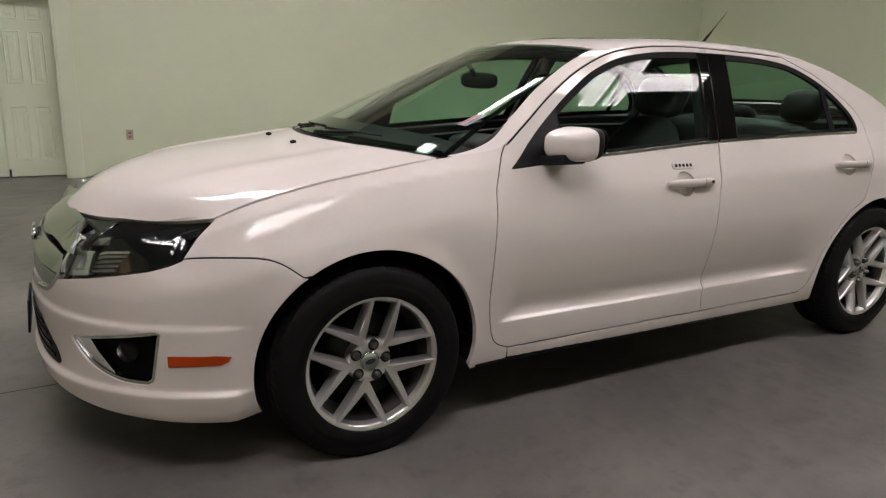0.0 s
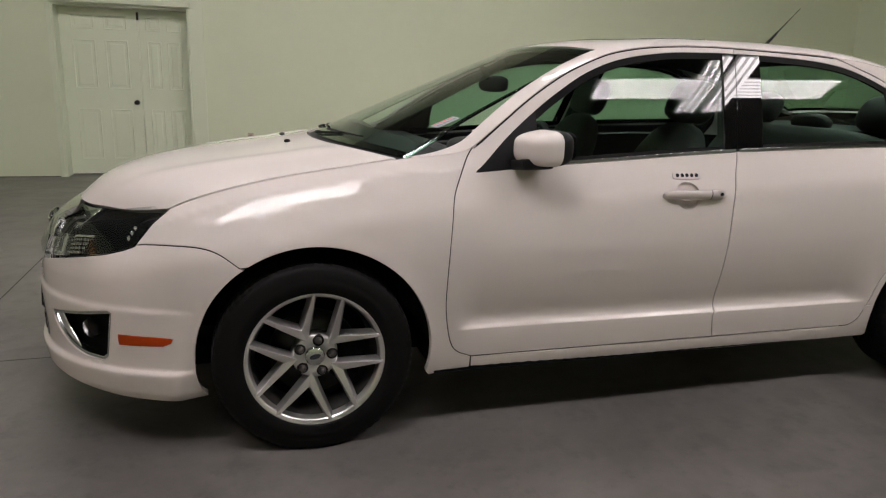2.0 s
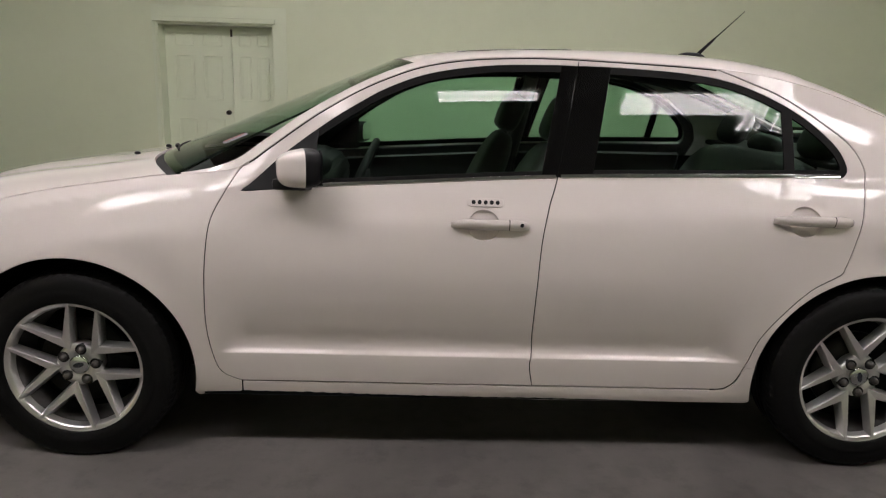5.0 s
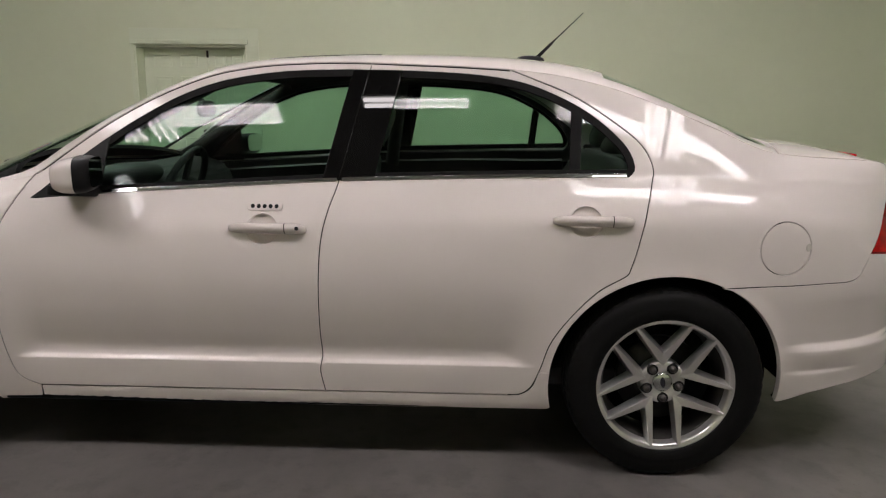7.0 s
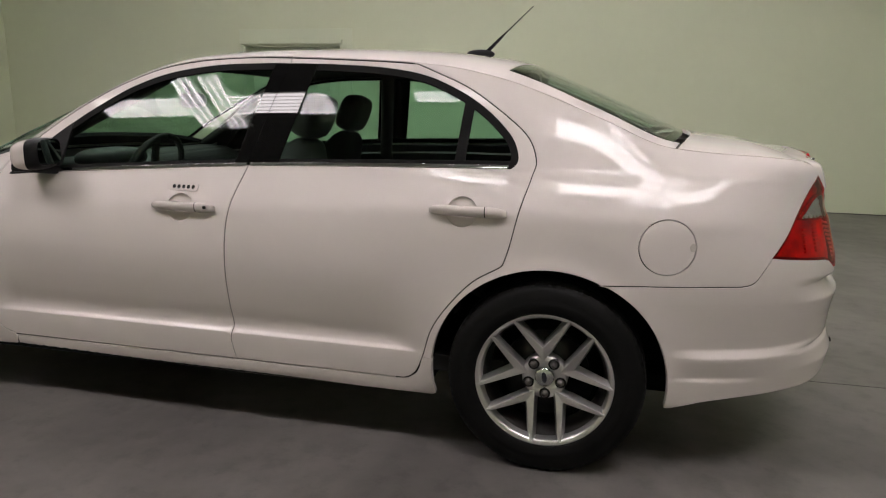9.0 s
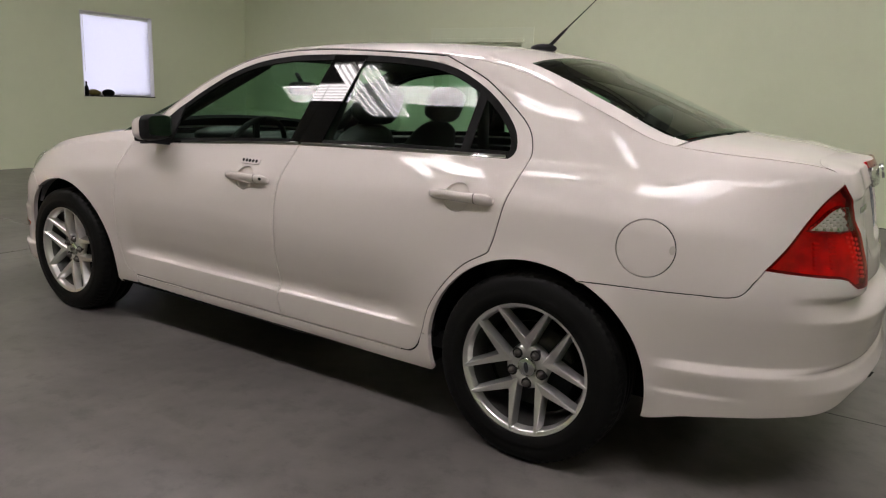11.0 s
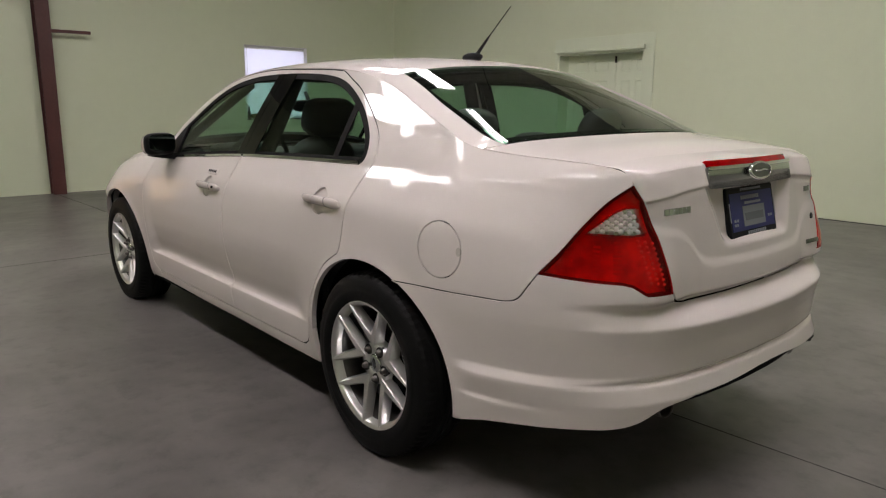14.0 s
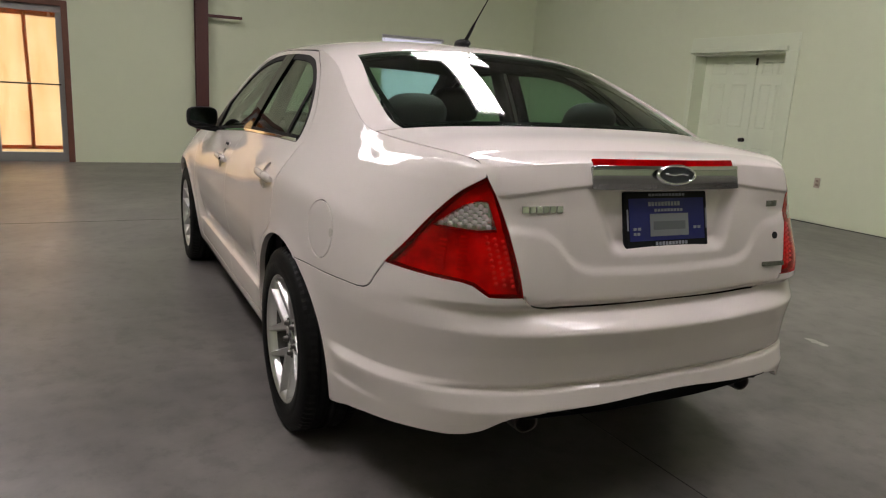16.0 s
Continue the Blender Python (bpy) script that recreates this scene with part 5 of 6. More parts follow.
bars_on(wrap, 3.826, 3.965, 0.956, 0.017, 6, SATIN, "name_bar", lid, label="small chrome block of the name badge")
bars_on(wrap, 2 * S1 - 3.885, 2 * S1 - 3.825, 0.956, 0.017, 3, ALLOY_DARK, "trim_bar", lid, label="small chrome block of the trim badge")
bars_on(wrap, 2 * S1 - 3.925, 2 * S1 - 3.825, 0.770, 0.013, 7, ALLOY_DARK, "trim_bar", lid)
p, n, *_ = frame_at(wrap, [(2 * S1 - 3.86, 0.858)])
bm = bmesh.new()
bmesh.ops.create_cone(bm, cap_ends=True, segments=20, radius1=0.012, radius2=0.011, depth=0.006, matrix=Matrix.Translation(Vector(p[0])) @ Vector(n[0]).to_track_quat("Z", "Y").to_matrix().to_4x4())
part("boot_lock", bm, BLACK, lid, "black boot lock")

# licence plate in its dealer frame
mp = Matrix.Translation((3.634, 0, 0.922)) @ Matrix.Rotation(radians(-13), 4, "Y")


def on_plate(name, y0, y1, z0, z1, x0, x1, mat, bevel=0.0, label=""):
    return part(name, turned(box(bmesh.new(), x0, x1, y0, y1, z0, z1, bevel=bevel), mp), mat, lid_plate, label)


lid_plate = part("plate_frame", turned(box(bmesh.new(), -0.012, 0.004, -0.157, 0.157, -0.080, 0.080, bevel=0.006), mp), BLACK, lid, "black dealer frame round a blue plate")
on_plate("plate", -0.142, 0.142, -0.060, 0.060, 0.004, 0.0055, PLATE_BLUE, label="blue paper plate")
on_plate("label", -0.068, 0.078, -0.048, 0.016, 0.0055, 0.0065, PLATE_GREY, label="grey label, its print not legible")
for y0, y1, z0, z1, mt in ((-0.07, 0.07, 0.066, 0.073, PRINT), (-0.072, 0.05, 0.038, 0.050, PRINT), (-0.05, 0.06, 0.022, 0.030, PRINT), (-0.055, 0.065, -0.03, -0.006, BLACK_STRIP), (-0.05, 0.075, -0.074, -0.064, PRINT), (-0.152, -0.147, -0.03, 0.03, PRINT), (0.147, 0.152, -0.03, 0.03, PRINT), (-0.130, -0.098, -0.03, -0.022, PRINT), (-0.130, -0.103, -0.044, -0.036, PRINT), (0.098, 0.13, -0.03, -0.022, PRINT)):
    n_ = max(1, int((y1 - y0) / 0.012)) if z1 - z0 < 0.02 and y1 - y0 > 0.02 else 1
    st = (y1 - y0) / n_
    for k in range(n_):
        on_plate("print_bar", y0 + st * k, y0 + st * (k + 0.7 if n_ > 1 else 1), z0, z1, 0.0055, 0.0074 if mt is BLACK_STRIP else 0.0068, PLATE_GREY_DARK if mt is BLACK_STRIP else mt)

# lower rear valance and exhausts
VAL = loop(straight([(S1, 0.455), (4.06, 0.438), (3.92, 0.427)]), curve([(3.84, 0.412), (3.79, 0.398)]), straight([(3.79, 0.385), (3.85, 0.376), (4.0, 0.378), (S1, 0.382)]))
sheet("rear_valance", sunk(wrap, 0.045), [whole(VAL, S1)], LINER, car, "black lower valance", h=(0.05, 0.03), gap=0, depth=0.05)
for side in (1, -1):
    bm = lathe([(0.0, 0.037), (0.15, 0.037), (0.155, 0.040), (0.155, 0.043), (0.145, 0.043), (0.0, 0.042)], 28)
    turned(bm, Matrix.Translation((3.478, -0.425 * side, 0.352)) @ Matrix.Rotation(radians(-90), 4, "Z") @ Matrix.Diagonal((0.86, 1, 0.58, 1)) @ Matrix.Rotation(radians(3), 4, "X"))
    part("exhaust_tip", bm, STEEL, car, "dull steel exhaust tip")
    part("exhaust_pipe", tube([(2.9, -0.42 * side, 0.33), (3.3, -0.425 * side, 0.345), (3.56, -0.425 * side, 0.352)], 0.03, 12), LINER, car)
bm = bmesh.new()
box(bm, -0.55, 3.20, -0.58, 0.58, 0.22, 0.32, bevel=0.03)
part("underbody", bm, LINER, car, "dark underbody")
bm = bmesh.new()
box(bm, -0.78, -0.55, -0.42, 0.42, 0.262, 0.28)
part("underbody", bm, LINER, car)
bm = bmesh.new()
box(bm, 0.42, 2.30, -0.84, 0.84, 0.232, 0.30)
part("underbody", bm, LINER, car)


# darker copy of the wheel alloy, with the shade inside the rim in its colour
BARREL = material("shaded_alloy", (0.10, 0.097, 0.094), 0.45, 0.8, grain=0.2, grain_size=60)


# ---- the car: wheels ----
def tyre_mesh(squash):
    bm = bmesh.new()
    prof = [(0.095, 0.222), (0.108, 0.236), (0.1135, 0.262), (0.1135, 0.272), (0.1125, 0.274), (0.112, 0.285), (0.107, 0.308), (0.098, 0.323), (0.088, 0.3305), (0.070, 0.3335), (0.062, 0.334), (0.061, 0.327), (0.053, 0.327), (0.052, 0.3345), (0.020, 0.335), (0.019, 0.327), (0.010, 0.327), (0.009, 0.335)]
    prof = [(-w, r) for w, r in prof] + [(w, r) for w, r in prof[::-1]]
    steps, rings = 144, []
    for k in range(steps):
        a = 2 * math.pi * k / steps
        ring = []
        for w, r in prof:
            cut = 0.0025 if k % 2 and 0.066 < abs(w) < 0.10 and r > 0.32 else 0.0
            ring.append(bm.verts.new(((r - cut) * math.sin(a), w, (r - cut) * math.cos(a))))
        rings.append(ring)
    for k in range(steps):
        p_, q_ = rings[k], rings[(k + 1) % steps]
        for j in range(len(prof) - 1):
            f = bm.faces.new((p_[j], q_[j], q_[j + 1], p_[j + 1]))
            f.smooth = not 0.066 < abs(prof[j][0]) < 0.10
    # flattened where it carries the car, with a slight bulge beside the contact
    for v in bm.verts:
        low = min(1.0, max(0.0, (-0.275 - v.co.z) / 0.04))
        v.co.y *= 1 + 0.05 * low
        v.co.z = max(v.co.z, squash - 0.335)
    bmesh.ops.recalc_face_normals(bm, faces=bm.faces)
    return bm


def spoke_mesh(turn):
    """A V of two flat arms that part a hand's width from the hub and run to the rim beside straight slots."""
    bm = bmesh.new()
    c36, s36 = math.cos(radians(36)), math.sin(radians(36))
    for q in (-1, 1):
        rings = []
        for s in np.r_[np.linspace(0.046, 0.0866, 7), np.linspace(0.089, 0.2265, 10)]:
            t = (s - 0.046) / 0.1805
            o = 0.0325 + 0.0095 * t
            i = min(s * s36 / c36, 0.0632) if s <= 0.0867 else 0.0632 - 0.0100 * (s - 0.0866) / 0.140
            i = max(i, o + 0.0005)
            y = -0.0665 - 0.0365 * t ** 0.8
            dep = 0.040 - 0.008 * t
            fold = s <= 0.0867
            e = min(0.0022, (i - o) / 3)
            sec = [(o - 0.007, dep), (o, 0.0035), (o + e, 0.0), (i if fold else i - e, 0.0), (i, 0.0 if fold else 0.0035), (i if fold else i + 0.009, 0.0 if fold else dep)]
            # from the slot's axis (36 degrees off the V's) to the wheel
            ring = []
            for off, v in sec:
                X, Z = s * s36 - off * c36, s * c36 + off * s36
                a = radians(turn)
                X *= q
                ring.append(bm.verts.new((X * math.cos(a) + Z * math.sin(a), y + v, -X * math.sin(a) + Z * math.cos(a))))
            rings.append(ring)
        for r0, r1 in zip(rings, rings[1:]):
            for k in range(5):
                try:
                    bm.faces.new((r0[k], r0[k + 1], r1[k + 1], r1[k]))
                except ValueError:
                    pass
        bm.faces.new(rings[-1])
    bmesh.ops.remove_doubles(bm, verts=bm.verts, dist=0.0003)
    bmesh.ops.dissolve_degenerate(bm, edges=bm.edges, dist=0.0001)
    bmesh.ops.recalc_face_normals(bm, faces=bm.faces)
    return bm


def wheel(x, side, turn, z=0.335, cap_turn=0.0):
    w = new("wheel")
    w.parent = car
    tagged(w, "silver ten-spoke alloy wheel with black tyre")
    part("tyre", tyre_mesh(GROUND + 0.335 - z), RUBBER, w, "black rubber tyre")
    rim = lathe([(-0.098, 0.2225), (-0.1035, 0.2285), (-0.1045, 0.2320), (-0.1020, 0.2335), (-0.098, 0.2340), (-0.090, 0.231)][::-1] + [(-0.097, 0.2195), (-0.088, 0.2165), (-0.072, 0.2120), (-0.045, 0.2020), (0.0, 0.1960), (0.075, 0.2010), (0.100, 0.2250)], 96)
    part("rim", rim, ALLOY, w)
    # skin just inside the rim, its shade painted on
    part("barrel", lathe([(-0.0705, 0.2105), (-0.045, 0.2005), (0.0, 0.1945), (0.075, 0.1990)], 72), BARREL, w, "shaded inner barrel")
    hub = lathe([(-0.030, 0.080), (-0.062, 0.076), (-0.0672, 0.070), (-0.0672, 0.040), (-0.060, 0.037), (-0.060, 0.0)], 60)
    part("hub", hub, ALLOY, w)
    part("centre_cap", lathe([(-0.058, 0.034), (-0.068, 0.033), (-0.071, 0.028), (-0.0715, 0.0)], 36), SATIN, w)
    bm = bmesh.new()
    bm.faces.new([bm.verts.new((0.019 * math.cos(a), -0.0723, 0.0085 * math.sin(a))) for a in np.linspace(0, 2 * math.pi, 24, endpoint=False)])
    part("cap_badge", turned(bm, Matrix.Rotation(radians(cap_turn), 4, "Y")), NAVY, w, "dark oval on the wheel cap")
    for k in range(5):
        a = 72 * k + turn
        part("spoke", spoke_mesh(a), ALLOY, w)
        b = radians(a + 36)
        at_ = Matrix.Translation((0.0572 * math.sin(b), 0, 0.0572 * math.cos(b)))
        part("lug_pocket", turned(lathe([(-0.055, 0.0200), (-0.0690, 0.0190), (-0.0690, 0.0172), (-0.0676, 0.0165), (-0.0676, 0.0)], 24), at_), DARK_STEEL, w, "dark lug pocket")
        nut = lathe([(-0.066, 0.0130), (-0.0710, 0.0125), (-0.0730, 0.0108), (-0.0800, 0.0098), (-0.0835, 0.0070), (-0.0845, 0.0)], 12)
        part("lug_nut", turned(nut, at_), STEEL, w)
    b = radians(turn + 122)
    part("valve", tube([(0.199 * math.sin(b), -0.060, 0.199 * math.cos(b)), (0.192 * math.sin(b), -0.088, 0.192 * math.cos(b))], 0.005, 8), BLACK, w)
    part("brake_disc", lathe([(-0.022, 0.070), (-0.024, 0.148), (0.004, 0.148), (0.004, 0.05)], 48), DARK_STEEL, w, "worn steel brake disc")
    part("backing_plate", lathe([(0.02, 0.0), (0.02, 0.190), (0.03, 0.190)], 40), LINER, w)
    part("caliper", turned(box(bmesh.new(), 0.075, 0.165, -0.045, 0.03, -0.06, 0.08, bevel=0.015), Matrix.Rotation(radians(20), 4, "Y")), LINER, w)
    w.matrix_basis = Matrix.Translation((x, -0.783 * side, z)) @ (Matrix.Identity(4) if side > 0 else Matrix.Rotation(math.pi, 4, "Z"))
    return w


wheel(0.0, 1, -24.5, 0.335, -12)
wheel(2.728, 1, -4.0, 0.345, 80)
wheel(0.0, -1, 10.0)
wheel(2.728, -1, 30.0, 0.345)

# ---- the car: mirrors, wipers, aerial, sticker ----
for side in (1, -1):
    mir = new("door_mirror")
    mir.parent = car
    tagged(mir, "white door mirror on a black foot")
    SHEAR = math.tan(radians(14))

    def body(front):
        """The rounded housing: its painted front half or its black rear half."""
        bm = ellipsoid(0.760, -0.917, 1.034, 0.074, 0.096, 0.066, 3.6, 28)
        for v in bm.verts:
            f = (v.co.x - 0.667) / 0.17
            up = v.co.z > 1.034
            v.co.z = 1.034 + (v.co.z - 1.034) * ((0.50 + 0.52 * max(f, 0) ** 0.7) if up else (0.84 + 0.18 * f)) + 0.008 * f
            v.co.y = -0.917 + (v.co.y + 0.917) * (0.86 + 0.14 * f)
            v.co.x = min(v.co.x, 0.826)
        bmesh.ops.bisect_plane(bm, geom=list(bm.verts) + list(bm.edges) + list(bm.faces), plane_co=(0.774, 0, 0), plane_no=(1, 0, 0), clear_outer=front, clear_inner=not front)
        for v in bm.verts:
            if not front:
                k = 0.985 - 0.075 * max(0.0, (v.co.x - 0.772) / 0.054)
                v.co.y = -0.917 + (v.co.y + 0.917) * k
                v.co.z = 1.040 + (v.co.z - 1.040) * k
            v.co.x -= SHEAR * (v.co.y + 0.917)
        return turned(bm, Matrix.Translation(MOVE))

    MOVE = Vector((0.011, 0.038, 0.0))
    put(part("shell", body(True), PAINT, mir), side)
    put(part("frame", body(False), BLACK, mir), side)
    bm = bmesh.new()
    vs = []
    for a in np.linspace(0, 2 * math.pi, 36, endpoint=False):
        dy, dz = 0.075 * math.copysign(abs(math.cos(a)) ** 0.45, math.cos(a)), 0.047 * math.copysign(abs(math.sin(a)) ** 0.45, math.sin(a))
        vs.append(bm.verts.new(Vector((0.8285 - SHEAR * dy, -0.917 + dy, 1.046 + dz)) + MOVE))
    bm.faces.new(vs)
    for f in bm.faces:
        f.normal_update()
        if f.normal.x < 0:
            f.normal_flip()
    put(part("mirror_glass", bm, MIRROR, mir), side)
    put(part("foot", turned(box(bmesh.new(), -0.055, 0.055, -0.09, 0.05, -0.018, 0.018, bevel=0.012), Matrix.Translation((0.745, -0.83, 0.975)) @ Matrix.Rotation(radians(-8), 4, "X")), BLACK, mir), side)
for a, b, c_ in (((0.335, 0.50), (0.385, 0.20), 0.0), ((0.335, -0.05), (0.385, -0.36), 0.0)):
    pts = [(a[0] + (b[0] - a[0]) * t, a[1] + (b[1] - a[1]) * t) for t in np.linspace(0, 1, 12)]
    P = frame_at(top, pts)
    line = P[0] + P[1] * 0.006
    wip = part("wiper", tube([tuple(v) for v in line], [0.008] * 3 + [0.0055] * 8 + [0.004], 8), BLACK, car, "black wiper arm and blade")
    pts = [(0.385 + 0.012 * t, a[1] + 0.02 + 1.7 * (b[1] - a[1]) * t) for t in np.linspace(0, 1, 12)]
    P = frame_at(top, pts)
    part("blade", tube([tuple(v) for v in P[0] + P[1] * 0.003], 0.004, 6), BLACK, wip)
P = frame_at(top, [(2.30, 0.0)])[0][0]
aer = part("aerial", turned(ellipsoid(0, 0, 0, 0.062, 0.022, 0.020, 2.2, 12), Matrix.Translation((2.315, 0.0, float(P[2]) + 0.008))), BLACK, car, "black roof aerial")
part("aerial_mast", tube([(2.345, 0, float(P[2]) + 0.02), (2.40, 0.002, float(P[2]) + 0.075), (2.42, 0.003, float(P[2]) + 0.095), (2.535, 0.01, float(P[2]) + 0.205)], [0.0085, 0.006, 0.003, 0.0018], 8), BLACK, aer)
def on_screen(u0, u1, t0, t1):
    """A small outline along the left edge of the windscreen."""
    q = lambda u, t: (u, t - 0.20 * (u - 0.51))
    return loop(straight([q(u0, t0), q(u0, t1), q(u1, t1), q(u1, t0), q(u0, t0)], 0.02))


stick = sheet("window_sticker", sunk(screen_face, 0.0005), [on_screen(0.51, 0.585, -0.895, -0.845)], PRINT, car, "small white windscreen sticker with red print", h=(0.05, 0.05), gap=0, depth=0.001, rim=0.0003)
for k in range(6):
    sheet("print_bar", sunk(screen_face, 0.0), [on_screen(0.516 + 0.011 * k, 0.524 + 0.011 * k, -0.860, -0.850)], RED_PRINT, stick, h=(0.05, 0.05), gap=0, depth=0.0006, rim=0.0002)
    sheet("print_bar", sunk(screen_face, 0.0), [on_screen(0.516 + 0.011 * k, 0.523 + 0.011 * k, -0.885, -0.870)], PLATE_GREY_DARK, stick, h=(0.05, 0.05), gap=0, depth=0.0006, rim=0.0002)


# ---- the car: cabin ----
def seat(x, y, width, back_tilt=22):
    s = new("front_seat")
    s.parent = car
    tagged(s, "grey leather front seat with headrest")
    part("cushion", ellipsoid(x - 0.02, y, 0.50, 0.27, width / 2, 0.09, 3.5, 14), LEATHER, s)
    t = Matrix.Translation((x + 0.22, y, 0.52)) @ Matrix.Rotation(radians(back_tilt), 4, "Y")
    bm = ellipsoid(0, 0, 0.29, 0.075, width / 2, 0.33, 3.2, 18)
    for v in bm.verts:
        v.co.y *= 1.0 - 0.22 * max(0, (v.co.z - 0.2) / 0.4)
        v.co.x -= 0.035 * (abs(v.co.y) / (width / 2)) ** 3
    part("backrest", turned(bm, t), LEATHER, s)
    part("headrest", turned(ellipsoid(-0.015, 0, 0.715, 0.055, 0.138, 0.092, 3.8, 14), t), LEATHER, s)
    for q in (-0.055, 0.055):
        part("post", turned(tube([(0, q, 0.58), (0, q, 0.72)], 0.006, 8), t), CHROME, s)
    return s


seat(1.22, -0.37, 0.50)
seat(1.11, 0.37, 0.50)
bench = new("rear_seat")
bench.parent = car
tagged(bench, "grey leather rear bench with headrests")
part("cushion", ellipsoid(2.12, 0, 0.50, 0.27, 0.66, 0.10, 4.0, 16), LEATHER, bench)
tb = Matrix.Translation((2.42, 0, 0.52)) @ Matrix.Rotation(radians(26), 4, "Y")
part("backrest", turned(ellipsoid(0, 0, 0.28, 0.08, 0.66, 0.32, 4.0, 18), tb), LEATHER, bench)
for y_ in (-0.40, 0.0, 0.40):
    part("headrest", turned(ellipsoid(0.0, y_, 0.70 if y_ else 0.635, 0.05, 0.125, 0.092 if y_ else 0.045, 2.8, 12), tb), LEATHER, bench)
    for q in (-0.045, 0.045):
        part("post", turned(tube([(0, y_ + q, 0.52), (0, y_ + q, 0.62)], 0.006, 6), tb), CHROME, bench)
part("parcel_shelf", box(bmesh.new(), 2.66, 3.10, -0.60, 0.60, 1.045, 1.07, bevel=0.01), DASH, car, "dark parcel shelf")
part("cabin_floor", box(bmesh.new(), 0.45, 2.75, -0.78, 0.78, 0.30, 0.36), DARK_TRIM, car)
bm = bmesh.new()
prof = [(0.36, 0.40), (0.36, 0.955), (0.50, 0.985), (0.66, 0.975), (0.74, 0.93), (0.77, 0.85), (0.72, 0.70), (0.66, 0.40)]
L_, R_ = [bm.verts.new((x, -0.70, z)) for x, z in prof], [bm.verts.new((x, 0.70, z)) for x, z in prof]
for k in range(len(prof)):
    k2 = (k + 1) % len(prof)
    bm.faces.new((L_[k], L_[k2], R_[k2], R_[k]))
bm.faces.new(L_), bm.faces.new(R_)
bmesh.ops.recalc_face_normals(bm, faces=bm.faces)
bmesh.ops.bevel(bm, geom=list(bm.edges), offset=0.02, segments=3, affect="EDGES")
for f in bm.faces:
    f.smooth = True
part("dashboard", bm, DASH, car, "charcoal dashboard")
part("binnacle", ellipsoid(0.70, -0.37, 0.985, 0.10, 0.19, 0.045, 2.6, 12), DASH, car)
wheel_m = Matrix.Translation((0.905, -0.37, 0.915)) @ Matrix.Rotation(radians(-66), 4, "Y")
st = part("steering_wheel", turned(tube([(0.188 * math.cos(a), 0.188 * math.sin(a), 0) for a in np.linspace(0, 2 * math.pi, 41)], 0.0145, 10), wheel_m), DASH, car, "black steering wheel")
part("hub_pad", turned(ellipsoid(0, 0, -0.012, 0.075, 0.085, 0.025, 2.6, 10), wheel_m), DASH, st)
for a in (90, 200, 340):
    part("wheel_spoke", turned(box(bmesh.new(), 0.05, 0.185, -0.018, 0.018, -0.012, 0.004, bevel=0.005), wheel_m @ Matrix.Rotation(radians(a), 4, "Z")), DASH, st)
part("column", tube([(0.895, -0.37, 0.895), (0.70, -0.37, 0.81)], 0.04, 12), DASH, st)
P, N, *_ = frame_at(top, [(0.98, 0.0)])
rv = part("rear_view_mirror", turned(ellipsoid(0, 0, 0, 0.022, 0.125, 0.036, 3.4, 12), Matrix.Translation((float(P[0][0]) + 0.07, -0.01, float(P[0][2]) - 0.095)) @ Matrix.Rotation(radians(8), 4, "Z")), BLACK, car, "black rear-view mirror")
part("mirror_stem", tube([(float(P[0][0]) + 0.06, 0, float(P[0][2]) - 0.08), (float(P[0][0]) + 0.01, 0, float(P[0][2]) - 0.015)], 0.012, 8), BLACK, rv)
part("centre_console", box(bmesh.new(), 0.70, 1.55, -0.12, 0.12, 0.35, 0.62, bevel=0.03), DASH, car)
for s_ in (1, -1):
    # pillar linings
    for a, b, w in (((0.50, 0.68, 0.99), (1.14, 0.50, 1.350), 0.024), ((1.64, 0.72, 0.95), (1.71, 0.545, 1.37), 0.035)):
        part("pillar_lining", tube([(a[0] + (b[0] - a[0]) * t, -s_ * (a[1] + (b[1] - a[1]) * t), a[2] + (b[2] - a[2]) * t) for t in np.linspace(0, 1, 6)], w, 8), HEADLINER, car)


# ---- the room: fixtures and things ----
HANG = 4.2


def light_fixture(x, y, along, tubes, length, width, thick=0.019):
    """A hung fluorescent fixture: white tray, tubes and two rods up to the ceiling."""
    f = tagged(new("ceiling_light"), "white hanging fluorescent fixture with bare lit tubes", "ceiling light", "ceiling lights")
    bm = bmesh.new()
    a, b = (length / 2 + 0.03, width / 2)
    box(bm, -a, a, -b, b, 0.03, 0.075, bevel=0.012)
    part("tray", bm, WHITE, f)
    for k in range(tubes):
        w = (k - (tubes - 1) / 2) * width / tubes
        part("tube", tube([(-length / 2, w, 0.002), (length / 2, w, 0.002)], thick, 12), TUBE, f, "lit fluorescent tube")
    for q in (-1, 1):
        part("rod", tube([(q * length * 0.4, 0, 0.07), (q * length * 0.4, 0, H - HANG)], 0.004, 6), STEEL, f)
    f.matrix_basis = pose(x, y, HANG, 0, 0, 0 if along == "x" else 90)
    return f


long_x = light_fixture(-0.225, -2.55, "x", 6, 1.06, 0.40)
cross = light_fixture(-1.16, -2.5, "y", 3, 1.08, 0.26)
pair_x = light_fixture(1.53, -2.42, "x", 2, 0.86, 0.21, 0.030)
# The three at y 1.6 are unseen, added to fill the dark east side
for x, y in ((-1.775, -2.55), (3.245, -2.55), (4.795, -2.55), (-1.425, 1.7), (0.125, 1.7), (3.245, 1.6), (4.795, 1.6)):
    copy_thing(long_x, pose(x, y, HANG))
for x, y in ((-0.84, -2.5), (3.86, -2.5), (4.18, -2.5), (-0.81, 1.7), (-0.49, 1.7), (4.02, 1.6)):
    copy_thing(cross, pose(x, y, HANG, 0, 0, 90))
copy_thing(pair_x, pose(1.50, 1.66, HANG))

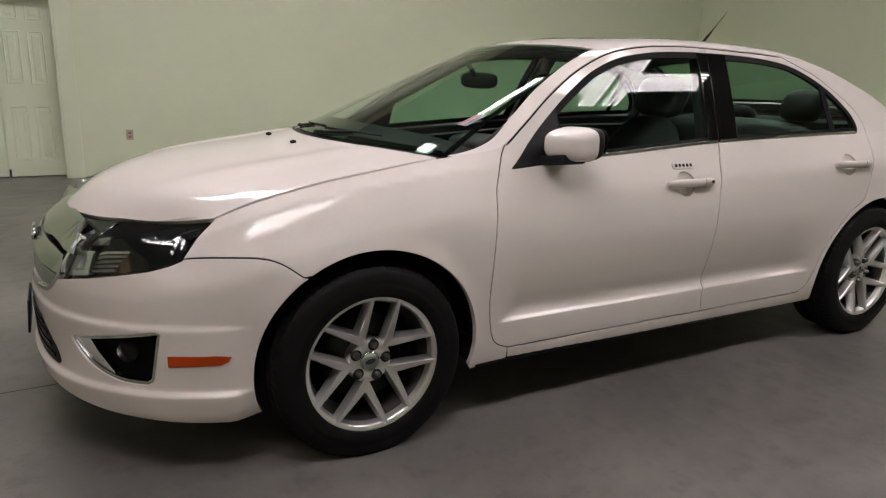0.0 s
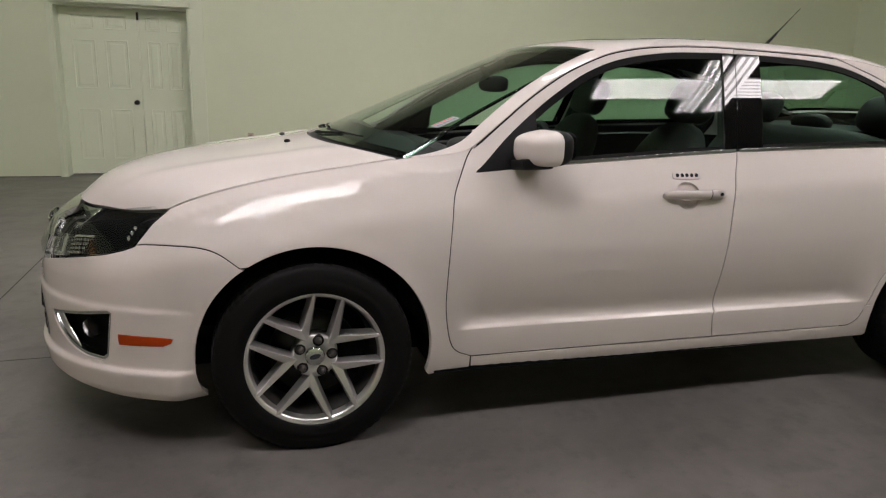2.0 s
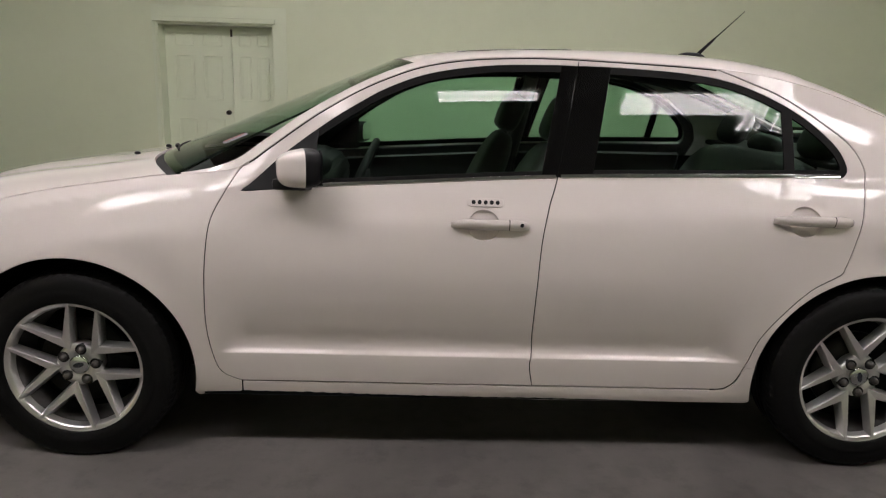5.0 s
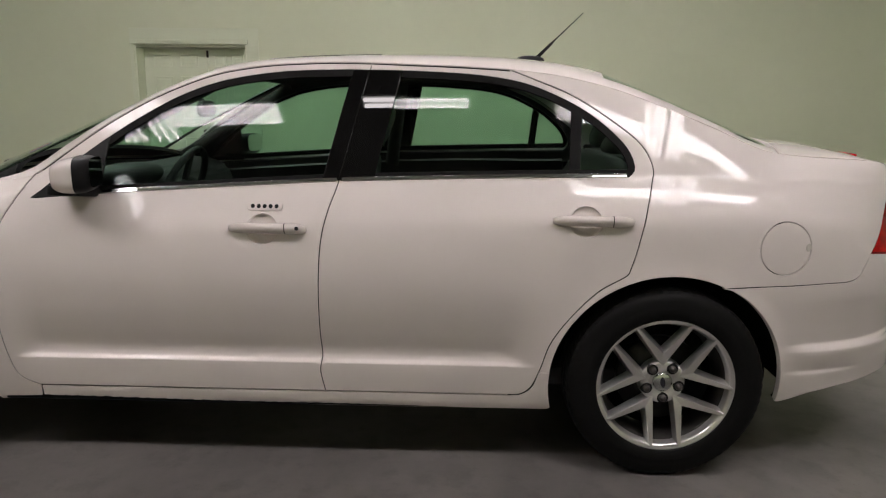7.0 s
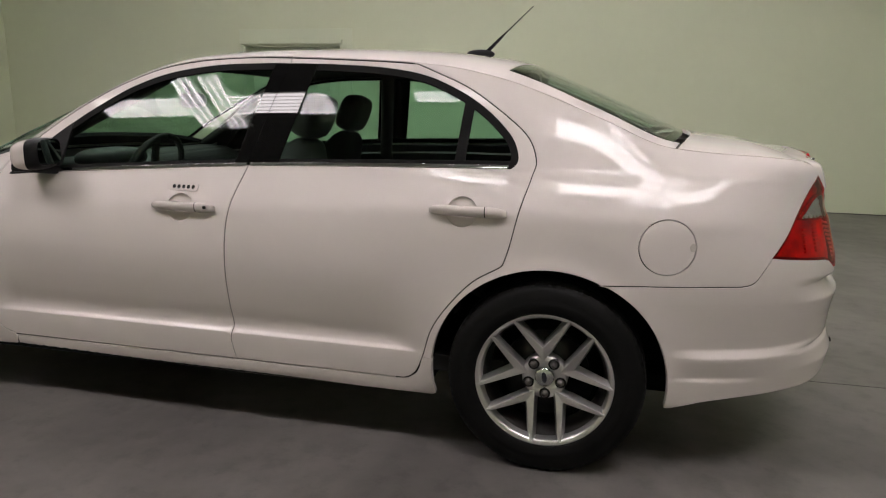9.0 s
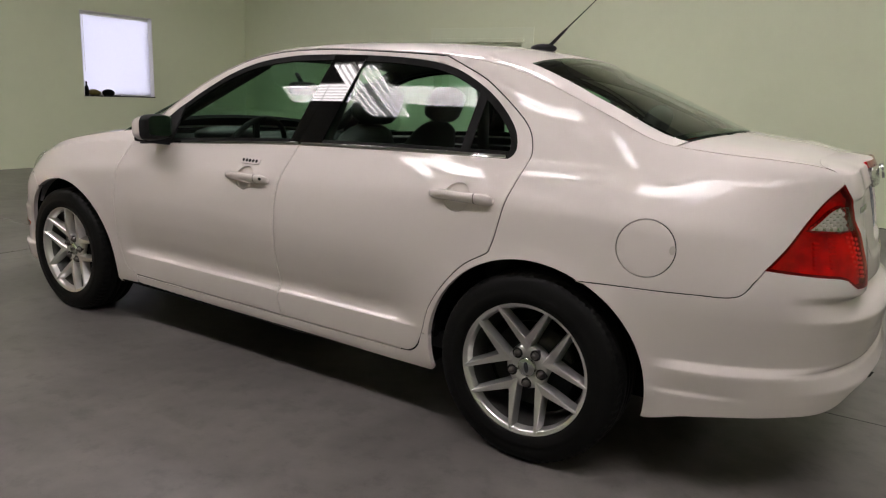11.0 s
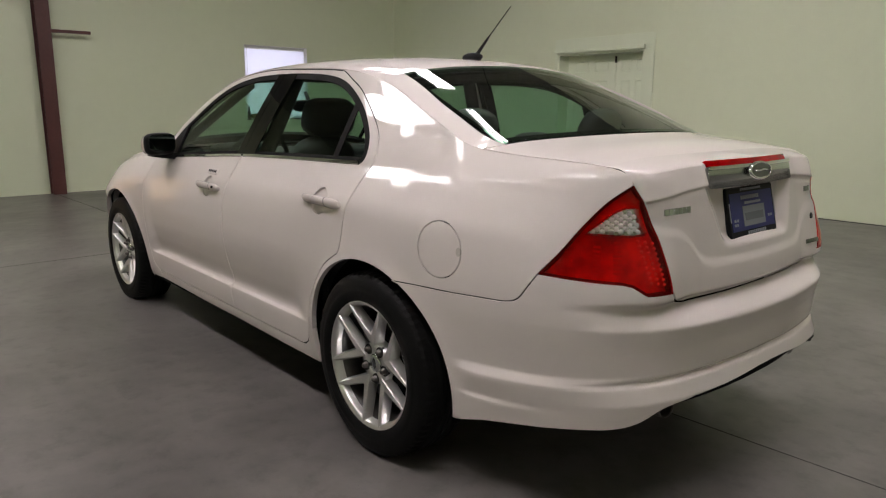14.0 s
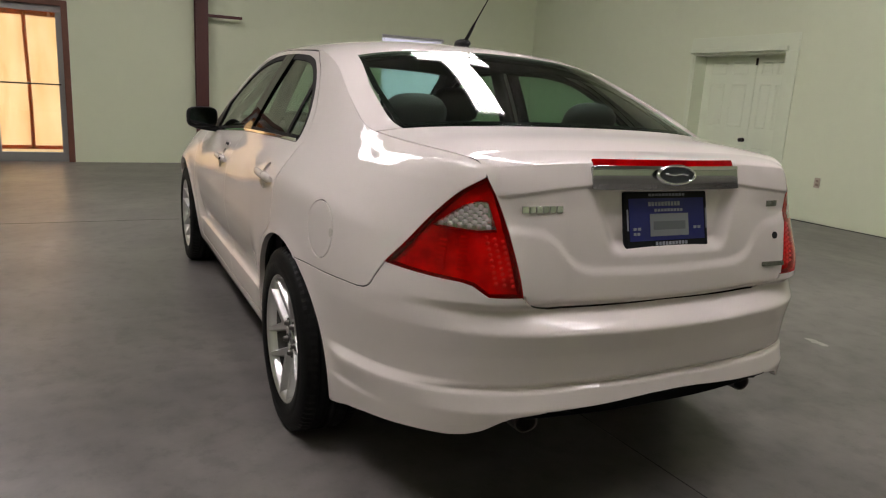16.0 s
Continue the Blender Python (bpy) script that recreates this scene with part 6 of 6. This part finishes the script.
# floor joints
for name, d in (("trim_joint", (-1.511, -1.505, Y0, Y1, GROUND - 0.001, GROUND + 0.0012)), ("trim_joint", (X0, X1, 0.169, 0.174, GROUND - 0.001, GROUND + 0.0012))):
    structure(part(name, turned(box(bmesh.new(), *d), Matrix.Rotation(radians(0.6 if d[1] - d[0] < 1 else 1.2), 4, "Z")), JOINT_AND_GAP, None), "dark saw-cut joint in the concrete floor", "floor joint")


def panel_leaf(name, x0, x1, y, h, cols, label):
    """A six-panel moulded door leaf, its face at y, with raised panels."""
    w = x1 - x0
    bm = bmesh.new()
    box(bm, x0, x1, y, y + 0.040, GROUND + 0.012, h)
    leaf = structure(part(name, bm, DOORS, None), label, "door")
    m, g = 0.105 * w / 0.8 + 0.01, 0.10 * w / 0.8
    pw = (w - 2 * m - g) / 2
    for c in range(2):
        a = x0 + m + c * (pw + g)
        for z0, z1 in ((0.20, 0.80), (1.04, 1.60), (1.72, 1.88)):
            bm = bmesh.new()
            # moulded frame, sunk round a raised field
            def quad(o, dy):
                return [(a + o, y + dy, z0 + o), (a + pw - o, y + dy, z0 + o), (a + pw - o, y + dy, z1 - o), (a + o, y + dy, z1 - o)]
            rings = [[bm.verts.new(p) for p in quad(o, dy)] for o, dy in ((0.0, -0.001), (0.004, -0.007), (0.012, -0.004), (0.018, 0.004), (0.026, 0.004), (0.050, -0.003))]
            for r0, r1 in zip(rings, rings[1:]):
                for k in range(4):
                    bm.faces.new((r0[k], r0[(k + 1) % 4], r1[(k + 1) % 4], r1[k]))
            bm.faces.new(rings[-1])
            bmesh.ops.recalc_face_normals(bm, faces=bm.faces)
            if sum(f.normal.y for f in bm.faces) > 0:
                bmesh.ops.reverse_faces(bm, faces=bm.faces)
            part("panel", bm, DOORS, leaf)
    return leaf


dx0, dx1 = DOOR[0], DOOR[1]
LEAF = Y1 + 0.215
split = dx0 + 0.60 * (dx1 - dx0)
leaf1 = panel_leaf("door_1", dx0 + 0.022, split - 0.003, LEAF, 1.955, 2, "pale green six-panel door leaf with a dark knob")
leaf2 = panel_leaf("door_2", split + 0.003, dx1 - 0.022, LEAF, 1.955, 2, "narrow pale green six-panel door leaf")
kx = split - 0.065
part("knob", lathe([(0.0, 0.030), (-0.008, 0.030), (-0.012, 0.012), (-0.035, 0.012), (-0.045, 0.026), (-0.060, 0.028), (-0.070, 0.018), (-0.072, 0.0)], 24), BRONZE, leaf1, "dark bronze knob").matrix_basis = pose(kx, LEAF, 0.885)
part("bolt", box(bmesh.new(), split - 0.012, split + 0.012, LEAF - 0.02, LEAF, 1.84, 1.93, bevel=0.003), BRONZE, leaf2, "dark flush bolt")
part("bolt", box(bmesh.new(), split + 0.004, split + 0.024, LEAF - 0.02, LEAF, 0.03, 0.11, bevel=0.003), BRONZE, leaf2)
for nm, d in (("jamb", (dx0, dx0 + 0.02, Y1 - 0.002, Y1 + 0.30, 0, 1.985)), ("jamb", (dx1 - 0.02, dx1, Y1 - 0.002, Y1 + 0.30, 0, 1.985)), ("jamb", (dx0 + 0.02, dx1 - 0.02, Y1 - 0.002, Y1 + 0.30, 1.96, 1.985)),
              ("casing", (dx0 - 0.055, dx0 - 0.004, Y1 - 0.012, Y1 - 0.001, 0, 1.987)), ("casing", (dx1 + 0.004, dx1 + 0.165, Y1 - 0.014, Y1 - 0.001, 0, 1.987)), ("casing", (dx0 - 0.055, dx1 + 0.165, Y1 - 0.012, Y1 - 0.001, 1.987, 2.19)),
              ("ledge", (dx0 - 0.035, dx1 + 0.030, Y1 - 0.056, Y1 - 0.015, 1.990, 2.045))):
    structure(boxed("trim_" + nm, d, TRIM, None, 0.004), "pale green painted door " + nm + " on the wall", "trim")
# dark strips before the wall's foot, coloured as the shadow of the gap there
for a, b in ((X0, dx0 - 0.06), (dx1 + 0.17, X1)):
    structure(boxed("trim_gap_shade", (a, b, Y1 - 0.004, Y1 - 0.0005, GROUND, GROUND + 0.010), JOINT_AND_GAP, None), "dark strip painted as the shadow gap under the drywall", "trim")
structure(boxed("wall_closet", (dx0 - 0.1, dx1 + 0.1, Y1 + 0.305, Y1 + 0.35, 0, 2.1), WALL, None), "plain wall behind the double door", "wall")


def outlet(x, z):
    o = boxed("outlet", (x - 0.036, x + 0.036, Y1 - 0.007, Y1 - 0.0005, z - 0.058, z + 0.058), OUTLET, None, 0.003)
    tagged(o, "tan wall outlet plate on the green wall", "outlet", "wall outlets")
    for dz in (-0.022, 0.022):
        boxed("socket", (x - 0.016, x + 0.016, Y1 - 0.0095, Y1 - 0.006, z + dz - 0.014, z + dz + 0.014), OUTLET_DARK, o, 0.003)


outlet(-0.11, 0.49)
outlet(3.13, 0.48)

# window in the west wall, with its closed blind
wy0, wy1, wz0, wz1 = WIN
win = structure(boxed("window_1", (X0 - 0.165, X0 - 0.120, wy0, wy1, wz0, wz0 + 0.045), WHITE, None, 0.004), "white framed window with a closed white blind", "window")
for d in ((X0 - 0.165, X0 - 0.120, wy0, wy1, wz1 - 0.045, wz1), (X0 - 0.165, X0 - 0.120, wy0, wy0 + 0.045, wz0 + 0.045, wz1 - 0.045), (X0 - 0.165, X0 - 0.120, wy1 - 0.045, wy1, wz0 + 0.045, wz1 - 0.045)):
    boxed("window_frame", d, WHITE, win, 0.004)
pane = boxed("pane", (X0 - 0.148, X0 - 0.143, wy0 + 0.045, wy1 - 0.045, wz0 + 0.045, wz1 - 0.045), CLEAR, win)
pane.visible_shadow = False
for d in ((X0 - 0.119, X0 - 0.002, wy1 - 0.010, wy1 - 0.0005, wz0 + 0.012, wz1 - 0.012), (X0 - 0.119, X0 - 0.002, wy0 + 0.0005, wy0 + 0.010, wz0 + 0.012, wz1 - 0.012), (X0 - 0.119, X0 - 0.002, wy0, wy1, wz1 - 0.010, wz1 - 0.0005)):
    boxed("reveal", d, WHITE, win)
boxed("window_sill", (X0 - 0.119, X0 + 0.012, wy0 + 0.0005, wy1 - 0.0005, wz0 + 0.0005, wz0 + 0.014), BLACK, win, 0.003, "dark window sill")
blind = tagged(boxed("window_blind", (X0 - 0.098, X0 - 0.062, wy0 + 0.015, wy1 - 0.015, wz1 - 0.055, wz1 - 0.012), WHITE, None, 0.004), "closed white slatted blind in the window", "blind")
bm = box(bmesh.new(), -0.0006, 0.0006, wy0 + 0.018, wy1 - 0.018, -0.0145, 0.0145)
slat = part("slat", turned(bm, Matrix.Rotation(radians(16), 4, "Y")), BLIND, blind)
slat.location = (X0 - 0.080, 0, wz1 - 0.07)
zz = wz1 - 0.07 - 0.0245
while zz > wz0 + 0.035:
    o = new("slat", slat.data)
    o.parent = blind
    o.location = (X0 - 0.080, 0, zz)
    zz -= 0.0245
boxed("cord", (X0 - 0.060, X0 - 0.058, wy0 + 0.075, wy0 + 0.078, wz0 + 0.35, wz1 - 0.05), OUTLET, blind)
structure(boxed("backdrop", (X0 - 1.6, X0 - 1.59, wy0 - 2.0, wy1 + 2.0, 0.0, 3.6), DAY, None), "bright overexposed daylight outside the window", "backdrop")
# things on the sill
bottle = part("bottle", turned(lathe([(0.0, 0.0), (0.0, 0.030), (0.11, 0.030), (0.145, 0.011), (0.195, 0.011), (0.20, 0.0)], 20), Matrix.Rotation(radians(90), 4, "X")), LINER, None)
bottle.matrix_basis = pose(X0 - 0.028, wy0 + 0.055, wz0 + 0.0145)
tagged(bottle, "small dark bottle on the window sill", "bottle")
gourd = part("gourd", join(ellipsoid(0, 0, 0.045, 0.05, 0.085, 0.045, 2.2, 12), ellipsoid(0, 0.05, 0.035, 0.04, 0.06, 0.035, 2.2, 10)), GOURD, None)
gourd.matrix_basis = pose(X0 - 0.045, wy0 + 0.17, wz0 + 0.0145)
tagged(gourd, "yellow-green gourd on the window sill", "gourd")
cap = part("cap", join(ellipsoid(0, 0, 0.035, 0.055, 0.095, 0.055, 2.1, 14), turned(box(bmesh.new(), -0.045, 0.045, 0.05, 0.17, 0.0, 0.008, bevel=0.004), Matrix.Identity(4))), LINER, None)
cap.matrix_basis = pose(X0 - 0.042, wy0 + 0.40, wz0 + 0.0195)
tagged(cap, "dark cloth cap on the window sill", "cap")

# glazed double door with curtains
gy0, gy1, _, gz1 = GATE
gate = structure(boxed("door_3", (X0 - 0.135, X0 - 0.075, gy0 + 0.05, gy1 - 0.05, 0.012, 0.145), ALU, None, 0.004), "grey aluminium glazed double door with backlit curtains", "door")
mid_y = (gy0 + gy1) / 2
for d in ((X0 - 0.135, X0 - 0.075, gy0 + 0.05, gy1 - 0.05, gz1 - 0.13, gz1 - 0.045), (X0 - 0.135, X0 - 0.075, gy1 - 0.125, gy1 - 0.05, 0.145, gz1 - 0.13), (X0 - 0.135, X0 - 0.075, gy0 + 0.05, gy0 + 0.125, 0.145, gz1 - 0.13), (X0 - 0.135, X0 - 0.075, mid_y - 0.075, mid_y + 0.075, 0.145, gz1 - 0.13)):
    boxed("rail", d, ALU, gate, 0.004)
for a, b in ((gy0 + 0.125, mid_y - 0.075), (mid_y + 0.075, gy1 - 0.125)):
    g_ = boxed("pane", (X0 - 0.108, X0 - 0.102, a, b, 0.145, gz1 - 0.13), CLEAR, gate)
    g_.visible_shadow = False
    boxed("push_bar", (X0 - 0.072, X0 - 0.060, a - 0.03, b + 0.03, 1.085, 1.105), BRONZE, gate, 0.003, "dark push bar")
for nm, d in (("post", (X0 - 0.16, X0 + 0.012, gy1 - 0.05, gy1 + 0.03, 0, gz1 + 0.03)), ("post", (X0 - 0.16, X0 + 0.012, gy0 - 0.03, gy0 + 0.05, 0, gz1 + 0.03)), ("header", (X0 - 0.16, X0 + 0.010, gy0 + 0.05, gy1 - 0.05, gz1 - 0.045, gz1 + 0.03))):
    structure(boxed("trim_" + nm, d, WOOD, None, 0.004), "red-brown wooden " + nm + " of the glazed door", "trim")


def curtain(y0, y1, folds, seed):
    """A hanging cloth with soft folds and a hem."""
    rnd = random.Random(seed)
    ph = [rnd.uniform(0, 6.28) for _ in range(6)]
    bm = bmesh.new()
    ny, nz = 90, 30
    grid = []
    for j in range(nz + 1):
        z = 0.19 + (gz1 - 0.295) * j / nz
        row = []
        for i in range(ny + 1):
            u = i / ny
            y = y0 + (y1 - y0) * u
            x = -0.175 + 0.007 * math.sin(u * folds * 6.28 + ph[0] + 0.5 * z) + 0.003 * math.sin(u * folds * 14 + ph[1] + 0.6 * z) + 0.004 * math.sin(3 * z + ph[2] + 5 * u)
            row.append(bm.verts.new((X0 + x, y, z + 0.006 * math.sin(u * 9 + ph[3]) * (1 if j == 0 else 0))))
        grid.append(row)
    for a, b in zip(grid, grid[1:]):
        for i in range(ny):
            bm.faces.new((a[i], a[i + 1], b[i + 1], b[i])).smooth = True
    c = part("curtain", bm, CURTAIN, None)
    tagged(c, "thin cream curtain lit orange by the sun behind it", "curtain", "door curtains")
    hem = boxed("hem", (X0 - 0.190, X0 - 0.163, y0, y1, 0.178, 0.232), HEM, c, 0.004, "doubled hem")
    part("curtain_rod", tube([(X0 - 0.175, y0 - 0.03, gz1 - 0.165), (X0 - 0.175, y1 + 0.03, gz1 - 0.165)], 0.008, 8), BRONZE, c)
    return c


first = curtain(-2.218, gy1 - 0.055, 0.8, 5)
curtain(gy0 + 0.055, -2.190, 2.6, 9)
# doubled edge and top band, darker where the cloth lies twice
part("doubled_edge", tube([(X0 - 0.166, -2.200 + 0.010 * math.sin(2.3 * z), z) for z in np.linspace(0.19, gz1 - 0.11, 24)], 0.024, 8), HEM, first, "dark orange doubled edge")
boxed("top_band", (X0 - 0.190, X0 - 0.163, gy0 + 0.06, gy1 - 0.06, gz1 - 0.19, gz1 - 0.112), HEM, first, 0.004, "dark orange top band")

# tapered steel column with a girt stub
col = tagged(new("steel_column"), "red oxide tapered steel column against the wall", "column")
bm = bmesh.new()
for x0_, x1_, t in ((X0 + 0.002, X0 + 0.012, 0), (0, 0, 1)):
    b_, t_ = (X0 + 0.002, X0 + 0.014) if t == 0 else (X0 + 0.20, X0 + 0.36)
    w_ = 0.085
    if t == 0:
        box(bm, b_, t_, 0.08 - w_, 0.08 + w_, 0.0, H)
    else:
        vs = [bm.verts.new(p) for p in ((X0 + 0.150, 0.08 - w_, 0), (X0 + 0.162, 0.08 - w_, 0), (X0 + 0.162, 0.08 + w_, 0), (X0 + 0.150, 0.08 + w_, 0), (X0 + 0.30, 0.08 - w_, H), (X0 + 0.312, 0.08 - w_, H), (X0 + 0.312, 0.08 + w_, H), (X0 + 0.30, 0.08 + w_, H))]
        for f in ((0, 1, 2, 3), (4, 5, 6, 7), (0, 1, 5, 4), (1, 2, 6, 5), (2, 3, 7, 6), (3, 0, 4, 7)):
            bm.faces.new([vs[i] for i in f])
bmesh.ops.recalc_face_normals(bm, faces=bm.faces)
part("flange", bm, RUST, col)
bm = bmesh.new()
vs = [bm.verts.new(p) for p in ((X0 + 0.014, 0.076, 0), (X0 + 0.150, 0.076, 0), (X0 + 0.150, 0.084, 0), (X0 + 0.014, 0.084, 0), (X0 + 0.014, 0.076, H), (X0 + 0.30, 0.076, H), (X0 + 0.30, 0.084, H), (X0 + 0.014, 0.084, H))]
for f in ((0, 1, 2, 3), (4, 5, 6, 7), (0, 1, 5, 4), (1, 2, 6, 5), (2, 3, 7, 6), (3, 0, 4, 7)):
    bm.faces.new([vs[i] for i in f])
bmesh.ops.recalc_face_normals(bm, faces=bm.faces)
part("web", bm, RUST, col)
part("girt_stub", box(bmesh.new(), X0 + 0.14, X0 + 0.20, 0.166, 0.66, 2.185, 2.225, bevel=0.004), RUST, col, "short steel arm")

# pale scuff on the floor behind the car
rnd = random.Random(4)
bm = bmesh.new()
bm.faces.new([bm.verts.new((2.80 + (0.055 + 0.03 * rnd.random()) * math.cos(a), 2.07 + (0.018 + 0.018 * rnd.random()) * math.sin(a), GROUND + 0.0012)) for a in np.linspace(0, 2 * math.pi, 22, endpoint=False)])
structure(part("floor_scuff", bm, material("pale_scuff", (0.42, 0.40, 0.38), 0.7, grain=0.4, grain_size=40), None), "small pale scuff on the concrete floor", "floor mark")
